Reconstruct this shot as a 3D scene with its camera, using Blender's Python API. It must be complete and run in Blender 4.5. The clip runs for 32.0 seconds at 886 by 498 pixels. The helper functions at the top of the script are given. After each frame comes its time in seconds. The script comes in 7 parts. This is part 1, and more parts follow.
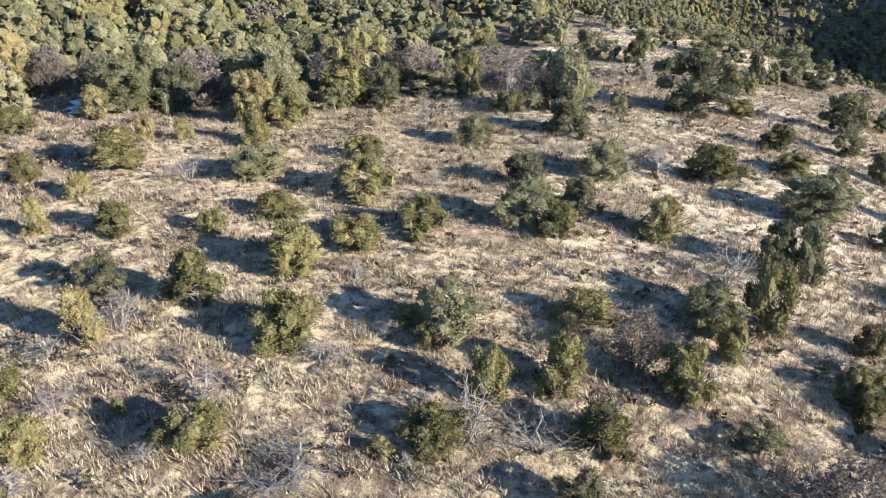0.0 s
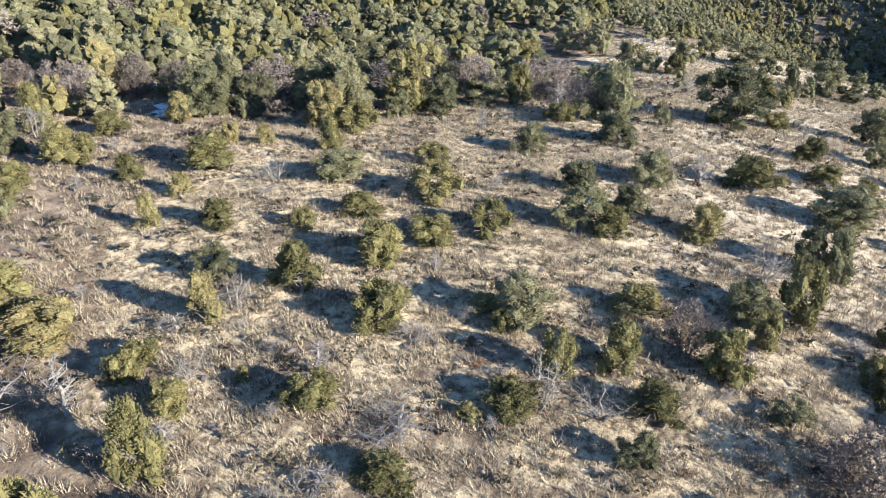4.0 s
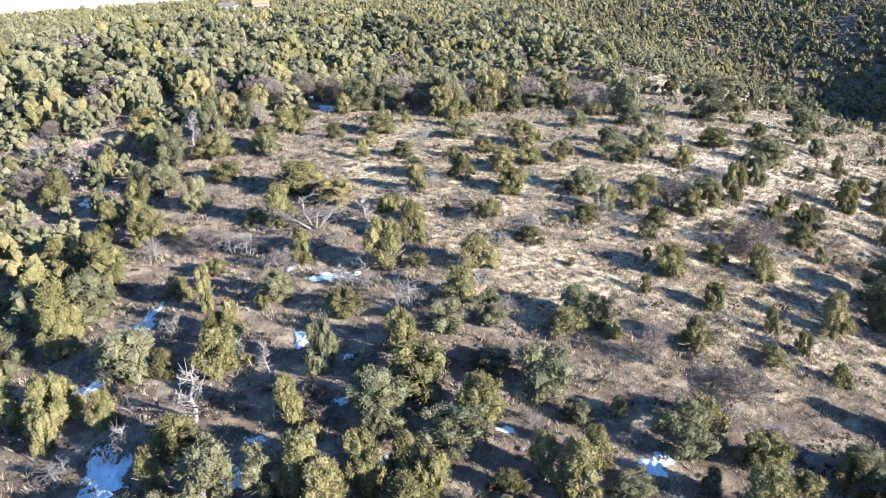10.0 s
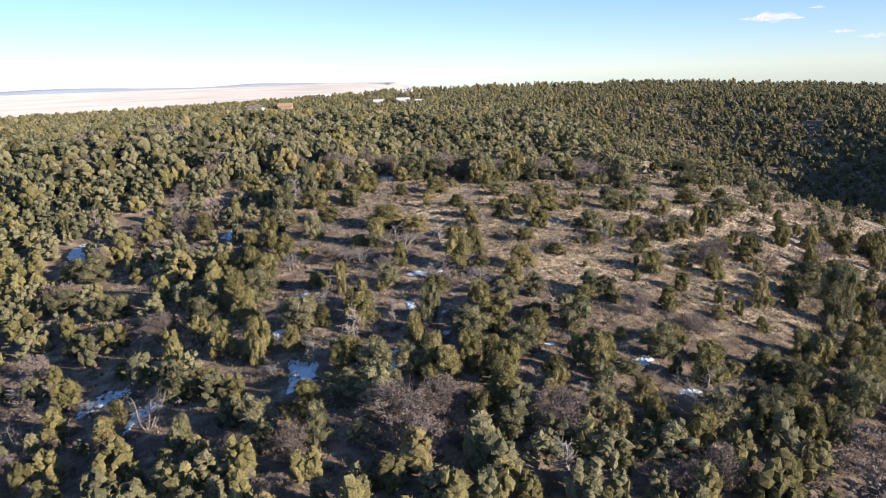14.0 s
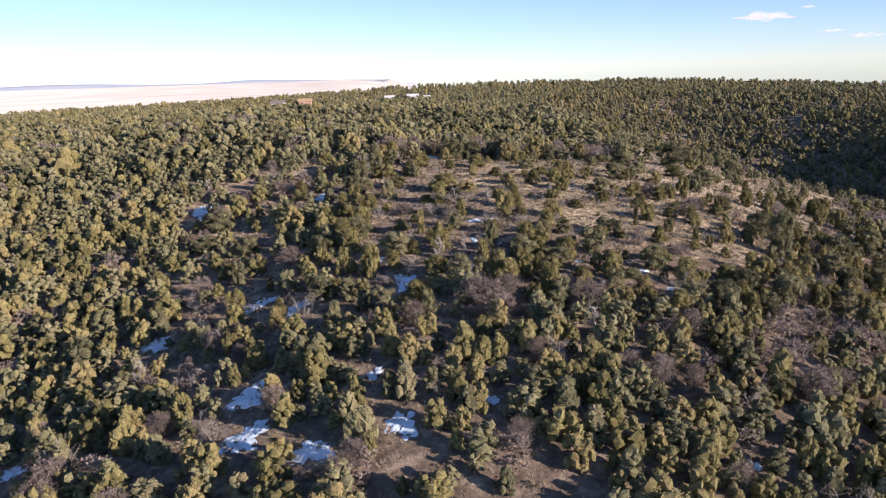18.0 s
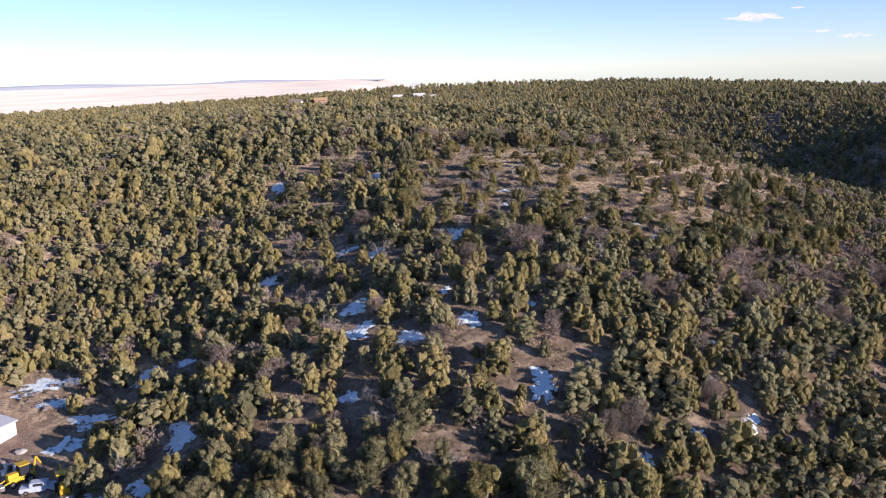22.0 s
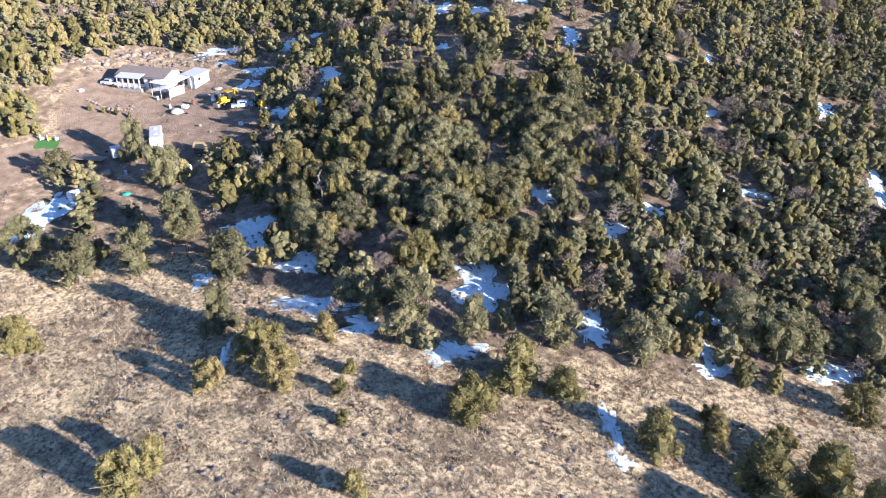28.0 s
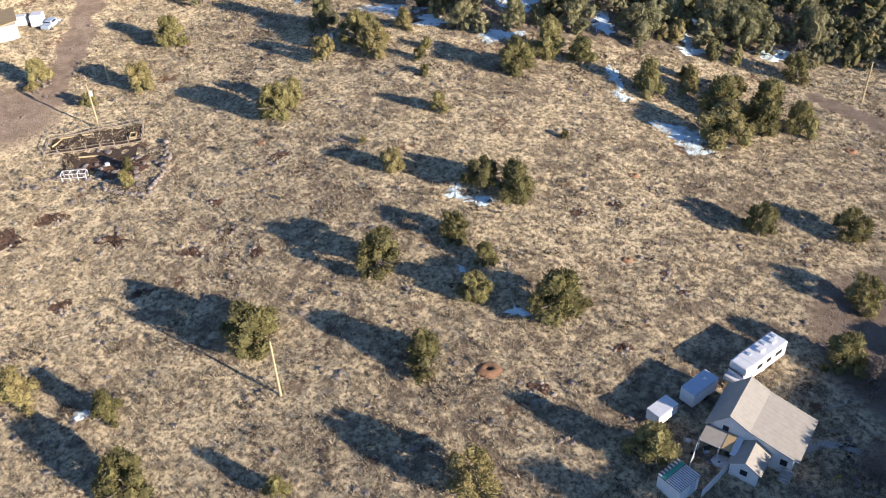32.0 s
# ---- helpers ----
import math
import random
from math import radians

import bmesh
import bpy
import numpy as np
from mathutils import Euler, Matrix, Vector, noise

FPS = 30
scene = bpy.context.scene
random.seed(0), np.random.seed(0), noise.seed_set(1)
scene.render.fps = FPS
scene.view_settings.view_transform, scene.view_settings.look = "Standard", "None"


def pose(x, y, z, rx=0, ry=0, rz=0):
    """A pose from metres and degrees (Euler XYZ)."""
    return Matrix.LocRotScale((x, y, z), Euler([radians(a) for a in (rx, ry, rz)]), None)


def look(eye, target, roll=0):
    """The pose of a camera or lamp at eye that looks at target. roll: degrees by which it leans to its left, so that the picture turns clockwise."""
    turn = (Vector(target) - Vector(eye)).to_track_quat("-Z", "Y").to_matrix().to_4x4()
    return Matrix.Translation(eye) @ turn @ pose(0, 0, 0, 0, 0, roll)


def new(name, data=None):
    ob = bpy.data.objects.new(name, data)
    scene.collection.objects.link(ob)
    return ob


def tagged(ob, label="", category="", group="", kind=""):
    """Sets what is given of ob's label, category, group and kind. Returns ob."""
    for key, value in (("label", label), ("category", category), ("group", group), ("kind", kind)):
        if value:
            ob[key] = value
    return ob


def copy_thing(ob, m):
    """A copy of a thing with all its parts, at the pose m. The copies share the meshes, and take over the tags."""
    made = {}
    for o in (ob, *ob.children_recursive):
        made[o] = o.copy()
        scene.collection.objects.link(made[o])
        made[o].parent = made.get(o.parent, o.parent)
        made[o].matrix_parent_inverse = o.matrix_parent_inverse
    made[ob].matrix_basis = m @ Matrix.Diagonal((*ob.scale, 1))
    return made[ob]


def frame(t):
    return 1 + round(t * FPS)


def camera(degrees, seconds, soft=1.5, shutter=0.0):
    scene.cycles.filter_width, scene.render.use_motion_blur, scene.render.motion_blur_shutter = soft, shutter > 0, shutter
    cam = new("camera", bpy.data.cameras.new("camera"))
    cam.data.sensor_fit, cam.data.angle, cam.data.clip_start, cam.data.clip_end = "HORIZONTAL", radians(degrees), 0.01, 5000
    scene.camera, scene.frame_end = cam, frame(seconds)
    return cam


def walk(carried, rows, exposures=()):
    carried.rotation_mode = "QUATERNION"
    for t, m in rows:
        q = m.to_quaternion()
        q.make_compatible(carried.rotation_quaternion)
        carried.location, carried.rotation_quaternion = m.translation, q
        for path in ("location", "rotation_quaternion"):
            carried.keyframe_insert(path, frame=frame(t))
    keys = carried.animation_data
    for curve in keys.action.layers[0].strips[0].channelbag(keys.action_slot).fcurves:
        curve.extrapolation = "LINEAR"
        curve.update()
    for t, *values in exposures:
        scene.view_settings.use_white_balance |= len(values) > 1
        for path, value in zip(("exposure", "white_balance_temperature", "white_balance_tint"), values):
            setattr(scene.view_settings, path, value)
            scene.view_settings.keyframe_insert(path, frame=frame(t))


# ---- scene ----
cam = camera(54.1, 32.0, soft=1.08)
METRES, EYE, TILT, LEAN, TURN = 300.0, 60.0, -22.2, 3.0, 0.0
ROWS = [
    (0.0, 0.0, 0.0, 0.0, 0.0, 0.0, -0.0),
    (0.5, -0.0003, -0.0002, 0.0012, 0.02, -0.04, -0.06),
    (1.0, -0.0006, -0.0006, 0.0036, 0.97, -0.01, -0.47),
    (1.5, -0.0008, -0.0008, 0.0055, 1.3, 0.05, -0.59),
    (2.0, -0.0013, -0.0015, 0.0057, 1.12, 0.1, -0.64),
    (2.5, -0.0025, -0.0037, 0.0046, 1.04, 0.04, -0.72),
    (4.5, -0.0108, -0.0295, -0.0034, 1.92, 0.01, -1.24),
    (5.0, -0.0131, -0.0389, -0.0063, 1.95, 0.03, -1.28),
    (5.5, -0.0154, -0.0491, -0.0096, 2.02, 0.0, -1.32),
    (6.0, -0.0183, -0.0597, -0.0136, 2.05, 0.05, -1.34),
    (6.5, -0.021, -0.0712, -0.0179, 2.05, 0.05, -1.38),
    (7.0, -0.0235, -0.0829, -0.0226, 2.06, 0.03, -1.45),
    (7.5, -0.0259, -0.0954, -0.028, 2.02, -1.26, -1.45),
    (8.0, -0.0283, -0.108, -0.0329, 2.0, -4.4, -1.53),
    (8.5, -0.0303, -0.121, -0.0382, 2.04, -4.43, -1.57),
    (9.0, -0.0326, -0.1345, -0.0432, 1.94, -2.47, -1.52),
    (9.5, -0.0344, -0.1479, -0.049, 2.0, 0.72, -1.45),
    (10.0, -0.0369, -0.1615, -0.0551, 1.87, 3.93, -1.46),
    (10.5, -0.0393, -0.175, -0.0612, 1.93, 7.12, -1.54),
    (11.0, -0.0419, -0.189, -0.0676, 1.94, 10.37, -1.56),
    (11.5, -0.0443, -0.2026, -0.074, 1.89, 10.93, -1.57),
    (12.0, -0.0466, -0.2167, -0.0802, 1.79, 10.89, -1.62),
    (12.5, -0.0492, -0.231, -0.0864, 1.67, 10.86, -1.63),
    (13.0, -0.0517, -0.2458, -0.0924, 1.65, 10.82, -1.67),
    (13.5, -0.0548, -0.2603, -0.0985, 1.52, 10.77, -1.69),
    (14.0, -0.0579, -0.2749, -0.1046, 1.41, 10.74, -1.69),
    (14.5, -0.0608, -0.2903, -0.1106, 1.4, 10.74, -1.7),
    (16.5, -0.075, -0.3517, -0.1357, 1.13, 10.67, -1.74),
    (17.0, -0.0787, -0.3676, -0.142, 1.1, 10.64, -1.73),
    (17.5, -0.0826, -0.3836, -0.1482, 1.01, 10.59, -1.71),
    (18.0, -0.0864, -0.3997, -0.1547, 0.94, 10.58, -1.72),
    (18.5, -0.0905, -0.416, -0.1611, 0.84, 10.55, -1.66),
    (19.0, -0.0941, -0.4323, -0.1676, 0.78, 10.53, -1.64),
    (19.5, -0.0978, -0.4487, -0.1741, 0.7, 10.55, -1.6),
    (20.0, -0.1014, -0.4655, -0.1806, 0.58, 10.56, -1.53),
    (20.5, -0.105, -0.4824, -0.1871, 0.45, 10.56, -1.47),
    (21.0, -0.1086, -0.4992, -0.1938, 0.41, 10.57, -1.48),
    (21.5, -0.1119, -0.5161, -0.2004, 0.43, 10.56, -1.5),
    (22.0, -0.1151, -0.5331, -0.2072, 0.46, 10.58, -1.52),
    (22.5, -0.1187, -0.5504, -0.2138, 0.44, 10.62, -1.53),
    (23.0, -0.1217, -0.5673, -0.2203, 0.45, 10.6, -1.54),
    (23.5, -0.1253, -0.5847, -0.2269, 0.45, 10.61, -1.54),
    (24.0, -0.1286, -0.6019, -0.2338, 0.46, 10.63, -1.52),
    (24.5, -0.1319, -0.6191, -0.2405, 0.44, 10.62, -1.55),
    (26.5, -0.1469, -0.6886, -0.2696, 0.33, 4.66, -1.6),
    (27.0, -0.1507, -0.7067, -0.2772, 0.28, 1.49, -1.58),
    (27.5, -0.1545, -0.7252, -0.2852, 0.23, -1.67, -1.57),
    (28.0, -0.1586, -0.7442, -0.2936, 0.1, -4.77, -1.54),
    (28.5, -0.162, -0.7637, -0.3025, 0.04, -7.83, -1.52),
    (29.0, -0.1658, -0.7833, -0.3117, -0.02, -10.91, -1.47),
    (29.5, -0.1692, -0.8031, -0.3212, -0.02, -13.98, -1.45),
    (30.0, -0.1729, -0.8228, -0.3292, -0.06, -14.95, -1.42),
    (30.5, -0.1761, -0.843, -0.3378, -0.05, -14.88, -1.38),
    (31.0, -0.1794, -0.8634, -0.3465, -0.04, -14.84, -1.35),
    (31.5, -0.1835, -0.8836, -0.3554, -0.08, -14.76, -1.31),
    (32.0, -0.1872, -0.9036, -0.3642, 0.01, -14.72, -1.26),
]
EXPOSURES = [(0.0, 1.03, 6450, 12), (2.0, 1.06, 6400, 12), (5.0, 1.08, 6250, 11), (7.0, 1.1, 6250, 11), (9.0, 1.4, 6100, 12), (10.0, 1.42, 6000, 13), (10.5, 1.32, 6300, 16), (12.5, 0.52, 6700, 18), (17.0, 0.55, 6850, 27), (25.0, 0.54, 6850, 29), (27.0, 1.33, 6300, 22), (28.0, 1.25, 6400, 20), (29.0, 0.93, 6800, 18), (30.0, 1.02, 6900, 17), (32.0, 0.89, 7050, 16)]
walk(cam, [(t, pose(0, 0, EYE, TILT, LEAN, TURN) @ pose(METRES * x, METRES * y, METRES * z, 90 + pitch, roll, yaw)) for t, x, y, z, yaw, pitch, roll in ROWS], EXPOSURES)

# ---- light ----
SUN_EL, SUN_DIR = 15.5, Vector((0.83, -0.55, 0.0)).normalized()
sun_vec = Vector((SUN_DIR.x * math.cos(radians(SUN_EL)), SUN_DIR.y * math.cos(radians(SUN_EL)), math.sin(radians(SUN_EL))))
world = bpy.data.worlds.new("sky")
world.use_nodes = True
scene.world = world
wn = world.node_tree.nodes
sky = wn.new("ShaderNodeTexSky")
sky.sky_type = "NISHITA"
sky.sun_disc = False
sky.sun_elevation = radians(SUN_EL)
sky.sun_rotation = math.atan2(SUN_DIR.x, SUN_DIR.y)
sky.altitude = 3000
sky.air_density = 1.0
sky.dust_density = 0.3
sky.ozone_density = 4.2
world.node_tree.links.new(sky.outputs[0], wn["Background"].inputs[0])
wn["Background"].inputs[1].default_value = 0.13
sun = new("sun", bpy.data.lights.new("sun", "SUN"))
sun.data.energy, sun.data.angle, sun.data.color = 5.0, radians(0.55), (1.0, 0.93, 0.82)
sun.matrix_world = look(sun_vec * 500, (0, 0, 0))


# ---- materials ----
class Nodes:
    """A material whose Principled shader is wired up step by step."""

    def __init__(self, name, rough=0.9, metal=0.0, spec=0.2):
        self.m = bpy.data.materials.new(name)
        self.m.use_nodes = True
        self.t = self.m.node_tree
        self.b = self.t.nodes["Principled BSDF"]
        self.b.inputs["Roughness"].default_value = rough
        self.b.inputs["Metallic"].default_value = metal
        self.b.inputs["Specular IOR Level"].default_value = spec

    def add(self, kind, **sets):
        n = self.t.nodes.new(kind)
        for k, v in sets.items():
            n.inputs[k.replace("_", " ")].default_value = v
        return n

    def wire(self, a, b):
        self.t.links.new(a, b)

    def noise(self, scale, detail=4.0, rough=0.6, where=None):
        n = self.add("ShaderNodeTexNoise", Scale=scale, Detail=detail, Roughness=rough)
        self.wire(where or self.add("ShaderNodeTexCoord").outputs["Object"], n.inputs["Vector"])
        return n.outputs["Fac"]

    def steps(self, fac, *stops):
        r = self.add("ShaderNodeValToRGB")
        e = r.color_ramp.elements
        while len(e) < len(stops):
            e.new(0.5)
        for el, (p, c) in zip(e, stops):
            el.position, el.color = p, (*c, 1) if len(c) == 3 else c
        self.wire(fac, r.inputs[0])
        return r.outputs[0]

    def mix(self, fac, a, b, blend="MIX"):
        n = self.t.nodes.new("ShaderNodeMix")
        n.data_type, n.blend_type = "RGBA", blend
        for v, i in ((fac, 0), (a, 6), (b, 7)):
            if isinstance(v, (int, float)):
                n.inputs[i].default_value = v
            elif isinstance(v, tuple):
                n.inputs[i].default_value = (*v, 1)
            else:
                self.wire(v, n.inputs[i])
        return n.outputs[2]

    def math(self, op, a, b):
        n = self.t.nodes.new("ShaderNodeMath")
        n.operation = op
        for v, i in ((a, 0), (b, 1)):
            if isinstance(v, (int, float)):
                n.inputs[i].default_value = v
            else:
                self.wire(v, n.inputs[i])
        return n.outputs[0]

    def bump(self, fac, strength, distance):
        n = self.add("ShaderNodeBump", Strength=strength, Distance=distance)
        self.wire(fac, n.inputs["Height"])
        self.wire(n.outputs[0], self.b.inputs["Normal"])

    def colour(self, c):
        if isinstance(c, tuple):
            self.b.inputs["Base Color"].default_value = (*c, 1)
        else:
            self.wire(c, self.b.inputs["Base Color"])
        return self.m


def ground_material():
    n = Nodes("dry_ground", 0.95, spec=0.1)
    n.b.inputs["Diffuse Roughness"].default_value = 1.0
    at = n.add("ShaderNodeAttribute")
    at.attribute_name = "cover"
    sep = n.add("ShaderNodeSeparateColor")
    n.wire(at.outputs["Color"], sep.inputs[0])
    big, mid, fine = n.noise(0.055, 5), n.noise(0.45, 5), n.noise(4.5, 4)
    streak = n.noise(1.6, 6, 0.7)
    soil = n.steps(fine, (0.25, (0.09, 0.066, 0.05)), (0.6, (0.18, 0.135, 0.10)), (0.85, (0.30, 0.25, 0.2)))
    grass = n.steps(streak, (0.4, (0.18, 0.14, 0.096)), (0.475, (0.43, 0.345, 0.225)), (0.565, (0.7, 0.58, 0.385)))
    litter = n.steps(mid, (0.3, (0.11, 0.085, 0.064)), (0.52, (0.245, 0.19, 0.14)), (0.7, (0.48, 0.39, 0.28)))
    earth = n.mix(n.steps(mid, (0.38, (0, 0, 0)), (0.62, (1, 1, 1))), n.steps(fine, (0.2, (0.13, 0.094, 0.07)), (0.8, (0.25, 0.192, 0.148))), n.steps(fine, (0.2, (0.2, 0.15, 0.113)), (0.8, (0.35, 0.278, 0.22))))
    sand = n.steps(n.noise(0.004, 6), (0.3, (0.41, 0.39, 0.345)), (0.7, (0.6, 0.575, 0.52)))
    bare = n.steps(n.math("ADD", n.math("MULTIPLY", mid, 0.6), n.math("MULTIPLY", big, 0.4)), (0.42, (1, 1, 1)), (0.52, (0, 0, 0)))
    pale = n.steps(streak, (0.38, (0.2, 0.155, 0.11)), (0.45, (0.58, 0.475, 0.33)), (0.54, (0.85, 0.73, 0.53)))
    grass = n.mix(at.outputs["Alpha"], grass, pale)
    openland = n.mix(n.math("MULTIPLY", bare, n.math("SUBTRACT", 0.8, n.math("MULTIPLY", at.outputs["Alpha"], 0.5))), grass, soil)
    rust = n.math("ADD", n.math("MULTIPLY", n.noise(0.16, 3), 0.62), n.math("MULTIPLY", n.noise(1.1, 4), 0.38))
    openland = n.mix(n.steps(rust, (0.60, (0, 0, 0)), (0.635, (0.9, 0.9, 0.9))), openland, n.steps(fine, (0.3, (0.085, 0.045, 0.03)), (0.7, (0.22, 0.125, 0.085))))
    fringe = n.math("ADD", sep.outputs[0], n.math("MULTIPLY", n.math("SUBTRACT", mid, 0.5), 0.9))
    c = n.mix(n.steps(fringe, (0.32, (0, 0, 0)), (0.62, (1, 1, 1))), litter, openland)
    worn = n.math("ADD", sep.outputs[1], n.math("MULTIPLY", n.math("SUBTRACT", mid, 0.5), 0.5))
    c = n.mix(n.steps(worn, (0.4, (0, 0, 0)), (0.65, (1, 1, 1))), c, earth)
    c = n.mix(sep.outputs[2], c, sand)
    n.bump(n.math("ADD", n.math("MULTIPLY", fine, 0.5), streak), 0.9, 0.3)
    return n.colour(c)


def leaf_material(name, dark, mid, light, dry, through_light=0.24):
    """Foliage: differs leaf by leaf, tree by tree; some sprays have browned."""
    n = Nodes(name, 0.75, spec=0.25)
    n.b.inputs["Diffuse Roughness"].default_value = 1.0
    isl = n.add("ShaderNodeNewGeometry").outputs["Random Per Island"]
    tree = n.add("ShaderNodeObjectInfo").outputs["Random"]
    at = n.add("ShaderNodeAttribute")
    at.attribute_name = "tint"
    sep = n.add("ShaderNodeSeparateColor")
    n.wire(at.outputs["Color"], sep.inputs[0])
    both = n.math("FRACT", n.math("ADD", tree, sep.outputs[0]), 0.0)
    f = n.math("ADD", n.math("MULTIPLY", isl, 0.3), n.math("MULTIPLY", both, 0.7))
    c = n.steps(f, (0.12, dark), (0.5, mid), (0.88, light))
    patch = n.math("ADD", n.math("MULTIPLY", n.noise(0.9, 3), 0.7), n.math("MULTIPLY", both, 0.45))
    c = n.mix(n.steps(patch, (0.68, (0, 0, 0)), (0.9, (0.7, 0.7, 0.7))), c, dry)
    where = n.add("ShaderNodeNewGeometry").outputs["Position"]
    spray = n.noise(7.0, 3, 0.65, where)
    n.bump(spray, 1.0, 0.16)
    c = n.mix(1.0, c, n.steps(spray, (0.36, (0.7, 0.7, 0.7)), (0.6, (1.18, 1.18, 1.18))), "MULTIPLY")
    c = n.mix(1.0, c, n.steps(n.noise(2.1, 3, 0.6, where), (0.36, (0.8, 0.8, 0.8)), (0.62, (1.15, 1.15, 1.15))), "MULTIPLY")
    # thin leaves let some light through
    thin, both_ways = n.add("ShaderNodeBsdfTranslucent"), n.add("ShaderNodeMixShader")
    n.wire(c, thin.inputs[0])
    both_ways.inputs[0].default_value = through_light
    n.wire(n.b.outputs[0], both_ways.inputs[1])
    n.wire(thin.outputs[0], both_ways.inputs[2])
    n.wire(both_ways.outputs[0], n.t.nodes["Material Output"].inputs[0])
    return n.colour(c)


def simple(name, stops, scale, rough=0.85, bump=0.3, metal=0.0, dist=0.02):
    n = Nodes(name, rough, metal)
    a = n.noise(scale, 5)
    b = n.noise(scale * 7, 4)
    f = n.math("ADD", n.math("MULTIPLY", a, 0.6), n.math("MULTIPLY", b, 0.4))
    if bump:
        n.bump(b, bump, dist)
    return n.colour(n.steps(f, *zip((0.32, 0.68) if len(stops) == 2 else (0.3, 0.5, 0.7), stops)))


ground_mat = ground_material()
juniper_leaf = leaf_material("juniper_leaf", (0.14, 0.129, 0.056), (0.272, 0.244, 0.1), (0.36, 0.318, 0.142), (0.33, 0.24, 0.12))
pinyon_leaf = leaf_material("pinyon_needles", (0.128, 0.127, 0.07), (0.245, 0.237, 0.125), (0.335, 0.32, 0.175), (0.28, 0.235, 0.135))
oak_twig = leaf_material("oak_twigs", (0.2, 0.163, 0.138), (0.31, 0.256, 0.22), (0.41, 0.345, 0.3), (0.32, 0.245, 0.2))
bark = simple("bark", ((0.14, 0.12, 0.105), (0.3, 0.265, 0.23)), 3.0)
dead_wood = simple("dead_wood", ((0.2, 0.18, 0.16), (0.43, 0.395, 0.35)), 4.0)
straw = leaf_material("straw", (0.3, 0.24, 0.16), (0.53, 0.44, 0.305), (0.74, 0.635, 0.46), (0.42, 0.335, 0.23), 0.1)
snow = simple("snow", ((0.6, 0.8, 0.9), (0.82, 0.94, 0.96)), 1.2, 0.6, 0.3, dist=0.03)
stone = simple("stone", ((0.14, 0.115, 0.1), (0.33, 0.28, 0.25)), 1.5)

# ---- the lie of the land: a hill, its foot, a side valley, a far mesa and the plains ----
SWELLS = [
    [3.3, -3.1, -0.6, -0.2, -0.6, -0.3],
    [2.7, -5.4, 2, -2.3, -2.3, -0.7],
    [0.7, -2.7, 9.1, 1.2, 1.2, 1.1],
    [3.5, -1.5, 2.2, -4.6, -2.8, 0.1],
    [2.2, -4.7, 2.2, 1.2, -2.6, -1.2],
    [-0.3, -7.2, 4.7, 6.3, 1.6, -3],
    [2.3, -7.8, -5.5, -2.4, -0.7, -9.5],
    [2.2, -3.6, 2.1, 3.7, 3.2, -10.1],
    [-1.3, 0, 7.9, -4.5, 6.4, -3.9],
    [-3.1, 1.1, 3.7, -14.9, 6.5, -10.3],
    [-1.8, 2.5, 4.4, -3.3, 12.3, -14],
]


def smooth(a, b, v):
    t = np.clip((np.asarray(v, float) - a) / (b - a), 0, 1)
    return t * t * (3 - 2 * t)


def land(x, y):
    x, y = np.asarray(x, float), np.asarray(y, float)
    z = 16.0 + 27.0 * np.tanh((y + 62.0) / 75.0)
    for j, line in enumerate(SWELLS):
        for i, c in enumerate(line):
            z = z + c * np.exp(-((x + 160.0 - 48.0 * i) ** 2 + (y + 250.0 - 42.0 * j) ** 2) / 4232.0)
    s, d = (y - 180) * 0.95 - (x - 165) * 0.32, (x - 165) * 0.95 + (y - 180) * 0.32
    z = z - 56 * np.exp(-(d / 62) ** 2) * (1 - smooth(0, 330, s)) * smooth(-300, -60, s)
    z = z - 2 * smooth(150, 320, y) * (1 - smooth(-420, -160, x))
    z = z - 13 * smooth(100, 450, x) * smooth(200, 600, y) + 9 * smooth(450, 900, y) * smooth(-260, -20, x)
    z = z - 7 * smooth(130, 195, y) * smooth(0, 45, x) * (1 - smooth(330, 480, y))
    # unseen shoulder out of view to the east, added to shade the valley
    z = z + 25 * np.exp(-(((x - 325) / 80) ** 2 + ((y - 230) / 120) ** 2))
    out = smooth(700, 1500, y - 1.44 * np.minimum(x + 150, 0))
    return z * (1 - out) + (18 + 20 * smooth(1500, 4500, y) * (1 - smooth(-700, -200, x)) - 90 * smooth(900, 3000, y) * smooth(-500, 0, x)) * out


def lumps(x, y, size, seed=0.0):
    """Cheap value noise, about -1 to 1, from a few turned waves."""
    x, y = np.asarray(x, float) / size, np.asarray(y, float) / size
    v = 0.0
    for k in range(5):
        a = 1.3 * k + seed
        f = 1.0 + 0.61 * k
        v = v + np.sin(f * (x * math.cos(a) + y * math.sin(a)) * 2.1 + 1.7 * np.sin(f * (y * math.cos(a) - x * math.sin(a)) + a)) / (1 + 0.5 * k)
    return v / 2.2


def ground_z(x, y):
    near = 1 - smooth(250, 500, y)
    return land(x, y) + near * (0.18 * lumps(x, y, 6.0) + 0.06 * lumps(x, y, 1.7, 2.0))


def gz(x, y):
    return float(ground_z(x, y))


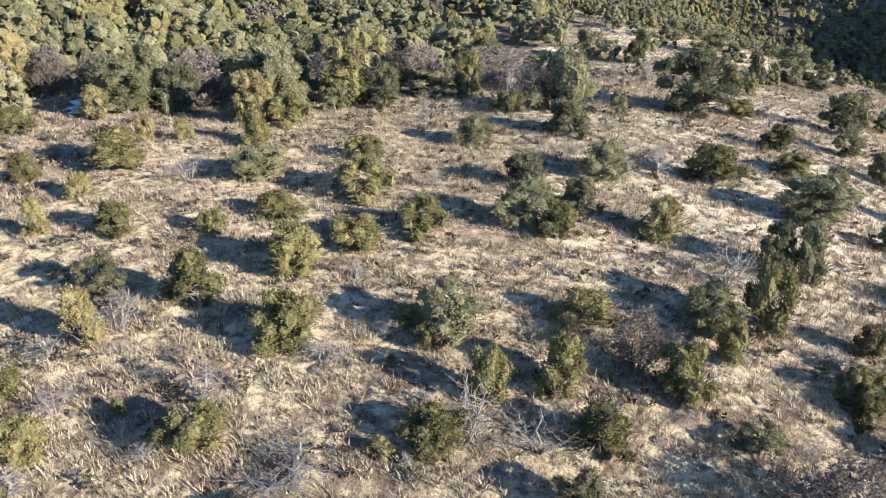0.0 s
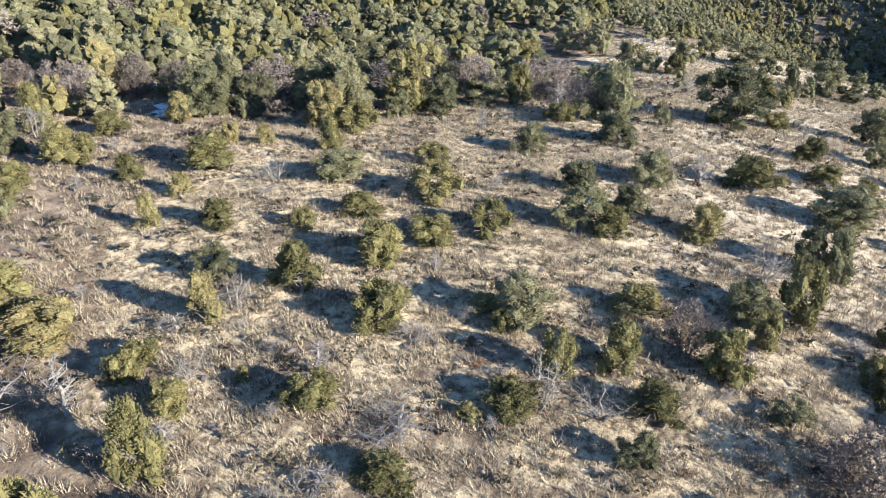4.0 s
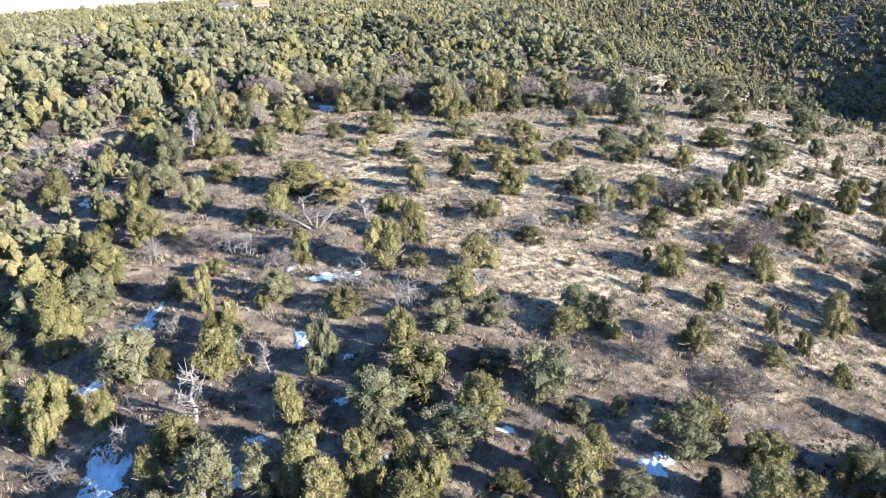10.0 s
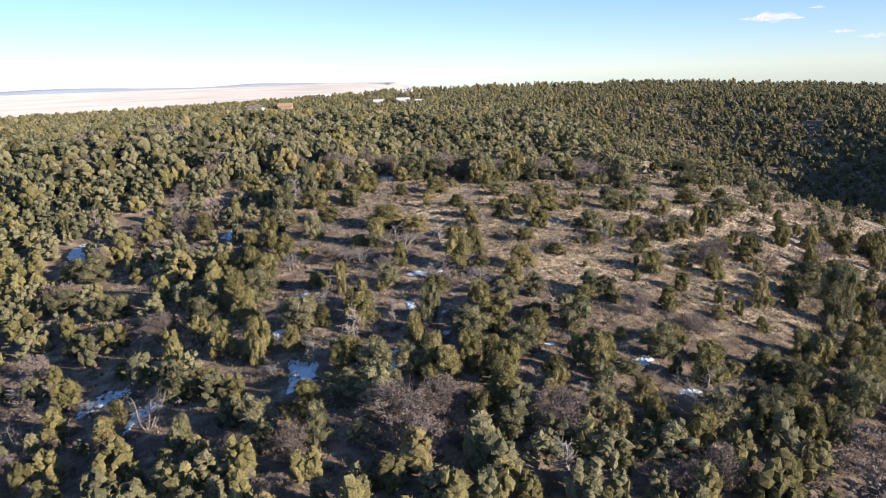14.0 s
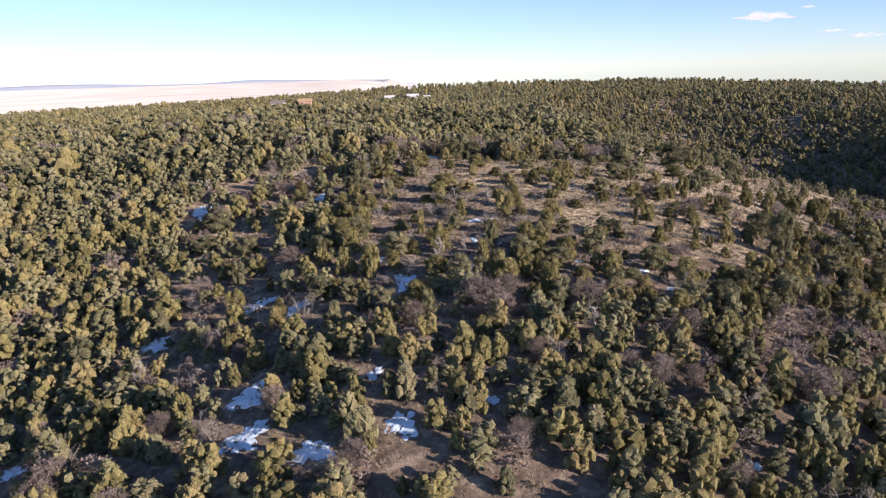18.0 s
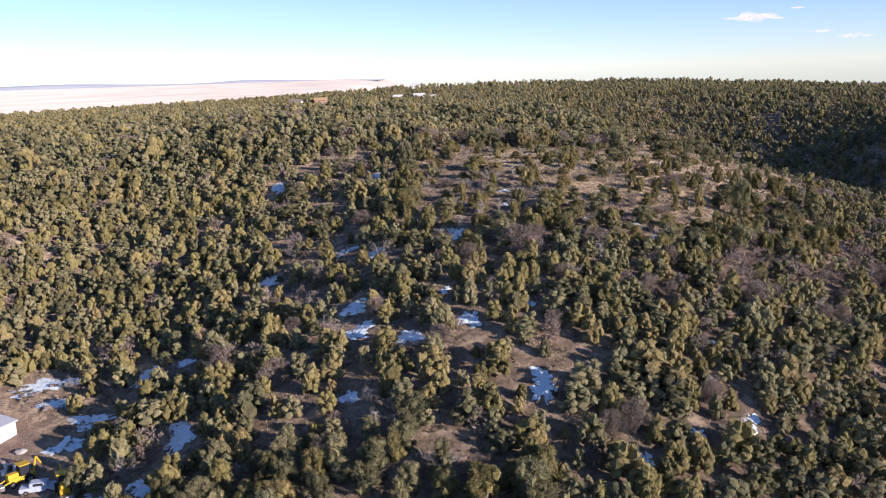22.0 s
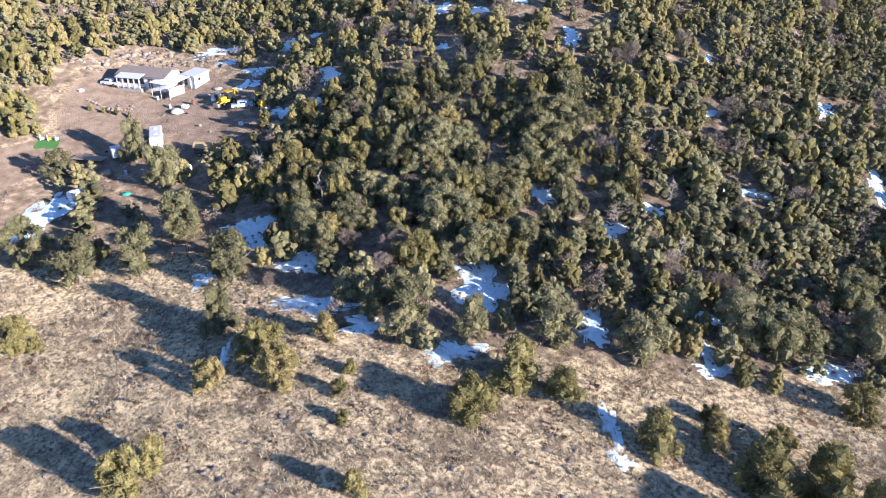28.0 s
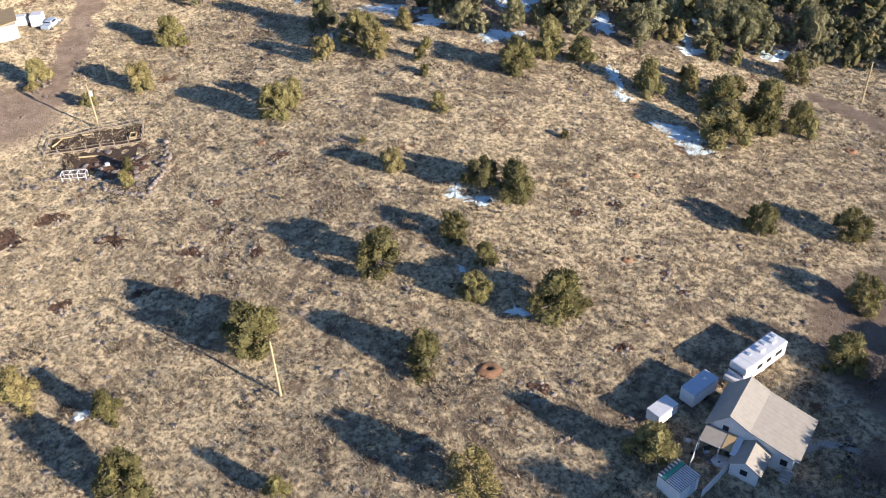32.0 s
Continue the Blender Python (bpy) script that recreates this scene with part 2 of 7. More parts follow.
# open ground: 1 in clearings and meadow, 0 in the woods
def openness(x, y):
    x, y = np.asarray(x, float), np.asarray(y, float)
    hill = np.exp(-(((x - 4 - 0.1 * (y - 40)) / 34) ** 2 + ((y - 46) / 44) ** 2) ** 2) * (0.3 + 0.7 * smooth(-8, 14, x + 0.8 * y + 5 * lumps(x, y, 6.0, 2.2)))
    east = np.exp(-(((x - 27) / 22) ** 2 + ((y - 33) / 31) ** 2))
    brow = 0.92 * np.exp(-(((x - 36 - 0.12 * (y - 95)) / 34) ** 2 + ((y - 98) / 58) ** 2) ** 2)
    edge = np.minimum(-142 + 0.8 * np.maximum(0, -57 - x), -113) + 3 * lumps(x, y, 14.0, 4.0)
    meadow = smooth(6, -6, edge * 0 + (y - edge))
    yard = yardness(x, y)
    return np.clip(np.maximum.reduce([1.15 * hill, 0.88 * east, brow, meadow, yard]), 0, 1)


def yardness(x, y):
    x, y = np.asarray(x, float), np.asarray(y, float)
    a = np.exp(-(((x + 113 + 0.25 * (y + 65)) / 22) ** 2 + ((y + 60) / 25) ** 2) ** 2)
    b = np.exp(-(((x + 140) / 22) ** 2 + ((y + 80 - 0.9 * (x + 135)) / 10) ** 2) ** 2)
    return np.clip(1.2 * np.maximum(a, b), 0, 1)


def roadness(x, y):
    """Bare earth: the drive beside the garden and the yard of the lower house."""
    x, y = np.asarray(x, float), np.asarray(y, float)
    n = 1.2 * lumps(x, y, 4.0, 1.0)
    drive = smooth(4.0, 1.5, np.abs(x + 131 + 0.1 * (y + 140) + n)) * smooth(-158, -150, y) * smooth(-100, -106, y)
    lower = np.exp(-(((x - 2) / 17) ** 2 + ((y + 214) / 17) ** 2) ** 2)
    track = smooth(3.4, 1.6, np.abs(y + 157 + 0.9 * (x - 10) + n)) * smooth(3, 6, x)
    pad = np.exp(-(((x + 136) / 13) ** 2 + ((y + 158) / 13) ** 2) ** 2)
    return np.clip(np.maximum.reduce([drive, lower, track, 0.7 * pad]), 0, 1)


def ramp(lo, hi, step, grow, far_lo, far_hi):
    mid = list(np.arange(lo, hi + step, step))
    s, v, up = step, mid[-1], []
    while v < far_hi:
        s *= grow
        v += s
        up.append(v)
    s, v, down = step, lo, []
    while v > far_lo:
        s *= grow
        v -= s
        down.append(v)
    return np.array(down[::-1] + mid + up)


gx = ramp(-150, 70, 1.6, 1.09, -4800, 4800)
gy = ramp(-260, 130, 1.6, 1.07, -2500, 4640)
GX, GY = np.meshgrid(gx, gy)
GZ = ground_z(GX, GY)
ny, nx = GX.shape
idx = np.arange(nx * ny).reshape(ny, nx)
quads = np.stack([idx[:-1, :-1], idx[:-1, 1:], idx[1:, 1:], idx[1:, :-1]], -1).reshape(-1, 4)


def mesh_from_arrays(name, verts, faces, smooth_shade=False):
    """A mesh from arrays of places and of faces with one count of corners."""
    me = bpy.data.meshes.new(name)
    verts, faces = np.asarray(verts, np.float32), np.asarray(faces, np.int32)
    k = faces.shape[1]
    me.vertices.add(len(verts))
    me.vertices.foreach_set("co", verts.ravel())
    me.loops.add(faces.size)
    me.loops.foreach_set("vertex_index", faces.ravel())
    me.polygons.add(len(faces))
    me.polygons.foreach_set("loop_start", np.arange(0, faces.size, k, dtype=np.int32))
    me.polygons.foreach_set("use_smooth", np.full(len(faces), smooth_shade, bool))
    me.update(calc_edges=True)
    me.validate()
    return me


def paint(me, name, rgba):
    a = me.color_attributes.new(name, "FLOAT_COLOR", "POINT")
    a.data.foreach_set("color", np.asarray(rgba, np.float32).ravel())


ground_mesh = mesh_from_arrays("ground", np.stack([GX, GY, GZ], -1).reshape(-1, 3), quads, True)
far_plain = smooth(650, 900, GY - 1.44 * np.minimum(GX + 150, 0))
thick_straw = smooth(-2, 16, GX + 0.15 * (GY - 60) + 5 * lumps(GX, GY, 7.0, 5.0)) * smooth(26, 50, GY) * smooth(210, 150, GY)
cover = np.stack([openness(GX, GY), np.maximum(roadness(GX, GY), yardness(GX, GY)), far_plain, thick_straw], -1)
paint(ground_mesh, "cover", cover.reshape(-1, 4))
ground_mesh.materials.append(ground_mat)
ground = tagged(new("ground", ground_mesh), "dry grassy hill with dark soil, stones and forest litter", "ground", kind="structure")


# ---- trees ----
rng = np.random.default_rng(7)
PHI = (1 + 5 ** 0.5) / 2
ICO_V = np.array([(-1, PHI, 0), (1, PHI, 0), (-1, -PHI, 0), (1, -PHI, 0), (0, -1, PHI), (0, 1, PHI), (0, -1, -PHI), (0, 1, -PHI), (PHI, 0, -1), (PHI, 0, 1), (-PHI, 0, -1), (-PHI, 0, 1)]) / 1.902
ICO_F = np.array([(0, 11, 5), (0, 5, 1), (0, 1, 7), (0, 7, 10), (0, 10, 11), (1, 5, 9), (5, 11, 4), (11, 10, 2), (10, 7, 6), (7, 1, 8), (3, 9, 4), (3, 4, 2), (3, 2, 6), (3, 6, 8), (3, 8, 9), (4, 9, 5), (2, 4, 11), (6, 2, 10), (8, 6, 7), (9, 8, 1)])


def finer(V, F):
    """Each triangle of a ball cut into four."""
    V, out, mids = [tuple(v) for v in V], [], {}
    for a, b, c in F:
        m = []
        for i, j in ((a, b), (b, c), (c, a)):
            k = (min(i, j), max(i, j))
            if k not in mids:
                p = (np.array(V[i]) + np.array(V[j])) / 2
                mids[k] = len(V)
                V.append(tuple(p / np.linalg.norm(p)))
            m.append(mids[k])
        out += [(a, m[0], m[2]), (b, m[1], m[0]), (c, m[2], m[1]), tuple(m)]
    return np.array(V), np.array(out)


BALLS = [(ICO_V, ICO_F)]
BALLS.append(finer(*BALLS[0]))
BALLS.append(finer(*BALLS[1]))


def girth(kind, h, wide):
    """Half width of a crown at height h of 1."""
    if kind in ("cone", "tall"):
        return wide * np.clip(1.12 - h, 0, 1) ** 0.75 * np.clip(h * 9, 0, 1) ** 0.5
    if kind == "juniper":
        return wide * np.sin(np.pi * np.clip(0.18 + 0.80 * h, 0, 1)) ** 0.6
    return wide * np.sin(np.pi * np.clip(0.10 + 0.86 * h, 0, 1)) ** 0.55


def crown_arrays(kind, clumps, leaves, leaf, core_size=0.62):
    """Places and triangles of a crown 1 m high: clumps of small sprays round limbs, uneven, with gaps.
    Conical or round for a juniper, round-headed and spreading for a pinyon."""
    V, T, n = [], [], 0
    lean = rng.normal(0, 0.05, 2)
    wide = {"juniper": 0.38, "cone": 0.32, "pinyon": 0.40, "tall": 0.25}[kind] * rng.uniform(0.9, 1.12)
    lobes = rng.uniform(0, 6.28, 3)
    for c in range(clumps):
        h = rng.uniform(0.06, 0.97) ** (0.85 if kind in ("juniper", "cone") else 0.75)
        if kind == "cone" or kind == "tall":
            r = wide * (1.12 - h) ** 0.75
        elif kind == "juniper":
            r = wide * (np.sin(np.pi * (0.18 + 0.80 * h)) ** 0.6)
        else:
            r = wide * (np.sin(np.pi * (0.10 + 0.86 * h)) ** 0.55)
        a = rng.uniform(0, 6.283)
        r *= 1 + 0.26 * math.sin(2 * a + lobes[0]) + 0.16 * math.sin(3 * a + lobes[1] + 5 * h)
        q = r * (rng.uniform(0.25, 1.0) ** 0.45)
        mid = np.array([q * math.cos(a) + lean[0] * h, q * math.sin(a) + lean[1] * h, h * 0.97])
        size = rng.uniform(0.075, 0.125) * (1.25 if clumps < 16 else 1.0) * (1.35 if clumps < 9 else 1.0)
        core = ICO_V * (1 + rng.normal(0, 0.2, (12, 1))) * size * core_size
        if core_size:
            V.append(core + mid)
            T.append(ICO_F + n)
            n += 12
        for k in range(leaves):
            d = rng.normal(0, 1, 3)
            d[2] += 0.45
            d /= np.linalg.norm(d)
            root = mid + d * size * rng.uniform(0.4, 1.0)
            d = 0.4 * d + 0.6 * rng.normal(0, 1, 3) / 1.5
            d /= np.linalg.norm(d)
            side = np.cross(d, rng.normal(0, 1, 3))
            side /= np.linalg.norm(side) + 1e-6
            ln, w = leaf * rng.uniform(0.7, 1.5), leaf * rng.uniform(0.3, 0.55)
            V.append(np.array([root - side * w, root + side * w, root + d * ln + np.array([0, 0, 0.25 * ln])]))
            T.append(np.array([[n, n + 1, n + 2]]))
            n += 3
    return np.concatenate(V), np.concatenate(T)


def plume_arrays(kind, plumes, sprays, leaf):
    """A crown 1 m high built of upright plumes of fine sprays, each round a small dark heart; outline jagged, with gaps."""
    wide = {"juniper": 0.36, "cone": 0.33, "pinyon": 0.38, "tall": 0.27}[kind] * rng.uniform(0.93, 1.08)
    pine = kind == "pinyon"
    lean, ph = rng.normal(0, 0.05, 2), rng.uniform(0, 6.28, 3)
    V, T, n = [], [], 0
    hv, hf = BALLS[0]
    for c in range(plumes):
        h = 0.1 + 0.8 * ((c + rng.uniform(0, 1)) / plumes) ** 0.9
        a = rng.uniform(0, 6.283)
        r = float(girth(kind, h, wide)) * (1 + 0.22 * math.sin(2 * a + ph[0]) + 0.16 * math.sin(3 * a + ph[1] + 5 * h))
        q = r * rng.uniform(0.15, 1.05) ** 0.5 * 0.92
        size = rng.uniform(0.06, 0.14) * (1.15 if pine else 1.0)
        tall = size * (rng.uniform(0.85, 1.15) if pine else rng.uniform(1.2, 1.9))
        mid = np.array([q * math.cos(a) + lean[0] * h, q * math.sin(a) + lean[1] * h, min(h, 1.0 - 0.8 * tall)])
        shape = np.array([size, size, tall])
        V.append(mid + hv * (0.72 + rng.normal(0, 0.18, (len(hv), 1))) * shape)
        T.append(hf + n)
        n += len(hv)
        d = rng.normal(0, 1, (sprays, 3))
        d[:, 2] = 0.85 * d[:, 2] + 0.25
        d /= np.linalg.norm(d, axis=1)[:, None]
        root = mid + d * shape * rng.uniform(0.62, 0.98, (sprays, 1))
        way = 0.75 * d + rng.normal(0, 0.45, (sprays, 3)) + np.array([0, 0, 0.15 if pine else 0.45])
        way /= np.linalg.norm(way, axis=1)[:, None]
        side = np.cross(way, rng.normal(0, 1, (sprays, 3)))
        side /= np.linalg.norm(side, axis=1)[:, None] + 1e-6
        ln, w = leaf * rng.uniform(0.7, 1.7, (sprays, 1)), leaf * rng.uniform(0.22, 0.4, (sprays, 1))
        V.append(np.stack([root - side * w, root + side * w, root + way * ln], 1).reshape(-1, 3))
        T.append(np.arange(3 * sprays).reshape(-1, 3) + n)
        n += 3 * sprays
    # thin dead twigs that stick out
    for k in range(16):
        a, h = rng.uniform(0, 6.28), rng.uniform(0.15, 0.8)
        g = float(girth(kind, h, wide)) * rng.uniform(0.9, 1.25)
        v, f = limb_arrays([(0.3 * g * math.cos(a), 0.3 * g * math.sin(a), h - 0.05), (g * math.cos(a), g * math.sin(a), h + rng.uniform(-0.04, 0.08))], [0.008, 0.003], 3)
        V.append(v)
        T.append(f + n)
        n += len(v)
    return np.concatenate(V), np.concatenate(T)


def clump_arrays(kind, clumps, sprays, leaf):
    """A plainer crown 1 m high for the woods: uneven clumps heaped up, with sprays standing out of them."""
    wide = {"juniper": 0.35, "cone": 0.31, "pinyon": 0.38, "tall": 0.26}[kind] * rng.uniform(0.92, 1.1)
    big = 1.0 if clumps > 14 else 1.18 if clumps > 8 else 1.5
    V, T, n = [], [], 0
    spots = []
    for c in range(clumps):
        h = 0.14 + 0.74 * (c + rng.uniform(0, 1)) / clumps
        a = 2.4 * c + rng.uniform(-0.6, 0.6)
        q = float(girth(kind, h, wide)) * rng.uniform(0.35, 0.85) * (0.8 if h > 0.7 else 1.0)
        size = rng.uniform(0.085, 0.15) * big * (1.15 - 0.4 * h)
        tall = size * (rng.uniform(0.85, 1.1) if kind == "pinyon" else rng.uniform(1.1, 1.6))
        mid, shape = np.array([q * math.cos(a), q * math.sin(a), min(h, 1.0 - 0.9 * tall)]), np.array([size, size, tall])
        spots.append((mid, shape))
        V.append(mid + ICO_V * (0.9 + rng.normal(0, 0.22, (12, 1))) * shape)
        T.append(ICO_F + n)
        n += 12
    pick = rng.integers(0, clumps, sprays)
    mid, shape = np.array([spots[k][0] for k in pick]), np.array([spots[k][1] for k in pick])
    d = rng.normal(0, 1, (sprays, 3))
    d[:, 2] = 0.8 * d[:, 2] + 0.3
    d /= np.linalg.norm(d, axis=1)[:, None]
    root = mid + d * shape * rng.uniform(0.7, 1.0, (sprays, 1))
    way = 0.8 * d + rng.normal(0, 0.5, (sprays, 3)) + np.array([0, 0, 0.3])
    way /= np.linalg.norm(way, axis=1)[:, None]
    side = np.cross(way, rng.normal(0, 1, (sprays, 3)))
    side /= np.linalg.norm(side, axis=1)[:, None] + 1e-6
    ln, w = leaf * rng.uniform(0.7, 1.7, (sprays, 1)), leaf * rng.uniform(0.3, 0.5, (sprays, 1))
    V.append(np.stack([root - side * w, root + side * w, root + way * ln], 1).reshape(-1, 3))
    T.append(np.arange(3 * sprays).reshape(-1, 3) + n)
    return np.concatenate(V), np.concatenate(T)


def limb_arrays(points, radii, sides=5):
    """A tapered tube along points."""
    pts, n = np.asarray(points, float), len(points)
    V, F = [], []
    for i in range(n):
        d = pts[min(i + 1, n - 1)] - pts[max(i - 1, 0)]
        d = d / (np.linalg.norm(d) + 1e-9)
        u = np.cross(d, (0.31, 0.95, 0.05))
        u /= np.linalg.norm(u) + 1e-9
        w = np.cross(d, u)
        for k in range(sides):
            a = 6.2832 * k / sides
            V.append(pts[i] + radii[i] * (math.cos(a) * u + math.sin(a) * w))
    for i in range(n - 1):
        for k in range(sides):
            a, b = i * sides + k, i * sides + (k + 1) % sides
            F += [(a, b, b + sides), (a, b + sides, a + sides)]
    return np.array(V), np.array(F)


def joined(parts):
    V, F, n = [], [], 0
    for v, f in parts:
        V.append(v)
        F.append(np.asarray(f) + n)
        n += len(v)
    return np.concatenate(V), np.concatenate(F)


def trunk_arrays(limbs=8, top=0.6):
    parts = []
    sway = rng.normal(0, 0.025, (4, 2))
    pts = [(sway[i][0] * i, sway[i][1] * i, -0.06 + top * i / 3) for i in range(4)]
    parts.append(limb_arrays(pts, [0.05, 0.038, 0.027, 0.012], 7))
    for k in range(limbs):
        a, h = rng.uniform(0, 6.28), rng.uniform(0.1, 0.45)
        r = rng.uniform(0.14, 0.42)
        p0 = np.array([0, 0, h])
        parts.append(limb_arrays([p0, p0 + (0.5 * r * math.cos(a), 0.5 * r * math.sin(a), 0.06), p0 + (r * math.cos(a), r * math.sin(a), 0.18)], [0.018, 0.013, 0.006], 4))
    return joined(parts)


def bare_arrays(stems, forks, spread, upright=0.5, thick=0.016, twigs=3):
    """Leafless crooked limbs that fork: a snag, or a bare shrub."""
    parts = []
    for s in range(stems):
        a = rng.uniform(0, 6.28)
        base = np.array([0.03 * math.cos(a), 0.03 * math.sin(a), -0.03]) if stems > 1 else np.array([0, 0, -0.04])
        tip = np.array([spread * math.cos(a) * rng.uniform(0.3, 1), spread * math.sin(a) * rng.uniform(0.3, 1), rng.uniform(0.55, 1.0)]) if stems > 1 else np.array([*rng.normal(0, 0.05, 2), 1.0])
        pts = [base + (tip - base) * t + rng.normal(0, 0.025, 3) * (0 < t < 1) for t in (0, 0.25, 0.5, 0.75, 1)]
        w = thick * (1.0 if stems > 1 else 2.0)
        parts.append(limb_arrays(pts, [w * 1.3, w, w * 0.8, w * 0.55, w * 0.2], 5))
        for k in range(forks):
            t = rng.uniform(0.2, 0.95)
            p = base + (tip - base) * t
            b = rng.uniform(0, 6.28)
            L = spread * rng.uniform(0.45, 1.0) * (1.25 - 0.75 * t)
            e = p + (L * math.cos(b), L * math.sin(b), L * rng.uniform(-0.15, 0.5 + upright))
            m = (p + e) / 2 + rng.normal(0, 0.02, 3)
            parts.append(limb_arrays([p, m, e], [w * 0.5, w * 0.34, w * 0.12], 3))
            for q in range(twigs):
                o = p + (e - p) * rng.uniform(0.35, 1.0)
                parts.append(limb_arrays([o, o + rng.normal(0, 0.09, 3) + (0, 0, 0.04)], [w * 0.22, w * 0.08], 3))
    return joined(parts)


def leafy_mesh(name, arrays, mat, shade=False):
    me = mesh_from_arrays(name, *arrays, shade)
    me.materials.append(mat)
    return me


def tree_thing(kind, name, label, category, group, crown_mesh, trunk_mesh, trunk_label=""):
    t = tagged(new(name), label, category, group)
    for part_name, me in (("trunk", trunk_mesh), ("crown", crown_mesh)):
        if me:
            p = new(part_name, me)
            p.parent = t
    return t


NEAR = {
    "juniper": [leafy_mesh("juniper_crown", plume_arrays(k, m - 6, 125, 0.034), juniper_leaf) for k, m in (("juniper", 48), ("cone", 44), ("juniper", 40), ("cone", 38), ("cone", 50), ("juniper", 54))],
    "pinyon": [leafy_mesh("pinyon_crown", plume_arrays(k, m - 6, 130, 0.032), pinyon_leaf) for k, m in (("pinyon", 46), ("pinyon", 40), ("juniper", 44), ("pinyon", 52), ("cone", 40), ("pinyon", 36))],
}
TRUNKS = [leafy_mesh("trunk", trunk_arrays(), bark, True) for _ in range(4)]
SNAG_MESHES = [leafy_mesh("snag", bare_arrays(s, f, sp, 0.1, 0.018, 4), dead_wood, True) for s, f, sp in ((1, 34, 0.34), (3, 16, 0.46), (6, 8, 0.6), (4, 14, 0.5))]
SHRUB_MESHES = [leafy_mesh("shrub", joined([bare_arrays(s, f, 0.5, 0.6, 0.010, 5), crown_arrays("pinyon", 60, 36, 0.034, 0)]), oak_twig) for s, f in ((9, 9), (12, 8), (8, 11))]

TREES_DONE = []
FIRST = {}


def plant(kind, x, y, h, label, category, group, across=0.0):
    """One tree as a thing of its own; copies share their meshes."""
    i = len(TREES_DONE)
    v = int(rng.integers(0, 6))
    if kind in NEAR:
        key = (kind, v)
        if key not in FIRST:
            FIRST[key] = tree_thing(kind, kind + "_tree", label, category, group, NEAR[kind][v], TRUNKS[v % 4])
            ob = FIRST[key]
        else:
            ob = copy_thing(FIRST[key], Matrix())
    else:
        meshes, name, part_name = (SNAG_MESHES, "dead_tree", "trunk") if kind == "snag" else (SHRUB_MESHES, "bare_shrub", "crown")
        key = (kind, v % len(meshes))
        if key not in FIRST:
            ob = FIRST[key] = tagged(new(name), label, category, group)
            p = new(part_name, meshes[v % len(meshes)])
            p.parent = ob
        else:
            ob = copy_thing(FIRST[key], Matrix())
    tagged(ob, label)
    w = h * float(rng.uniform(0.9, 1.2)) * (1.05 if kind != "snag" else (0.95 if h > 1.5 else 1.9))
    if across:
        w = (1.12 if kind == "pinyon" else 1.2) * across / {"juniper": 0.74, "pinyon": 0.8, "snag": 0.7, "shrub": 0.85}[kind]
        h *= 1.04
    ob.matrix_basis = Matrix.Translation((x, y, gz(x, y) - 0.03 * h)) @ Matrix.Rotation(float(rng.uniform(0, 6.28)), 4, "Z") @ Matrix.Diagonal((w, w, h, 1))
    TREES_DONE.append((x, y, w * 0.33))
    return ob


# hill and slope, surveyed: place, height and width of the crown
JUNIPERS_HILL_A = [
    (4.2, 122.2, 3.7, 4.7), (23.2, 111.1, 2.8, 2.2), (-31.3, 104.1, 3.9, 4.4), (30.8, 96.3, 3, 3.1), (27.6, 82.4, 1.7, 2.5), (5, 76.9, 2.1, 2.8), (-31.3, 74.9, 2.9, 2.5), (-13.9, 72, 2.7, 3.4),
    (-43.3, 70.9, 4.4, 3.2), (27.1, 70.3, 2.4, 2.8), (-36.5, 70.3, 2, 3.3), (-58.2, 67.7, 2.3, 3.8), (-21.4, 66.7, 1.7, 1.6), (-24.3, 66.3, 1.9, 1.6), (-15.3, 65.6, 2.8, 2.4), (-45.1, 65.3, 4.4, 3),
    (25.6, 63.7, 1.6, 2.6), (28.6, 62.5, 1.6, 1.7), (-35.1, 62.2, 2.5, 2.1), (-37.2, 61.5, 3.3, 3.8), (-6.5, 60.9, 1.7, 2.5), (-56.7, 60.7, 2.2, 2.9), (-24.4, 60, 2.8, 4.5), (18.4, 59.9, 2.7, 4.1),
]
JUNIPERS_HILL_B = [
    (-29.7, 57.3, 2, 2.4), (-38.1, 54.6, 2.6, 4.4), (-24.8, 54, 1.8, 1.9), (-5.9, 53, 2.7, 3.3), (-43.7, 50.9, 3.1, 4.7), (-10.9, 50, 1.7, 2.8), (12.4, 49.2, 2.6, 2.9), (-25.1, 48.3, 2.4, 1.5),
    (-20.2, 48.1, 1.8, 2.7), (-14.5, 47.8, 1.4, 1.5), (5.7, 47.6, 2.4, 2.5), (-2.1, 47.2, 2.3, 2.5), (-5.7, 46, 1.9, 2.8), (-8.9, 43.1, 2.8, 2.6), (-40.3, 43.1, 2.2, 3.4), (-59.5, 42.6, 3.8, 3.7),
    (-13.2, 39.1, 3.1, 2.7), (15.4, 39, 4.5, 2.3), (5.8, 38.2, 1.9, 3.1), (-30.4, 37.9, 3.4, 4.9), (-2.7, 37.6, 1.1, 1.7), (12.6, 36.4, 2.3, 1.4), (-17.8, 36.1, 3, 2.2), (-1.6, 35.8, 1.3, 1.3),
]
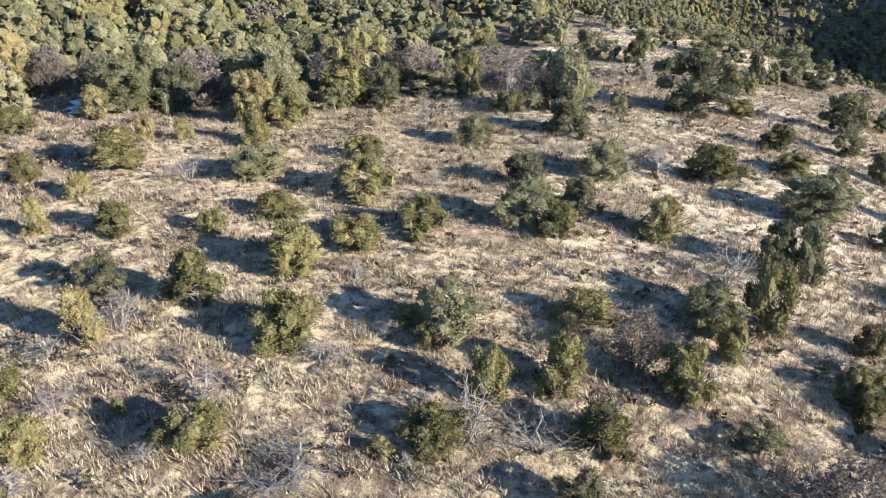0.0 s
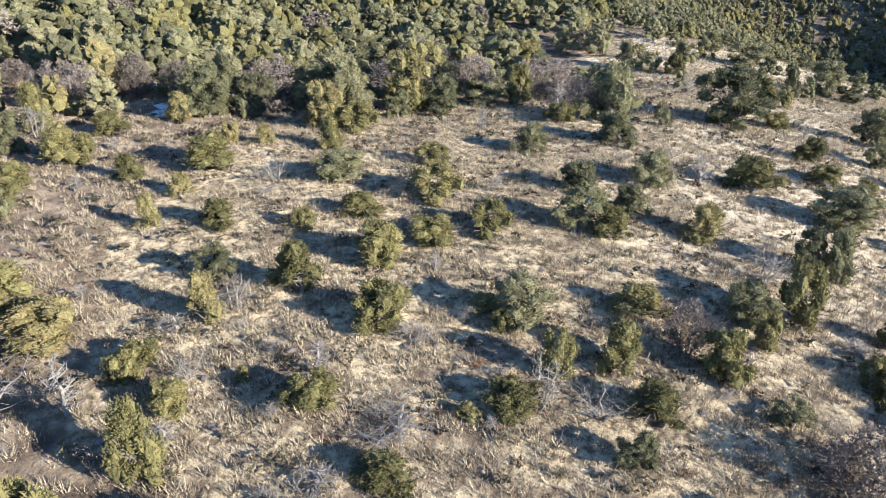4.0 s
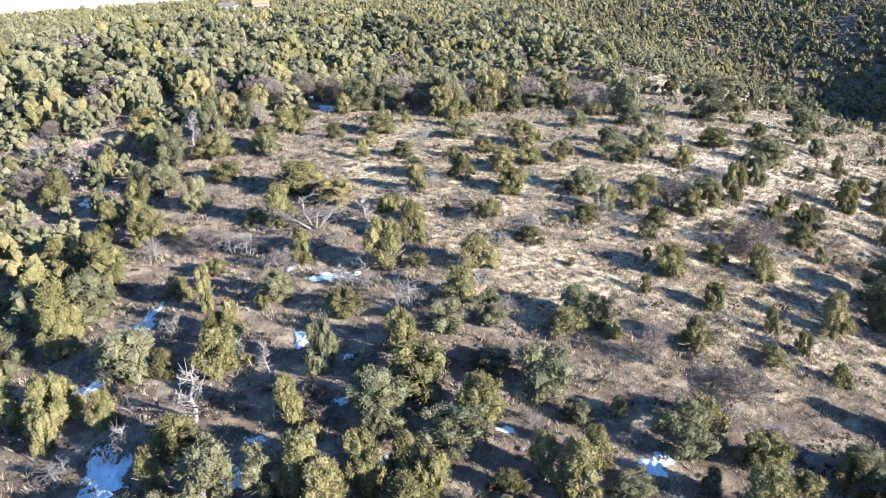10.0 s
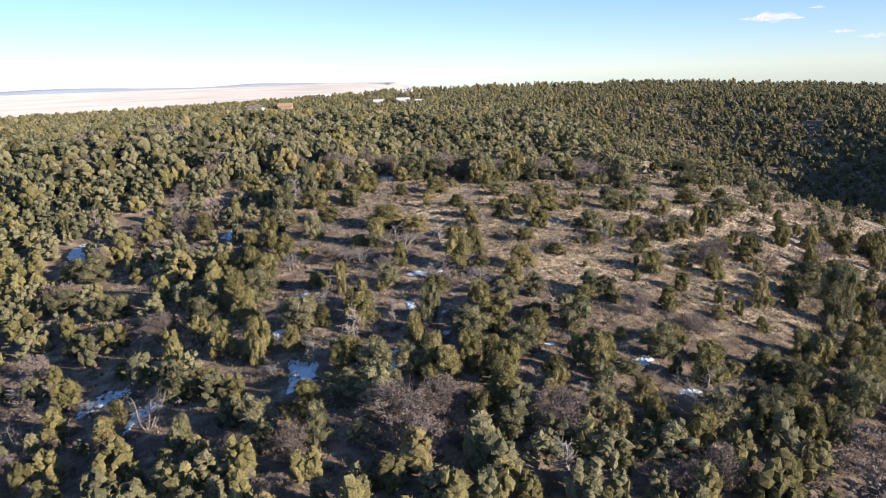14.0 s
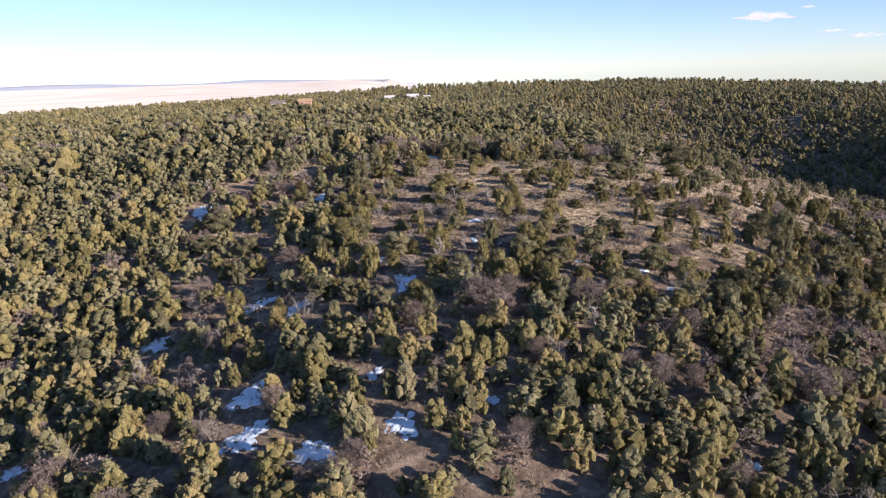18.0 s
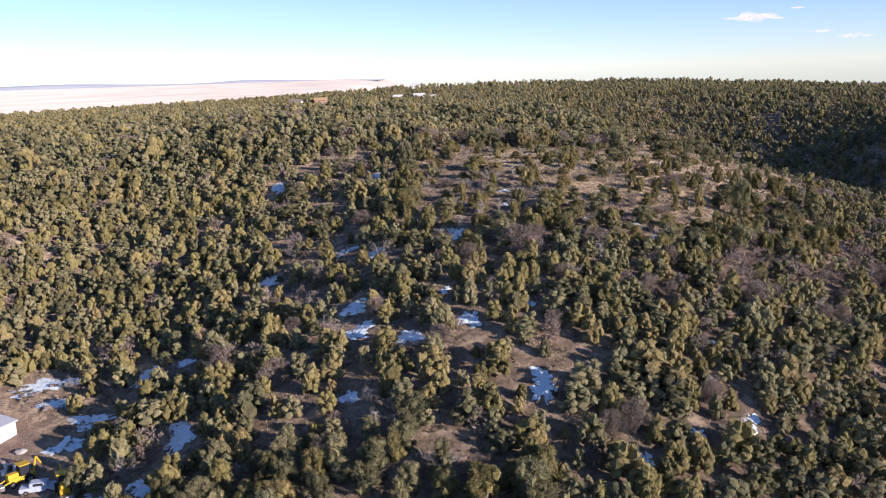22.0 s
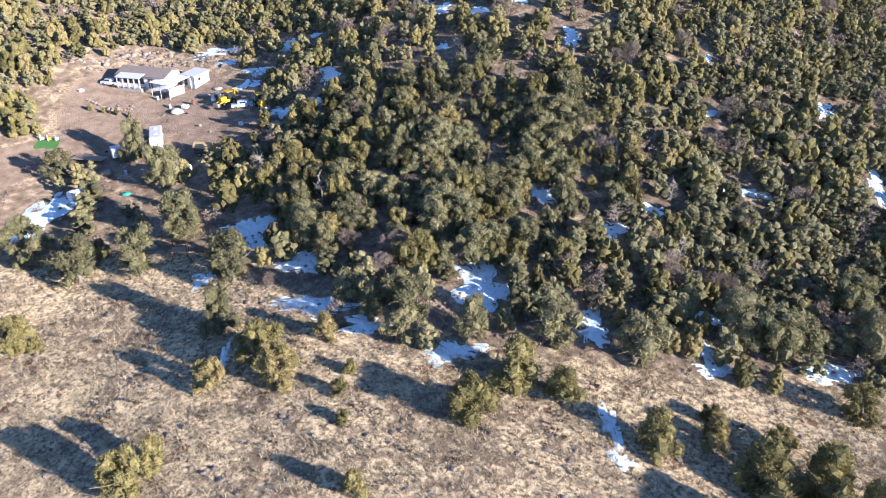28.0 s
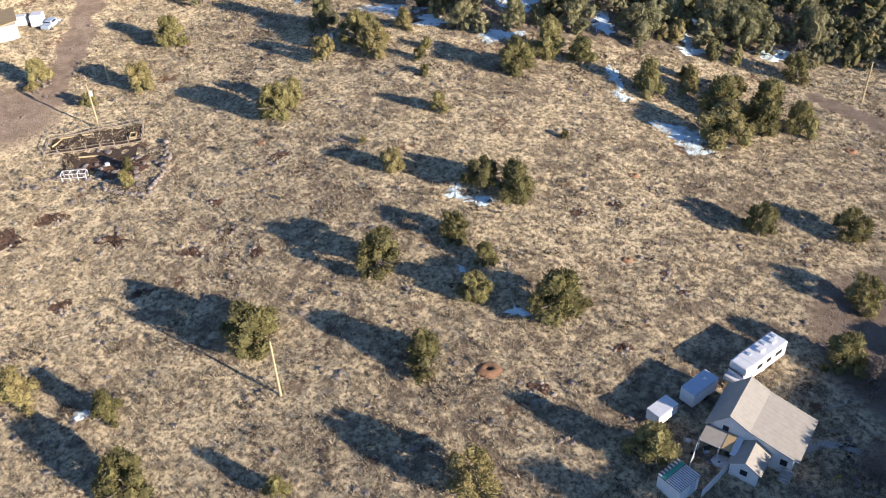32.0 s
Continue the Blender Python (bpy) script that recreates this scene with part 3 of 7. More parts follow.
JUNIPERS_HILL_C = [
    (-8.4, 35.7, 2.7, 2.8), (17.8, 34.4, 1.8, 1.6), (-26.5, 34.4, 2.3, 3.8), (4.3, 33.3, 2.5, 2.4), (18, 33.1, 1.5, 2), (9.7, 32.7, 2.8, 2), (-20.3, 32.6, 1.4, 1.9), (0.9, 32, 2.9, 1.8),
    (-33.8, 31.6, 1.5, 2.5), (-14.6, 31.1, 0.8, 0.7), (-20.7, 31.1, 1.7, 1.6), (-31.2, 30.2, 4.1, 3.2), (19.5, 30.1, 2.2, 2.4), (-44.5, 29.6, 3.6, 3.2), (5.2, 29.5, 1.9, 2.8), (-41.3, 29.2, 1.5, 1.6),
    (-1.2, 29, 1.8, 2.3), (-17.6, 28.7, 1.8, 1.8), (-10.8, 28.6, 1.9, 2.5), (-3.6, 28.5, 0.7, 1.1), (-51.8, 26.1, 4, 3.6), (-17.8, 24.4, 3.9, 2.2), (-6.9, 24.2, 1.5, 2.5), (9.3, 22.5, 1.8, 2.1),
]
JUNIPERS_HILL_D = [
    (-27.3, 21.5, 3.2, 2.1), (3, 21.1, 1.4, 0.7), (-35.2, 20.9, 1.6, 2.1), (-44.9, 20.9, 4.3, 4.4), (12.6, 20.5, 3.4, 2.4), (-3.7, 19.8, 0.8, 0.8), (-48.1, 19.3, 2.7, 2.9), (4.8, 19.1, 2.9, 2.6),
    (-19.7, 19.1, 4.7, 3), (-16.7, 18.8, 1.5, 2), (-11.9, 18.7, 2.7, 3.3), (-37.4, 17.4, 2.1, 2.8), (2, 15.6, 1.7, 0.8), (-34, 14.4, 4.1, 1.3), (-47, 14.4, 4.9, 3.8), (7, 14.1, 2.3, 1.8),
    (-29.2, 13.9, 1.4, 1.2), (-13.3, 13.3, 2.9, 3), (16.2, 12.8, 3.7, 2.5), (-22.3, 12.2, 2.1, 2.5), (-66.5, 11.8, 2.9, 3.8), (10.9, 11.7, 2.2, 1.1), (-45.4, 11.4, 4.3, 2.6), (-32.1, 10, 2.4, 2.1),
]
JUNIPERS_HILL_E = [
    (-30.7, 9.8, 3.3, 2), (12.5, 9, 2.2, 1.2), (-5, 8.8, 1.8, 2.4), (-1.8, 8.5, 1.3, 1.3), (-5.8, 8.2, 1.3, 1.3), (-17.4, 8.1, 1.1, 1.6), (4, 7.5, 3, 2.7), (9.6, 7.4, 1.4, 2.3),
    (14.1, 5.9, 1.7, 1.5), (-17.1, 5.8, 3.5, 2.3), (-34.8, 5.6, 2.3, 2), (-30.4, 5.4, 3.7, 3.5), (-41.6, 3.1, 3, 2.7), (-45.3, 1.8, 4.4, 2.8), (-15.9, 0.9, 3.7, 3.9), (-37.4, 0.7, 3, 1.8),
    (-19.3, 0.7, 1.4, 1.4), (-41.4, 0.5, 4.9, 2.8), (-2.7, -0.6, 1.4, 1.2), (-40.9, -1, 3.4, 1.4), (-62, -1.2, 3.2, 2.8), (-23.9, -1.7, 3.8, 2.2), (2.2, -2, 2.5, 3), (-22, -3.3, 1.4, 1),
]
JUNIPERS_HILL_F = [
    (-30.8, -3.8, 2.7, 3), (-45.6, -3.9, 2.1, 3.2), (5.2, -4.5, 2.5, 2.6), (15.5, -5.5, 3.3, 3), (10.6, -5.7, 2.6, 1.9), (-4.7, -5.7, 3, 1.7), (7.2, -6.6, 1.6, 1.9), (-7.9, -7, 3.4, 1.5),
    (-31.2, -7, 3.6, 1.9), (-53.6, -7.3, 2.5, 2), (-18.6, -8, 4.2, 2.1), (-10.1, -8.3, 1.5, 2.1), (-14.5, -8.3, 3.1, 1.8), (-15.9, -10.5, 3.1, 3.3), (-53.2, -11.5, 3, 2.9), (-33.4, -12.7, 3, 3.7),
    (-21.9, -12.8, 3.1, 2.8), (14.3, -13.1, 3, 2.7), (-2.4, -13.3, 2.9, 2.3), (-11, -14.1, 2.2, 1.8), (-17.2, -16, 2.7, 2.6), (-34.3, -17.4, 2.9, 1.7), (-1.7, -18.7, 2.5, 2.9), (-6, -19.1, 3.5, 2.5),
]
PINYONS_HILL_A = [
    (34.3, 136, 3.3, 4.3), (1.2, 130.7, 4, 5.1), (-17, 127.2, 4.7, 5.8), (37, 124.1, 3.7, 4.8), (27.2, 123.1, 3, 3.2), (18.4, 117.3, 3.6, 3.8), (-19.2, 109.8, 4.7, 5.8), (42, 107.7, 4.6, 4.9),
    (44.5, 105.1, 2.5, 3.4), (36, 102.4, 3.9, 2.7), (-21.9, 98.3, 4.3, 3.9), (-6.2, 94.2, 4.2, 2.8), (10.8, 91.9, 2.9, 2.1), (-39.8, 88.3, 2.5, 2), (-1.8, 86.3, 2.7, 4.6), (22.7, 80.4, 6.1, 5.9),
    (36.5, 80.1, 4.1, 3.2), (-6.5, 79.6, 2.3, 2.1), (15.1, 78.2, 2.3, 1.6), (9.5, 69.2, 2.8, 4.6), (1.5, 66.2, 2.4, 4), (10.4, 58.4, 2.7, 3.6), (-13.3, 56.4, 2.3, 3.5), (4.4, 55.9, 2.3, 2.5),
]
PINYONS_HILL_B = [
    (23.4, 53.8, 3.5, 4.1), (8, 52.6, 2.3, 2.9), (-47.9, 49.2, 5.3, 3.6), (3.6, 48.4, 3.4, 3.1), (17.9, 45.4, 3.3, 1.9), (19.7, 45.1, 3.7, 2.3), (-46.6, 40.9, 3.5, 4.2), (-18.4, 40.7, 2.1, 2.1),
    (12.5, 38.9, 2.6, 2.6), (-0.5, 36.6, 2.9, 2.7), (-73, 33, 4.3, 5.4), (11.9, 30, 1.3, 2.1), (-73.9, 25.1, 3.3, 4.3), (-64.9, 20.2, 3.2, 4.1), (23.1, 18.6, 4.6, 4.5), (-28.2, 15.1, 3.1, 2.8),
    (24.7, 11.1, 8.4, 3.6), (-50.5, 11, 4.1, 4.3), (-3.9, 10.7, 2.9, 2.3), (-2.4, 9.7, 2.8, 1.9), (-10.7, 9.6, 2.9, 1.9), (-13.9, 8.8, 2.5, 3), (-37.8, 5.7, 4.1, 4.3), (-22.6, 4, 4.3, 2.1),
]
PINYONS_HILL_C = [
    (-11, 3.7, 1.8, 3), (-7.6, 1.1, 4.3, 3.9), (-5.4, -1.6, 1.6, 2), (-13.1, -4.7, 2.9, 4), (11.7, -5, 2.8, 3), (-23.4, -6.1, 1.3, 2.2), (-47.8, -6.6, 3.8, 4.1), (-2.8, -7.6, 1.5, 2.4),
    (-30.3, -11, 2.5, 3.8), (8.1, -11.3, 2.2, 2.3), (-6.1, -11.3, 2.7, 2.3), (-44.6, -15.3, 3.3, 2.7), (-37.7, -15.6, 4.2, 3.1), (-31.5, -18.1, 3.6, 2.6), (-15.1, -19.3, 2.8, 2.5),
]
SNAGS_HILL_A = [
    (29.2, 79.2, 1.7, 2.4), (-50.9, 64.8, 2.7, 1.8), (14.5, 59.7, 1.9, 2), (-18.2, 56.8, 2.1, 1.6), (14.6, 43.8, 2.5, 2.5), (-39.8, 38.9, 1.8, 2.7), (-16.6, 37.2, 1.5, 2.2), (18.1, 37, 0.8, 2.2),
    (-19.5, 35.7, 1, 2.2), (-6.4, 34.3, 1.3, 1.8), (-41.9, 32.7, 1.6, 1.3), (9.1, 31.6, 0.5, 1.5), (-17.5, 31.4, 1.5, 1.2), (-11.1, 31.4, 1.8, 1.5), (-0.2, 29.6, 2.7, 1.4), (2.7, 29.2, 1.5, 1.6),
    (-22.4, 28.5, 2.7, 1.9), (-27.5, 28.4, 2.9, 3.5), (-7.1, 27.2, 1.3, 3.4), (12.1, 26.3, 1.7, 1.8), (-34.4, 24.8, 2.5, 3), (-32.6, 23.7, 2.5, 2.2), (-10.1, 23.5, 0.9, 2.5), (-15.5, 20.9, 0.8, 1.7),
]
SNAGS_HILL_B = [
    (-21.4, 19.3, 2.2, 2.7), (-23.5, 16.9, 1.8, 1.9), (-17, 11.8, 3.5, 2.3), (-35.8, 11.3, 2.5, 1.7), (-29.1, 6.1, 2.3, 1.6), (-26.7, 4.4, 2.8, 1.3), (-30.7, -0.3, 4, 2.5), (-21.9, -1.1, 1.7, 1.4),
    (7, -1.2, 0.8, 1.7), (-34.5, -2.9, 2.4, 1.7), (-38.4, -4.3, 1.5, 2.4), (-49.7, -10.1, 3.3, 2.9), (-19.5, -13.8, 2.8, 1.1), (3.2, -14.2, 4.2, 2.7),
]
BARE_SHRUBS_HILL = [
    (14.7, 131.5, 3.1, 5.1), (4.7, 95.8, 4, 6.9), (-11.5, 92.3, 4.1, 6.7), (8, 90, 3, 4.1), (-23.7, 85, 2.5, 4.5), (7.8, 34.8, 2.8, 2.6), (-37.9, 26.4, 2.1, 3.1), (13.4, 25.4, 3.4, 4),
    (-29.1, 20.4, 2, 2.1), (-55.8, 10.5, 3.5, 3.7), (0.7, 5.3, 3.1, 1.9), (6.3, 2.7, 1.8, 3.6), (-22.5, -0.4, 2.4, 2.1), (-24.4, -18.9, 5.2, 5.5), (-18.9, -19.6, 1.4, 2.5),
]
JUNIPERS_MEADOW = [
    (-111.5, -135.2, 6.5), (-75.4, -143.0, 6.5), (-71.5, -148.0, 6.5), (-80.8, -147.9, 4.9), (-66.7, -139.0, 4.6), (-46.4, -154.4, 6.5), (-24.7, -157.5, 6.5), (4.0, -148.3, 5.8),
    (-84.1, -161.1, 5.0), (-87.0, -164.7, 6.5), (-59.7, -167.2, 4.1), (-62.4, -146.4, 2.2), (-63.4, -150.7, 2.6), (-62.5, -155.8, 2.1), (-67.7, -201.5, 6.5), (-55.3, -206.8, 4.7),
    (-53.3, -200.6, 3.8), (-57.5, -196.3, 4.8), (-55.6, -234.2, 6.5), (-93.5, -233.1, 6.5), (-76.5, -234.0, 3.7), (-110.5, -220.0, 6.5), (-98.9, -222.5, 5.0), (-113.3, -150.5, 5.9),
    (-132.7, -148.4, 5.9), (-40.2, -173.7, 1.5), (-15.0, -193.1, 5.7), (-36.3, -231.1, 6.5), (-71.5, -174.2, 1.5), (-108.8, -178.1, 3.0), (-109.5, -173.9, 2.5), (-121.7, -155.2, 3.2),
]
PINYONS_MEADOW = [
    (-82.1, -135.8, 7.5), (-56.5, -140.1, 5.5), (-35.3, -151.0, 6.1), (-40.4, -147.9, 8.5), (-46.0, -137.9, 6.5), (-35.1, -139.1, 8.5), (-24.1, -141.0, 8.5), (-55.5, -135.7, 8.5),
    (-60.5, -133.6, 5.6), (-16.9, -155.3, 5.2), (-13.5, -162.6, 8.5), (-5.5, -161.6, 8.5), (-8.9, -155.6, 4.3), (-83.3, -123.0, 8.5), (-99.1, -118.4, 8.5), (-109.3, -118.5, 8.1),
    (-94.5, -107.8, 8.4), (-3.4, -136.2, 8.5), (-7.8, -134.5, 8.5), (1.7, -135.5, 6.6), (9.9, -135.7, 8.5), (11.2, -125.6, 7.9), (-112.2, -78.7, 8.5), (-103.6, -89.3, 8.5),
    (-125.7, -85.5, 6.8), (-119.1, -112.9, 8.5), (-82.9, -212.1, 8.0), (-44.7, -209.5, 8.5), (-48.5, -188.0, 7.3), (-53.7, -186.1, 6.3), (-61.0, -217.4, 6.6), (-66.7, -180.9, 4.4),
]
PINYONS_MEADOW_B = [
    (-1.6, -192.8, 6.1), (-4.8, -206.5, 5.9), (-14.1, -171.1, 8.5), (-6.9, -166.6, 7.2), (-0.9, -165.5, 6.7), (-11.0, -216.8, 6.7), (-16.4, -151.5, 3.2),
]
BARE_SHRUBS_MEADOW = [
    (-8.5, -220.2, 4.5), (-13.2, -232.8, 4.5),
]

# snow left in the shade: place and half widths
SNOW_HILL = [
    (-39.1, 94.4, 1.6, 2.4), (-33.5, 79.8, 3.1, 2.6), (-79.9, 44.3, 1.9, 4.3), (-55.4, 42.6, 1.6, 1.9), (-28.1, 20.7, 0.7, 0.8), (-22.3, 18.4, 0.6, 0.6),
    (-24.1, 18.2, 1.5, 1.0), (-39.2, 14.8, 1.0, 1.8), (-25.1, 8.7, 0.7, 1.2), (-21.2, 5.8, 0.4, 0.4), (-40.6, 5.6, 1.4, 1.1), (-21.0, 0.8, 0.6, 0.4),
    (-58.3, -1.1, 2.3, 2.3), (-10.0, -2.6, 0.9, 0.3), (-26.1, -2.8, 0.7, 0.6), (-35.9, -4.5, 1.4, 3.4), (-1.0, -4.9, 1.1, 1.0), (-17.8, -5.2, 0.6, 0.5),
    (-34.7, -5.4, 1.5, 1.9), (-26.0, -6.0, 1.5, 1.2), (-72.7, -6.1, 2.0, 2.8), (-51.6, -6.3, 1.4, 2.9), (2.2, -10.4, 1.2, 0.7),
]
SNOW_SLOPE = [
    (-53.0, -30.5, 3.3, 2.6), (-37.5, -30.9, 1.1, 1.8), (-106.1, -32.4, 6.0, 3.1), (-81.6, -33.1, 2.1, 1.7), (-87.3, -35.7, 3.0, 3.2), (-23.9, -38.1, 1.7, 0.9),
    (-101.8, -38.4, 2.9, 1.8), (-51.4, -39.0, 3.3, 2.6), (-33.5, -41.3, 1.7, 2.9), (-43.4, -43.9, 2.6, 2.6), (-93.1, -45.5, 4.5, 2.3), (2.1, -46.4, 0.8, 1.0),
    (-94.6, -51.5, 2.9, 2.7), (-23.9, -56.0, 1.9, 1.8), (-51.0, -56.2, 1.3, 2.0), (-75.5, -56.3, 2.6, 3.8), (-23.5, -57.3, 1.7, 3.6), (-24.1, -58.7, 1.8, 2.3),
    (3.5, -62.3, 1.1, 2.1), (-4.3, -65.3, 1.0, 1.0), (-77.4, -66.4, 2.8, 2.3), (-84.2, -67.5, 3.0, 2.7), (-12.4, -70.0, 1.6, 1.8), (24.6, -72.5, 2.5, 3.2),
]
SNOW_FOOT = [
    (1.4, -77.7, 2.3, 0.9), (28.5, -93.2, 1.5, 4.8), (3.0, -97.5, 4.9, 1.3), (-123.5, -98.0, 3.3, 7.5), (-34.1, -102.8, 2.2, 2.1), (-14.4, -104.7, 1.8, 1.7),
    (-82.5, -108.7, 4.4, 5.0), (-23.5, -110.9, 2.7, 2.3), (-72.7, -119.5, 2.6, 3.2), (-87.9, -120.6, 1.8, 2.3), (-44.9, -126.6, 4.1, 4.4), (-11.5, -129.5, 2.0, 1.4),
    (-69.0, -130.9, 5.3, 2.3), (-28.9, -134.5, 2.0, 3.6), (-61.5, -136.2, 3.2, 1.6), (-13.7, -136.7, 1.3, 2.6), (4.1, -139.0, 4.4, 1.8), (-13.1, -140.8, 2.5, 1.6),
    (-80.4, -141.7, 0.8, 2.3), (-49.1, -142.0, 3.2, 2.4), (-29.5, -154.3, 0.9, 3.5), (-29.3, -160.2, 1.4, 1.1), (-19.5, -170.6, 4.4, 3.0), (-57.4, -186.6, 1.3, 1.1),
]
SNOW_FOOT_B = [
    (-53.8, -188.3, 1.9, 1.0), (-56.4, -201.5, 0.8, 0.6), (-49.7, -209.2, 1.1, 0.8), (-102.3, -221.5, 1.1, 0.8),
]

def on_hill(x, y, dry, slope):
    return dry if y > 12 else slope


for row in (JUNIPERS_HILL_A, JUNIPERS_HILL_B, JUNIPERS_HILL_C, JUNIPERS_HILL_D, JUNIPERS_HILL_E, JUNIPERS_HILL_F,):
    for x, y, h, w in row:
        plant("juniper", x, y, h, on_hill(x, y, "olive-green juniper on the dry grassy hilltop", "yellowish olive juniper on the wooded slope") if h > 1.6 else "small young juniper among dry grass", "tree", "junipers", w)
for x, y, h in JUNIPERS_MEADOW:
    plant("juniper", x, y, 0.93 * h, "dense olive-green juniper in the dry meadow" if h > 2.2 else "small young juniper among dry grass", "tree", "junipers", 0.76 * h)
for row in (PINYONS_HILL_A, PINYONS_HILL_B, PINYONS_HILL_C,):
    for x, y, h, w in row:
        plant("pinyon", x, y, h, on_hill(x, y, "grey-green pinyon pine on the dry hilltop", "grey-green pinyon pine on the wooded slope"), "tree", "pinyon pines", w)
for row in (PINYONS_MEADOW, PINYONS_MEADOW_B):
    for x, y, h in row:
        if y < -145:
            plant("juniper", x, y, 0.82 * h, "broad olive-green juniper in the dry meadow", "tree", "junipers", 0.76 * h)
        else:
            plant("pinyon", x, y, h, "dark green pinyon pine beside the dry meadow", "tree", "pinyon pines", 0.74 * h)
for row in (SNAGS_HILL_A, SNAGS_HILL_B,):
    for x, y, h, w in row:
        plant("snag", x, y, h, "bleached grey dead tree with bare crooked limbs" if h > 1.2 else "bleached dead branches sprawling over dry grass", "dead tree", "dead trees", w)
for row in (BARE_SHRUBS_HILL,):
    for x, y, h, w in row:
        plant("shrub", x, y, h, "leafless greyish-pink shrub with fine twigs", "shrub", "bare shrubs", w)
for x, y, h in BARE_SHRUBS_MEADOW:
    plant("shrub", x, y, h, "leafless greyish-pink shrub with fine twigs", "shrub", "bare shrubs")


for x, y, h in ((-4, -240, 9.5), (2, -236, 10), (8, -231, 10), (12, -224, 9), (-1, -246, 9), (17, -218, 8), (-11, -247, 8), (4, -229, 9), (-5, -235, 8), (-14, -248, 11), (-19, -249, 11.5), (-9, -246, 10), (5, -239, 10), (0, -242, 10), (11, -228, 9.5), (14, -221, 8.5), (6, -234, 10), (9, -236, 10), (15, -227, 9), (-8, -243, 9)):
    plant("pinyon", x, y, h, "dark green pinyon pine shading the house yard", "tree", "pinyon pines")


for k in range(150):
    x = float(rng.uniform(-40, 28))
    y = float(rng.uniform(-8, 70)) if k < 70 else float(np.clip(-0.7 * x + rng.normal(-4, 11), -12, 60))
    plant("snag", x, y, float(rng.uniform(0.4, 1.2)), "bleached dead branches sprawling over dry grass", "dead branches", "dead branches")


# the woods: thinned where the ground is open, none where a thing stands
def scatter(x0, x1, y0, y1, step, keep):
    """Jittered grid of places for which keep(x, y) is above chance."""
    X, Y = np.meshgrid(np.arange(x0, x1, step), np.arange(y0, y1, step))
    X, Y = (X + rng.uniform(-0.46, 0.46, X.shape) * step).ravel(), (Y + rng.uniform(-0.46, 0.46, Y.shape) * step).ravel()
    ok = rng.uniform(0, 1, len(X)) < keep(X, Y)
    return X[ok], Y[ok]


def in_fan(X, Y, margin):
    """The stretch of country that the valley side and the flight line overlook."""
    return (X > -40 - 0.62 * (Y + 330) - margin) & (X < -20 + 0.60 * (Y + 330) + margin)


CLEAR = [(-146, -129, 6), (-141, -126, 5), (-23, -226, 12), (-118, -166, 9)]


DRIFTS = [(x, y, 0.5 * (rx + ry) - 0.6) for row in (SNOW_HILL, SNOW_SLOPE, SNOW_FOOT, SNOW_FOOT_B) for x, y, rx, ry in row]
# the sunward side of a drift is open too
DRIFTS += [(x + 0.05 * k, y - k, r * 0.68) for x, y, r in DRIFTS for k in (r + 1.5, r + 3.5)]


def free_of(X, Y, spots):
    ok = np.ones(len(X), bool)
    for sx, sy, r in spots:
        ok &= (X - sx) ** 2 + (Y - sy) ** 2 > (r + 0.9) ** 2
    return ok


def surveyed(X, Y):
    """The open hill whose trees are placed one by one."""
    left = -44 + 0.1 * np.clip(Y, 0, 60) + 3 * lumps(X, Y, 8.0, 1.0)
    right = np.interp(Y, [-12, 15, 45, 75], [12, 17, 21, 30])
    return smooth(left - 3, left + 3, X) * smooth(right + 3, right - 3, X) * smooth(-6, 4, Y) * smooth(80, 70, Y)


def wood_density(X, Y):
    o = openness(X, Y)
    gaps = 0.5 + 0.5 * lumps(X, Y, 11.0, 3.0)
    few = (0.36 + 0.42 * smooth(12, 20, X) * smooth(42, 24, Y)) * ((Y > -20) & (Y < 130)) * np.clip(gaps * 1.4, 0.2, 1)
    east = 0.9 * smooth(4, 14, X) * smooth(8, -8, Y) * smooth(-150, -138, Y)
    verge = 1 - 0.75 * smooth(-82, -90, X) * smooth(-120, -114, Y) * smooth(-82, -90, Y)
    crest = 1 - 0.42 * smooth(10, 24, X) * smooth(62, 80, Y) * smooth(185, 150, Y)
    flank = 1 - 0.52 * smooth(-85, -70, X) * smooth(-20, -40, X) * smooth(-25, -10, Y) * smooth(75, 60, Y)
    spaced = 1.08 - 0.62 * smooth(62, 84, Y) * smooth(30, 12, X)
    foot = 1 - (0.12 + 0.2 * smooth(-80, -60, X)) * smooth(-25, -50, Y) * smooth(-4, -24, X)
    return foot * spaced * (1 - 0.93 * surveyed(X, Y)) * crest * flank * verge * np.maximum.reduce([east * np.clip(0.7 + 0.5 * gaps, 0.4, 1), (1 - o) ** 1.6 * np.clip(0.74 + 0.5 * gaps, 0.35, 1.0), few])


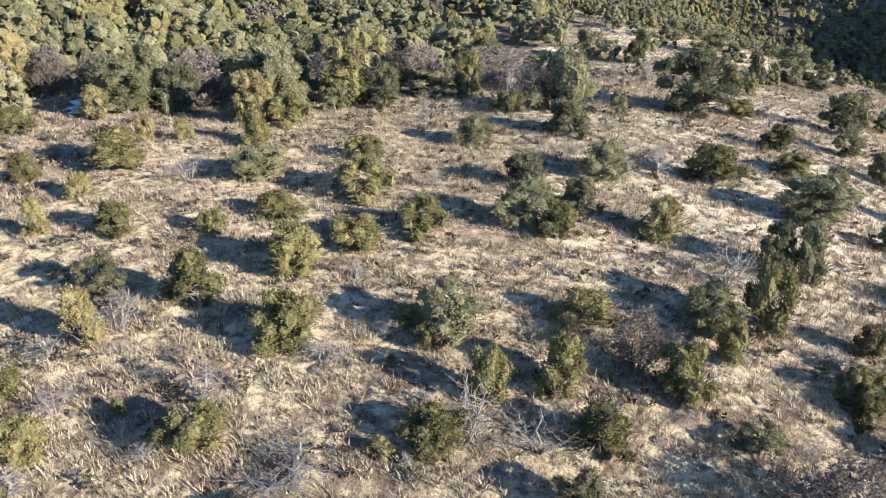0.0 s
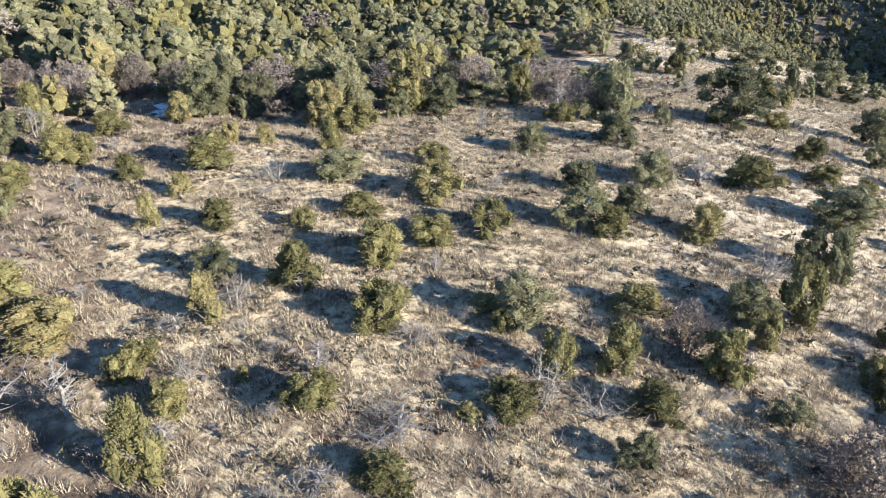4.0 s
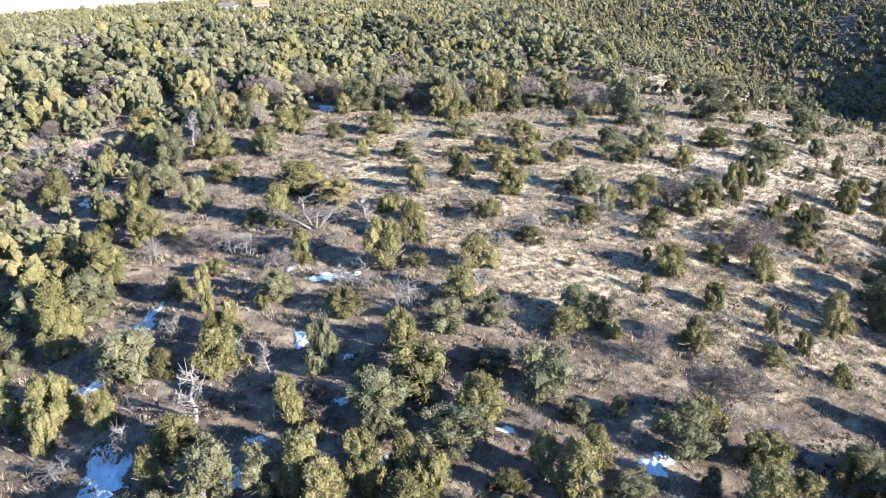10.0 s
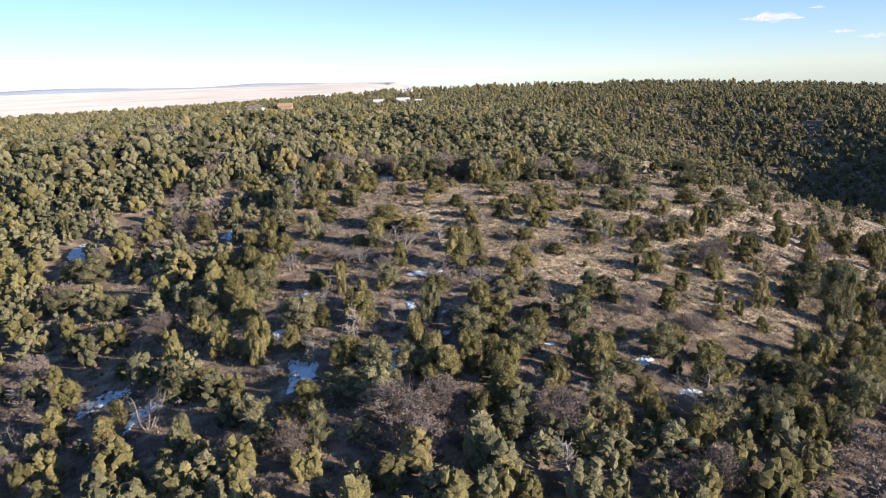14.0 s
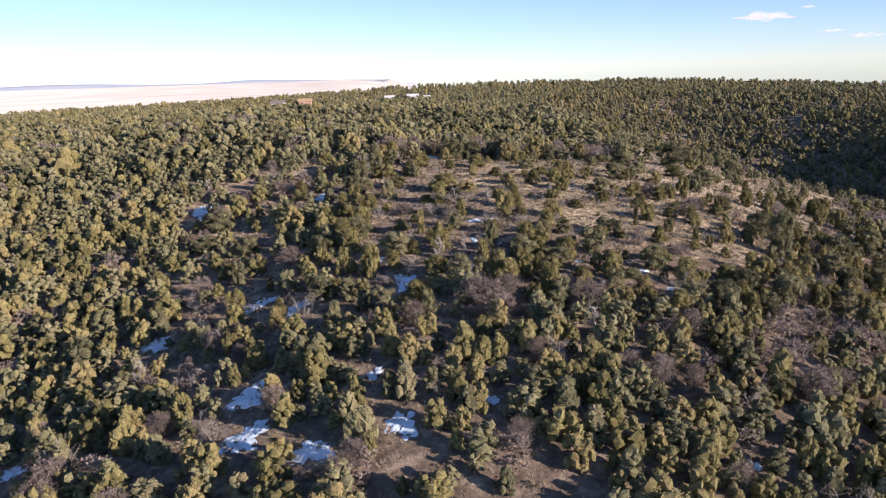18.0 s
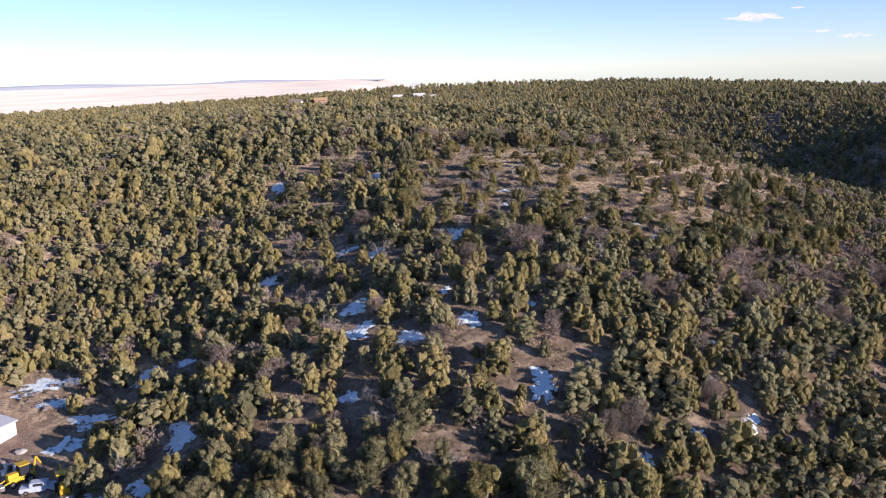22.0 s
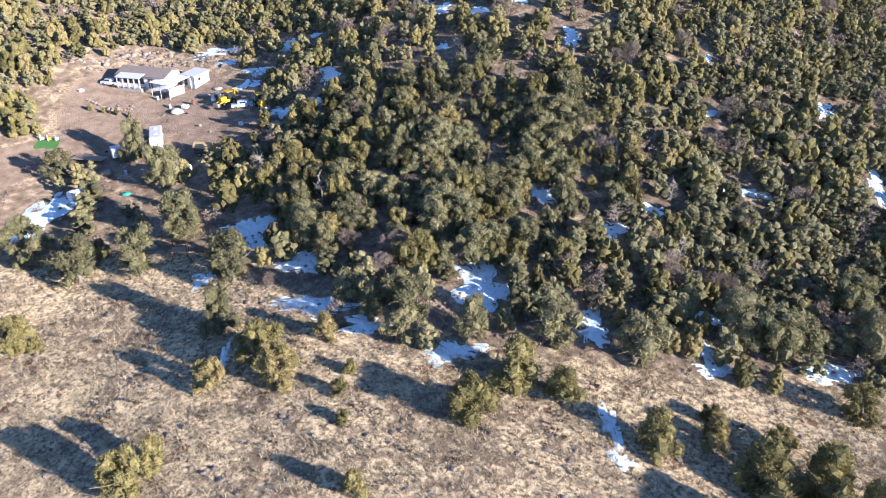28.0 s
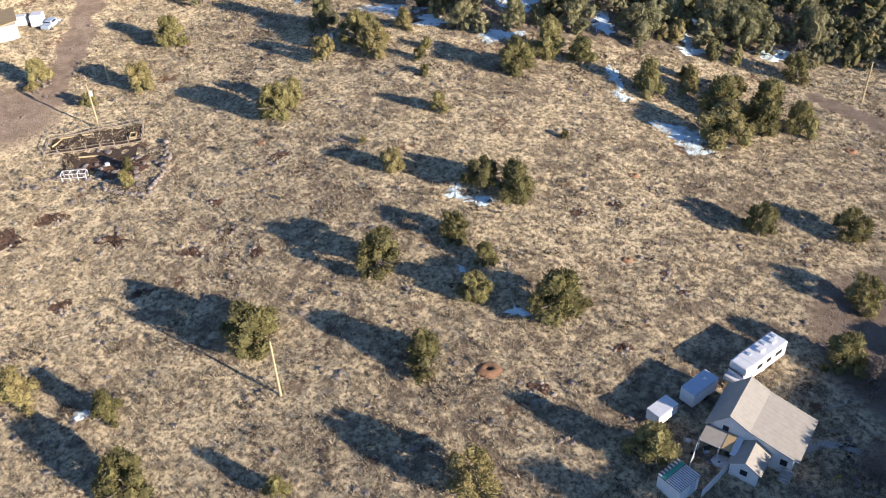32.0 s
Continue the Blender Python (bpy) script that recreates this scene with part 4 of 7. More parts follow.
def tiled(protos, X, Y, hs, widths, tints):
    """Many plants as one mesh."""
    V, F, T, n = [], [], [], 0
    turn = rng.uniform(0, 6.283, len(X))
    pick = rng.integers(0, len(protos), len(X))
    Z = ground_z(X, Y)
    for k, (pv, pf) in enumerate(protos):
        sel = np.where(pick == k)[0]
        if not len(sel):
            continue
        c, s = np.cos(turn[sel])[:, None], np.sin(turn[sel])[:, None]
        w, h = (widths[sel])[:, None], hs[sel][:, None]
        x = (pv[:, 0] * c - pv[:, 1] * s) * w + X[sel][:, None]
        y = (pv[:, 0] * s + pv[:, 1] * c) * w + Y[sel][:, None]
        z = pv[:, 2] * h + Z[sel][:, None] - 0.03 * h
        V.append(np.stack([x, y, z], -1).reshape(-1, 3))
        F.append((pf[None] + (np.arange(len(sel)) * len(pv))[:, None, None]).reshape(-1, 3) + n)
        T.append(np.repeat(tints[sel], len(pv)))
        n += len(sel) * len(pv)
    return np.concatenate(V), np.concatenate(F), np.concatenate(T)


def stuff(name, data, mat, label, category):
    V, F, T = data
    me = mesh_from_arrays(name, V, F, False)
    paint(me, "tint", np.stack([T, T, T, np.ones_like(T)], -1))
    me.materials.append(mat)
    return tagged(new(name, me), label, category, kind="stuff")


MID = {"juniper": [clump_arrays(k, 21, 300, 0.042) for k in ("juniper", "cone", "juniper", "cone", "juniper")], "pinyon": [clump_arrays(k, 21, 300, 0.042) for k in ("pinyon", "pinyon", "juniper", "pinyon", "cone")]}
LOW = {"juniper": [clump_arrays(k, 13, 120, 0.058) for k in ("juniper", "cone", "juniper", "cone")], "pinyon": [clump_arrays(k, 13, 120, 0.058) for k in ("pinyon", "pinyon", "juniper", "pinyon")]}
FAR = {"juniper": [clump_arrays(k, 6, 34, 0.1) for k in ("juniper", "cone", "juniper", "cone")], "pinyon": [clump_arrays(k, 6, 34, 0.1) for k in ("pinyon", "juniper", "pinyon", "cone")]}

X, Y = scatter(-210, 120, -152, 250, 2.85, wood_density)
ok = (in_fan(X, Y, 15) | (Y < 0)) & free_of(X, Y, TREES_DONE + CLEAR + DRIFTS) & (yardness(X, Y) < 0.25) & (roadness(X, Y) < 0.3)
X, Y = X[ok], Y[ok]
tops = smooth(62, 84, Y) * smooth(30, 12, X)
size_here = (1.2 + 0.62 * tops) * (4.1 - 1.3 * openness(X, Y)) + 1.2 * smooth(-20, -100, Y)
hs = 0.86 * size_here * (0.42 + 0.9 * rng.beta(2.2, 2.0, len(X))) * (1 + 0.16 * lumps(X, Y, 9.0, 7.0)) * (1 - 0.1 * smooth(10, 24, X) * smooth(62, 80, Y))
pine = rng.uniform(0, 1, len(X)) < 0.5 + 0.3 * smooth(20, 90, Y) + 0.2 * smooth(-60, -110, Y)
spare = rng.uniform(0, 1, len(X))
close = (np.abs(X + 25 + 0.18 * (-Y)) < 75) & (Y < 110)
dead = spare < 0.035
shrubby = (spare > 0.035) & (spare < 0.12)
chosen = np.zeros(len(X), bool)
live = ~dead & ~shrubby & close
for kind, mask, most, cx, cy in (("snag", dead & close, 34, 0, 34), ("shrub", shrubby & close, 75, 0, 34), ("juniper", ~pine & live, 85, 0, 34), ("pinyon", pine & live, 85, 0, 34), ("snag", dead & close, 40, -50, -85), ("shrub", shrubby & close, 60, -50, -85), ("juniper", ~pine & live, 90, -50, -95), ("pinyon", pine & live, 150, -50, -95)):
    take = np.where(mask & ~chosen)[0]
    take = take[np.argsort(np.hypot(X[take] - cx, Y[take] - cy))][:most]
    for i in take:
        chosen[i] = True
        lab = {"snag": "bleached grey dead tree among the woods", "shrub": "leafless greyish shrub among the woods", "juniper": "olive-green juniper in the dense woods", "pinyon": "grey-green pinyon pine in the dense woods"}[kind]
        grp = {"snag": "dead trees", "shrub": "bare shrubs", "juniper": "junipers", "pinyon": "pinyon pines"}[kind]
        plant(kind, float(X[i]), float(Y[i]), float(hs[i]) * (0.8 if kind in ("snag", "shrub") else 1.0), lab, {"snag": "dead tree", "shrub": "shrub"}.get(kind, "tree"), grp)
thicket = ~chosen & (lumps(X, Y, 13.0, 9.0) + 0.45 * lumps(X, Y, 5.0, 3.0) > 0.72 - 0.55 * smooth(6, 14, X) * smooth(-45, -15, Y) * smooth(75, 60, Y)) & (rng.uniform(0, 1, len(X)) < 0.75)
rest = ~chosen & ~thicket
tint = rng.uniform(0, 1, len(X))
OAKS = [crown_arrays("pinyon", 13, 22, 0.08, 0) for _ in range(4)]
stuff("oak_thicket", tiled(OAKS, X[thicket], Y[thicket], hs[thicket] * 0.72, hs[thicket] * rng.uniform(0.8, 1.1, thicket.sum()), tint[thicket]), oak_twig, "thickets of leafless pinkish-grey scrub oak among evergreens", "thicket")
brink = ((np.abs(X + 30 - 0.2 * Y) < 55) & (Y < 5)) | ((np.abs(X) < 62) & (Y >= 5) & (Y < 128))
for kind, mat in (("juniper", juniper_leaf), ("pinyon", pinyon_leaf)):
    for near, protos, tag in ((True, MID, ""), (False, LOW, "outer_")):
        m = rest & (pine == (kind == "pinyon")) & (brink == near)
        lab = "dense olive juniper woods covering the hill" if kind == "juniper" else "dense grey-green pinyon woods covering the hill"
        stuff(tag + kind + "_woods", tiled(protos[kind], X[m], Y[m], 0.9 * hs[m], hs[m] * rng.uniform(0.92, 1.3, m.sum()), tint[m]), mat, lab, "woods")

X, Y = scatter(-900, 800, -150, 1250, 3.9, lambda a, b: (1 - openness(a, b)) * (b - 0.25 * np.abs(a + 40) > -165) * (0.92 - 0.2 * lumps(a, b, 40.0, 5.0)) * (1 - 0.6 * smooth(480, 700, b)) * (1 - 0.35 * smooth(300, 450, b)))
ok = (in_fan(X, Y, 20) | ((np.abs(X + 40) < 330) & (Y < 120))) & ((Y > 250) | (X > 120) | (X < -210)) & (smooth(650, 900, Y - 1.44 * np.minimum(X + 150, 0)) < rng.uniform(0.02, 0.5, len(X)))
ok &= free_of(X, Y, [(-65, 497, 10), (-82, 502, 7), (-42, 494, 11), (-54, 497, 7), (-79, 726, 11), (-128, 422, 7), (-145, 420, 7)])
X, Y = X[ok], Y[ok]
hs = 3.1 + 3.2 * rng.beta(2.0, 2.4, len(X))
pine = rng.uniform(0, 1, len(X)) < 0.65
tint = rng.uniform(0, 1, len(X))
for kind, m, mat in (("juniper", ~pine, juniper_leaf), ("pinyon", pine, pinyon_leaf)):
    stuff("far_" + kind + "_woods", tiled(FAR[kind], X[m], Y[m], hs[m], hs[m] * rng.uniform(0.9, 1.25, m.sum()), tint[m]), mat, "dark evergreen woods over the far ridge and valley", "woods")
print("trees", len(TREES_DONE), "far", len(X), "mid", int(rest.sum()))


# ---- building kit ----
def paintwork(name, colour, rough=0.55, metal=0.0, scale=1.5, spread=0.12):
    d = tuple(c * (1 - spread) for c in colour)
    l = tuple(min(0.9, c * (1 + spread)) for c in colour)
    return simple(name, (d, l), scale, rough, 0.08, metal, 0.01)


white_paint = paintwork("white_paint", (0.74, 0.75, 0.76), 0.45)
white_metal = paintwork("white_metal_roof", (0.68, 0.7, 0.72), 0.4)
grey_roof = paintwork("light_grey_roof", (0.37, 0.345, 0.305), 0.75)
brown_roof = paintwork("brown_shingle_roof", (0.27, 0.23, 0.2), 0.9, scale=3, spread=0.25)
tan_roof = paintwork("tan_roof", (0.5, 0.36, 0.2), 0.8)
blue_white = paintwork("pale_blue_panel", (0.42, 0.5, 0.6), 0.5)
dark_glass = paintwork("dark_glass", (0.03, 0.035, 0.045), 0.12)
dark_trim = paintwork("dark_trim", (0.07, 0.065, 0.06), 0.6)
red_trim = paintwork("red_brown_trim", (0.22, 0.08, 0.06), 0.6)
rubber = paintwork("rubber", (0.025, 0.025, 0.025), 0.85)
yellow_paint = paintwork("yellow_machine_paint", (0.62, 0.4, 0.04), 0.5)
steel = paintwork("steel", (0.4, 0.4, 0.4), 0.4, 0.8)
pole_wood = paintwork("pale_pole_wood", (0.5, 0.4, 0.24), 0.85, scale=4)
board_wood = paintwork("weathered_board", (0.33, 0.27, 0.21), 0.9, scale=3, spread=0.3)
turf = paintwork("green_turf", (0.07, 0.2, 0.06), 0.9, scale=6)
teal = paintwork("teal_plastic", (0.05, 0.35, 0.28), 0.5)
concrete = paintwork("concrete", (0.42, 0.4, 0.37), 0.9, scale=2, spread=0.2)
dark_soil = paintwork("dark_garden_soil", (0.1, 0.07, 0.05), 0.95, scale=3, spread=0.35)
red_earth = paintwork("red_earth", (0.3, 0.17, 0.1), 0.95, scale=2, spread=0.3)
hole_dark = paintwork("dark_burrow", (0.03, 0.022, 0.017), 1.0)


def part(name, bm, material, parent, label=""):
    me = bpy.data.meshes.new(name)
    bmesh.ops.recalc_face_normals(bm, faces=bm.faces)
    bm.to_mesh(me)
    bm.free()
    me.materials.append(material)
    ob = new(name, me)
    ob.parent = parent
    if label:
        ob["label"] = label
    return ob


def slab(size, at=(0, 0, 0), bevel=0.0, turn=(0, 0, 0), bm=None):
    """A bevelled block: size and centre, turned in degrees."""
    bm = bm or bmesh.new()
    got = bmesh.ops.create_cube(bm, size=1.0, matrix=pose(*at, *turn) @ Matrix.Diagonal((*size, 1)))
    if bevel:
        edges = list({e for v in got["verts"] for e in v.link_edges})
        bmesh.ops.bevel(bm, geom=edges, offset=bevel, segments=2, affect="EDGES", profile=0.6)
    return bm


def rod(a, b, r, r2=None, sides=8, bm=None):
    bm = bm or bmesh.new()
    a, b = Vector(a), Vector(b)
    m = Matrix.Translation((a + b) / 2) @ (b - a).to_track_quat("Z", "Y").to_matrix().to_4x4()
    bmesh.ops.create_cone(bm, cap_ends=True, segments=sides, radius1=r, radius2=r if r2 is None else r2, depth=(b - a).length, matrix=m)
    return bm


def plate(corners, thick):
    """A thick plate over four or more corners, its top face on them."""
    bm = bmesh.new()
    top = [bm.verts.new(c) for c in corners]
    low = [bm.verts.new(Vector(c) - Vector((0, 0, thick))) for c in corners]
    bm.faces.new(top)
    bm.faces.new(low[::-1])
    n = len(corners)
    for i in range(n):
        bm.faces.new((top[i], low[i], low[(i + 1) % n], top[(i + 1) % n]))
    return bm


def profile_wall(outline, depth):
    """A solid whose outline (y, z) is drawn out along x from 0 to depth."""
    bm = bmesh.new()
    a = [bm.verts.new((0, y, z)) for y, z in outline]
    b = [bm.verts.new((depth, y, z)) for y, z in outline]
    bm.faces.new(a)
    bm.faces.new(b[::-1])
    n = len(outline)
    for i in range(n):
        bm.faces.new((a[i], b[i], b[(i + 1) % n], a[(i + 1) % n]))
    return bm


def thing(name, x, y, turn, label, category, group="", lift=0.0):
    ob = tagged(new(name), label, category, group)
    ob.matrix_basis = pose(x, y, gz(x, y) + lift, 0, 0, turn)
    return ob


def window_part(parent, at, size, turn=0.0, glass=None, trim=None):
    w = part("window", slab((size[0], 0.06, size[1]), at, 0.015, (0, 0, turn)), trim or white_paint, parent)
    off = Matrix.Rotation(radians(turn), 3, "Z") @ Vector((0, -0.03, 0))
    part("pane", slab((size[0] - 0.14, 0.03, size[1] - 0.14), Vector(at) + off, 0.0, (0, 0, turn)), glass or dark_glass, w, "dark glass pane")
    return w


def wheel_part(parent, at, r=0.36, w=0.24):
    x, y, z = at
    tyre = part("wheel", rod((x, y - w / 2, z), (x, y + w / 2, z), r, sides=18), rubber, parent)
    part("rim", rod((x, y - w / 2 - 0.012, z), (x, y + w / 2 + 0.012, z), r * 0.55, sides=14), steel, tyre, "pale metal rim")


# ---- the lower house with its trailers ----
def lower_house():
    """Local x runs along the ridge, y across it towards the sunny side."""
    h = thing("house", -26.3, -226.0, 56.0, "white house with a light grey gabled metal roof", "house")
    g = -0.2
    # outline across: left eave, ridge, kink, right eave
    out = [(2.1, -1.2), (2.1, 2.55), (0.0, 4.85), (-2.3, 3.75), (-7.4, 2.35), (-7.4, -1.2)]
    part("wall", profile_wall([(y * 0.97, z - 0.14 if z > 0 else z) for y, z in out], 6.4), white_paint, h).location = (-3.1, 0, g)
    span = (-3.45, 3.6)

    def pitch(name, a, b, label):
        (y0, z0), (y1, z1) = a, b
        p = part(name, plate([(span[0], y0, z0 + g), (span[1], y0, z0 + g), (span[1], y1, z1 + g), (span[0], y1, z1 + g)], 0.13), grey_roof, h, label)
        n = int(abs(y1 - y0) / 0.0001 > 0) * 11
        for k in range(n):
            x = span[0] + 0.3 + k * (span[1] - span[0] - 0.6) / (n - 1)
            part("seam", rod((x, y0, z0 + g + 0.02), (x, y1, z1 + g + 0.02), 0.006, sides=4), grey_roof, p)
        return p

    pitch("roof_slope", (2.45, 2.3), (0.0, 4.9), "steep shaded roof slope")
    pitch("roof_slope", (0.0, 4.91), (-2.3, 3.82), "sunlit roof slope")
    pitch("roof_slope", (-2.3, 3.80), (-7.8, 2.3), "long low roof slope")
    part("ridge_cap", rod((span[0], 0, 4.93 + g), (span[1], 0, 4.93 + g), 0.07, sides=6), grey_roof, h)
    for y in (-4.6, -6.3):
        window_part(h, (-3.14, y, 1.2 + g), (0.9, 1.0), -90)
    window_part(h, (-3.12, 0.2, 2.6 + g), (0.8, 0.9), -90)
    part("door", slab((0.06, 0.9, 2.0), (-3.14, -3.2, 1.0 + g), 0.02), dark_trim, h, "dark entrance door")
    for k in range(2):
        part("vent", rod((0.5 + k, -1.2 - 2.4 * k, 3.4 + g - k), (0.5 + k, -1.2 - 2.4 * k, 4.25 + g - k * 0.9), 0.06), steel, h)
    # small gabled annex towards the front
    a = part("annex", profile_wall([(1.5, -1.2), (1.5, 1.75), (0, 2.65), (-1.5, 1.75), (-1.5, -1.2)], 3.6), white_paint, h, "small gabled annex")
    a.location = (-6.5, -3.2, g)
    for s in (1, -1):
        part("annex_roof", plate([(-0.3, 1.8 * s, 1.7), (3.9, 1.8 * s, 1.7), (3.9, 0, 2.78), (-0.3, 0, 2.78)], 0.1), grey_roof, a)
    window_part(a, (-0.03, 0.0, 1.0), (0.9, 0.9), -90)
    part("annex_door", slab((0.8, 0.06, 1.9), (1.0, -1.52, 0.6), 0.02), dark_trim, a)
    # patio covers beside the annex
    c = part("patio_cover", plate([(-5.6, 2.2, 1.75), (-3.2, 2.2, 2.1), (-3.2, -0.2, 2.1), (-5.6, -0.2, 1.75)], 0.08), grey_roof, h, "grey corrugated patio cover")
    part("patio_cover", plate([(-5.5, -0.25, 1.8), (-3.2, -0.25, 2.12), (-3.2, -1.2, 2.12), (-5.5, -1.2, 1.8)], 0.08), tan_roof, h, "tan patio cover panel")
    part("patio_cover", plate([(-5.7, -1.25, 1.7), (-3.2, -1.25, 2.1), (-3.2, -1.9, 2.1), (-5.7, -1.9, 1.7)], 0.08), white_metal, h, "white patio cover panel")
    for x, y in ((-5.5, 2.1), (-5.5, 0.0), (-5.5, -1.8)):
        part("post", slab((0.1, 0.1, 2.6), (x, y, 0.5), 0.01), white_paint, h)
    for k in range(5):
        part("step", slab((0.28, 1.2, 0.16), (-3.4 - 0.28 * k, -6.9, 0.4 - 0.16 * k), 0.02), concrete, h)


lower_house()


def motorhome(x, y, turn):
    """Faces local -x."""
    v = thing("motorhome", x, y, turn, "white motorhome parked beside the grey-roofed house", "motorhome")
    part("body", slab((6.6, 2.4, 2.25), (0.9, 0, 1.72), 0.16), white_paint, v)
    part("cab", slab((1.6, 2.2, 1.3), (-3.0, 0, 1.12), 0.2), white_paint, v)
    part("overcab", slab((1.5, 2.36, 1.05), (-2.9, 0, 2.3), 0.22), white_paint, v)
    part("windscreen", slab((0.06, 1.9, 0.75), (-3.72, 0, 1.62), 0.02, (0, -28, 0)), dark_glass, v)
    part("bonnet", slab((1.0, 2.0, 0.62), (-4.1, 0, 0.9), 0.14), white_paint, v)
    part("bumper", slab((0.2, 2.1, 0.22), (-4.65, 0, 0.52), 0.05), steel, v)
    for s in (-1, 1):
        part("headlight", slab((0.06, 0.34, 0.22), (-4.62, 0.75 * s, 0.95), 0.02), blue_white, v)
        part("stripe", slab((6.5, 0.02, 0.16), (0.9, 1.21 * s, 1.25), 0.0), blue_white, v, "pale blue stripe")
        for wx, ww in ((-1.0, 0.9), (0.7, 0.9), (2.6, 1.2)):
            window_part(v, (wx, 1.21 * s, 1.95), (ww, 0.6), 0 if s < 0 else 180, dark_glass, dark_trim)
        for wx in (-3.2, 2.1):
            wheel_part(v, (wx, 0.98 * s, 0.38))
    part("door", slab((0.7, 0.04, 1.8), (-0.1, -1.21, 1.45), 0.02), white_paint, v)
    part("air_conditioner", slab((0.9, 0.8, 0.28), (0.4, 0, 2.97), 0.08), white_paint, v)
    part("air_conditioner", slab((0.8, 0.7, 0.25), (2.7, 0, 2.95), 0.08), white_paint, v)
    for wx in (-1.2, 1.6, 3.6):
        part("roof_vent", slab((0.45, 0.45, 0.12), (wx, 0.4, 2.9), 0.03), blue_white, v)
    part("ladder", slab((0.05, 0.5, 2.1), (4.23, -0.6, 1.7), 0.01), steel, v)


motorhome(-21.9, -217.6, 38.0)


def box_trailer(x, y, turn, size, mat, roof, label, name="cargo_trailer"):
    L, W, H = size
    v = thing(name, x, y, turn, label, "trailer")
    part("body", slab((L, W, H), (0, 0, 0.5 + H / 2), 0.06), mat, v)
    part("roof", slab((L + 0.04, W + 0.04, 0.08), (0, 0, 0.53 + H), 0.03), roof, v)
    part("roof_vent", slab((0.4, 0.4, 0.12), (0.2 * L, 0, 0.62 + H), 0.03), white_paint, v)
    part("rear_door", slab((0.04, W - 0.2, H - 0.2), (L / 2 + 0.02, 0, 0.5 + H / 2), 0.02), white_paint, v)
    part("tongue", rod((-L / 2, 0, 0.45), (-L / 2 - 1.0, 0, 0.45), 0.05), steel, v)
    for s in (-1, 1):
        part("edge_trim", slab((L, 0.04, 0.08), (0, s * (W / 2 + 0.02), 0.55 + H - 0.1), 0.01), steel, v)
        wheel_part(v, (0.1 * L, s * (W / 2 - 0.05), 0.34), 0.34, 0.22)
    for s in (-1, 1):
        part("jack", rod((-L / 2 - 0.6, 0.1 * s, 0), (-L / 2 - 0.6, 0.1 * s, 0.5), 0.03), steel, v)


box_trailer(-29.6, -222.0, 39.0, (4.3, 1.9, 1.9), white_paint, blue_white, "white cargo trailer with a pale blue-grey roof")
box_trailer(-34.4, -225.2, 39.0, (3.2, 1.8, 1.5), white_paint, white_metal, "small white box trailer near the cargo trailer")


def slatted_shed(x, y, turn):
    s = thing("garden_shed", x, y, turn, "white shed with a striped slatted roof", "shed")
    part("wall", slab((3.2, 2.9, 2.1), (0, 0, 0.85), 0.03), white_paint, s)
    r = part("roof", slab((3.3, 3.0, 0.1), (0, 0, 1.96), 0.02), brown_roof, s)
    for k in range(12):
        x0 = -1.55 + k * 0.28
        part("slat", slab((0.15, 1.9, 0.06), (x0, -0.55, 2.06), 0.01), white_metal, r)
    part("panel", slab((3.2, 0.5, 0.05), (0, 0.75, 2.05), 0.01), teal, r, "teal roof strip")
    for k in range(7):
        part("slat", slab((0.2, 0.45, 0.05), (-1.5 + k * 0.5, 1.25, 2.06), 0.01), white_metal, r)
    part("door", slab((0.9, 0.05, 1.8), (0.6, -1.46, 0.85), 0.02), blue_white, s)


slatted_shed(-34.3, -234.0, 39.0)


def panel_fence(points, height, mat, label, name="fence", gap=2.0):
    f = tagged(new(name), label, "fence")
    x0, y0 = points[0]
    f.matrix_basis = pose(x0, y0, gz(x0, y0))
    base = Vector((x0, y0, gz(x0, y0)))
    for (ax, ay), (bx, by) in zip(points, points[1:]):
        n = max(1, round(math.hypot(bx - ax, by - ay) / gap))
        for k in range(n):
            p = [Vector((ax + (bx - ax) * t, ay + (by - ay) * t, 0)) for t in (k / n, (k + 1) / n)]
            for q in p:
                q.z = gz(q.x, q.y)
            a, b = p[0] - base, p[1] - base
            part("post", rod(a - Vector((0, 0, 0.2)), a + Vector((0, 0, height + 0.1)), 0.06, sides=6), mat, f)
            up = Vector((0, 0, height))
            bm = bmesh.new()
            side = (b - a).cross(Vector((0, 0, 1))).normalized() * 0.025
            vs = [bm.verts.new(c + o) for o in (side, -side) for c in (a, b, b + up, a + up)]
            for q in ((0, 1, 2, 3), (7, 6, 5, 4), (0, 4, 5, 1), (1, 5, 6, 2), (2, 6, 7, 3), (3, 7, 4, 0)):
                bm.faces.new([vs[i] for i in q])
            part("panel", bm, mat, f)
    return f


panel_fence([(-25.6, -228.9), (-27.6, -231.0), (-29.5, -232.9), (-32.0, -235.2)], 1.3, white_paint, "white vinyl fence round the patio")
panel_fence([(-30.9, -228.6), (-31.9, -230.6), (-32.6, -231.9)], 1.2, white_paint, "white vinyl fence behind the patio")


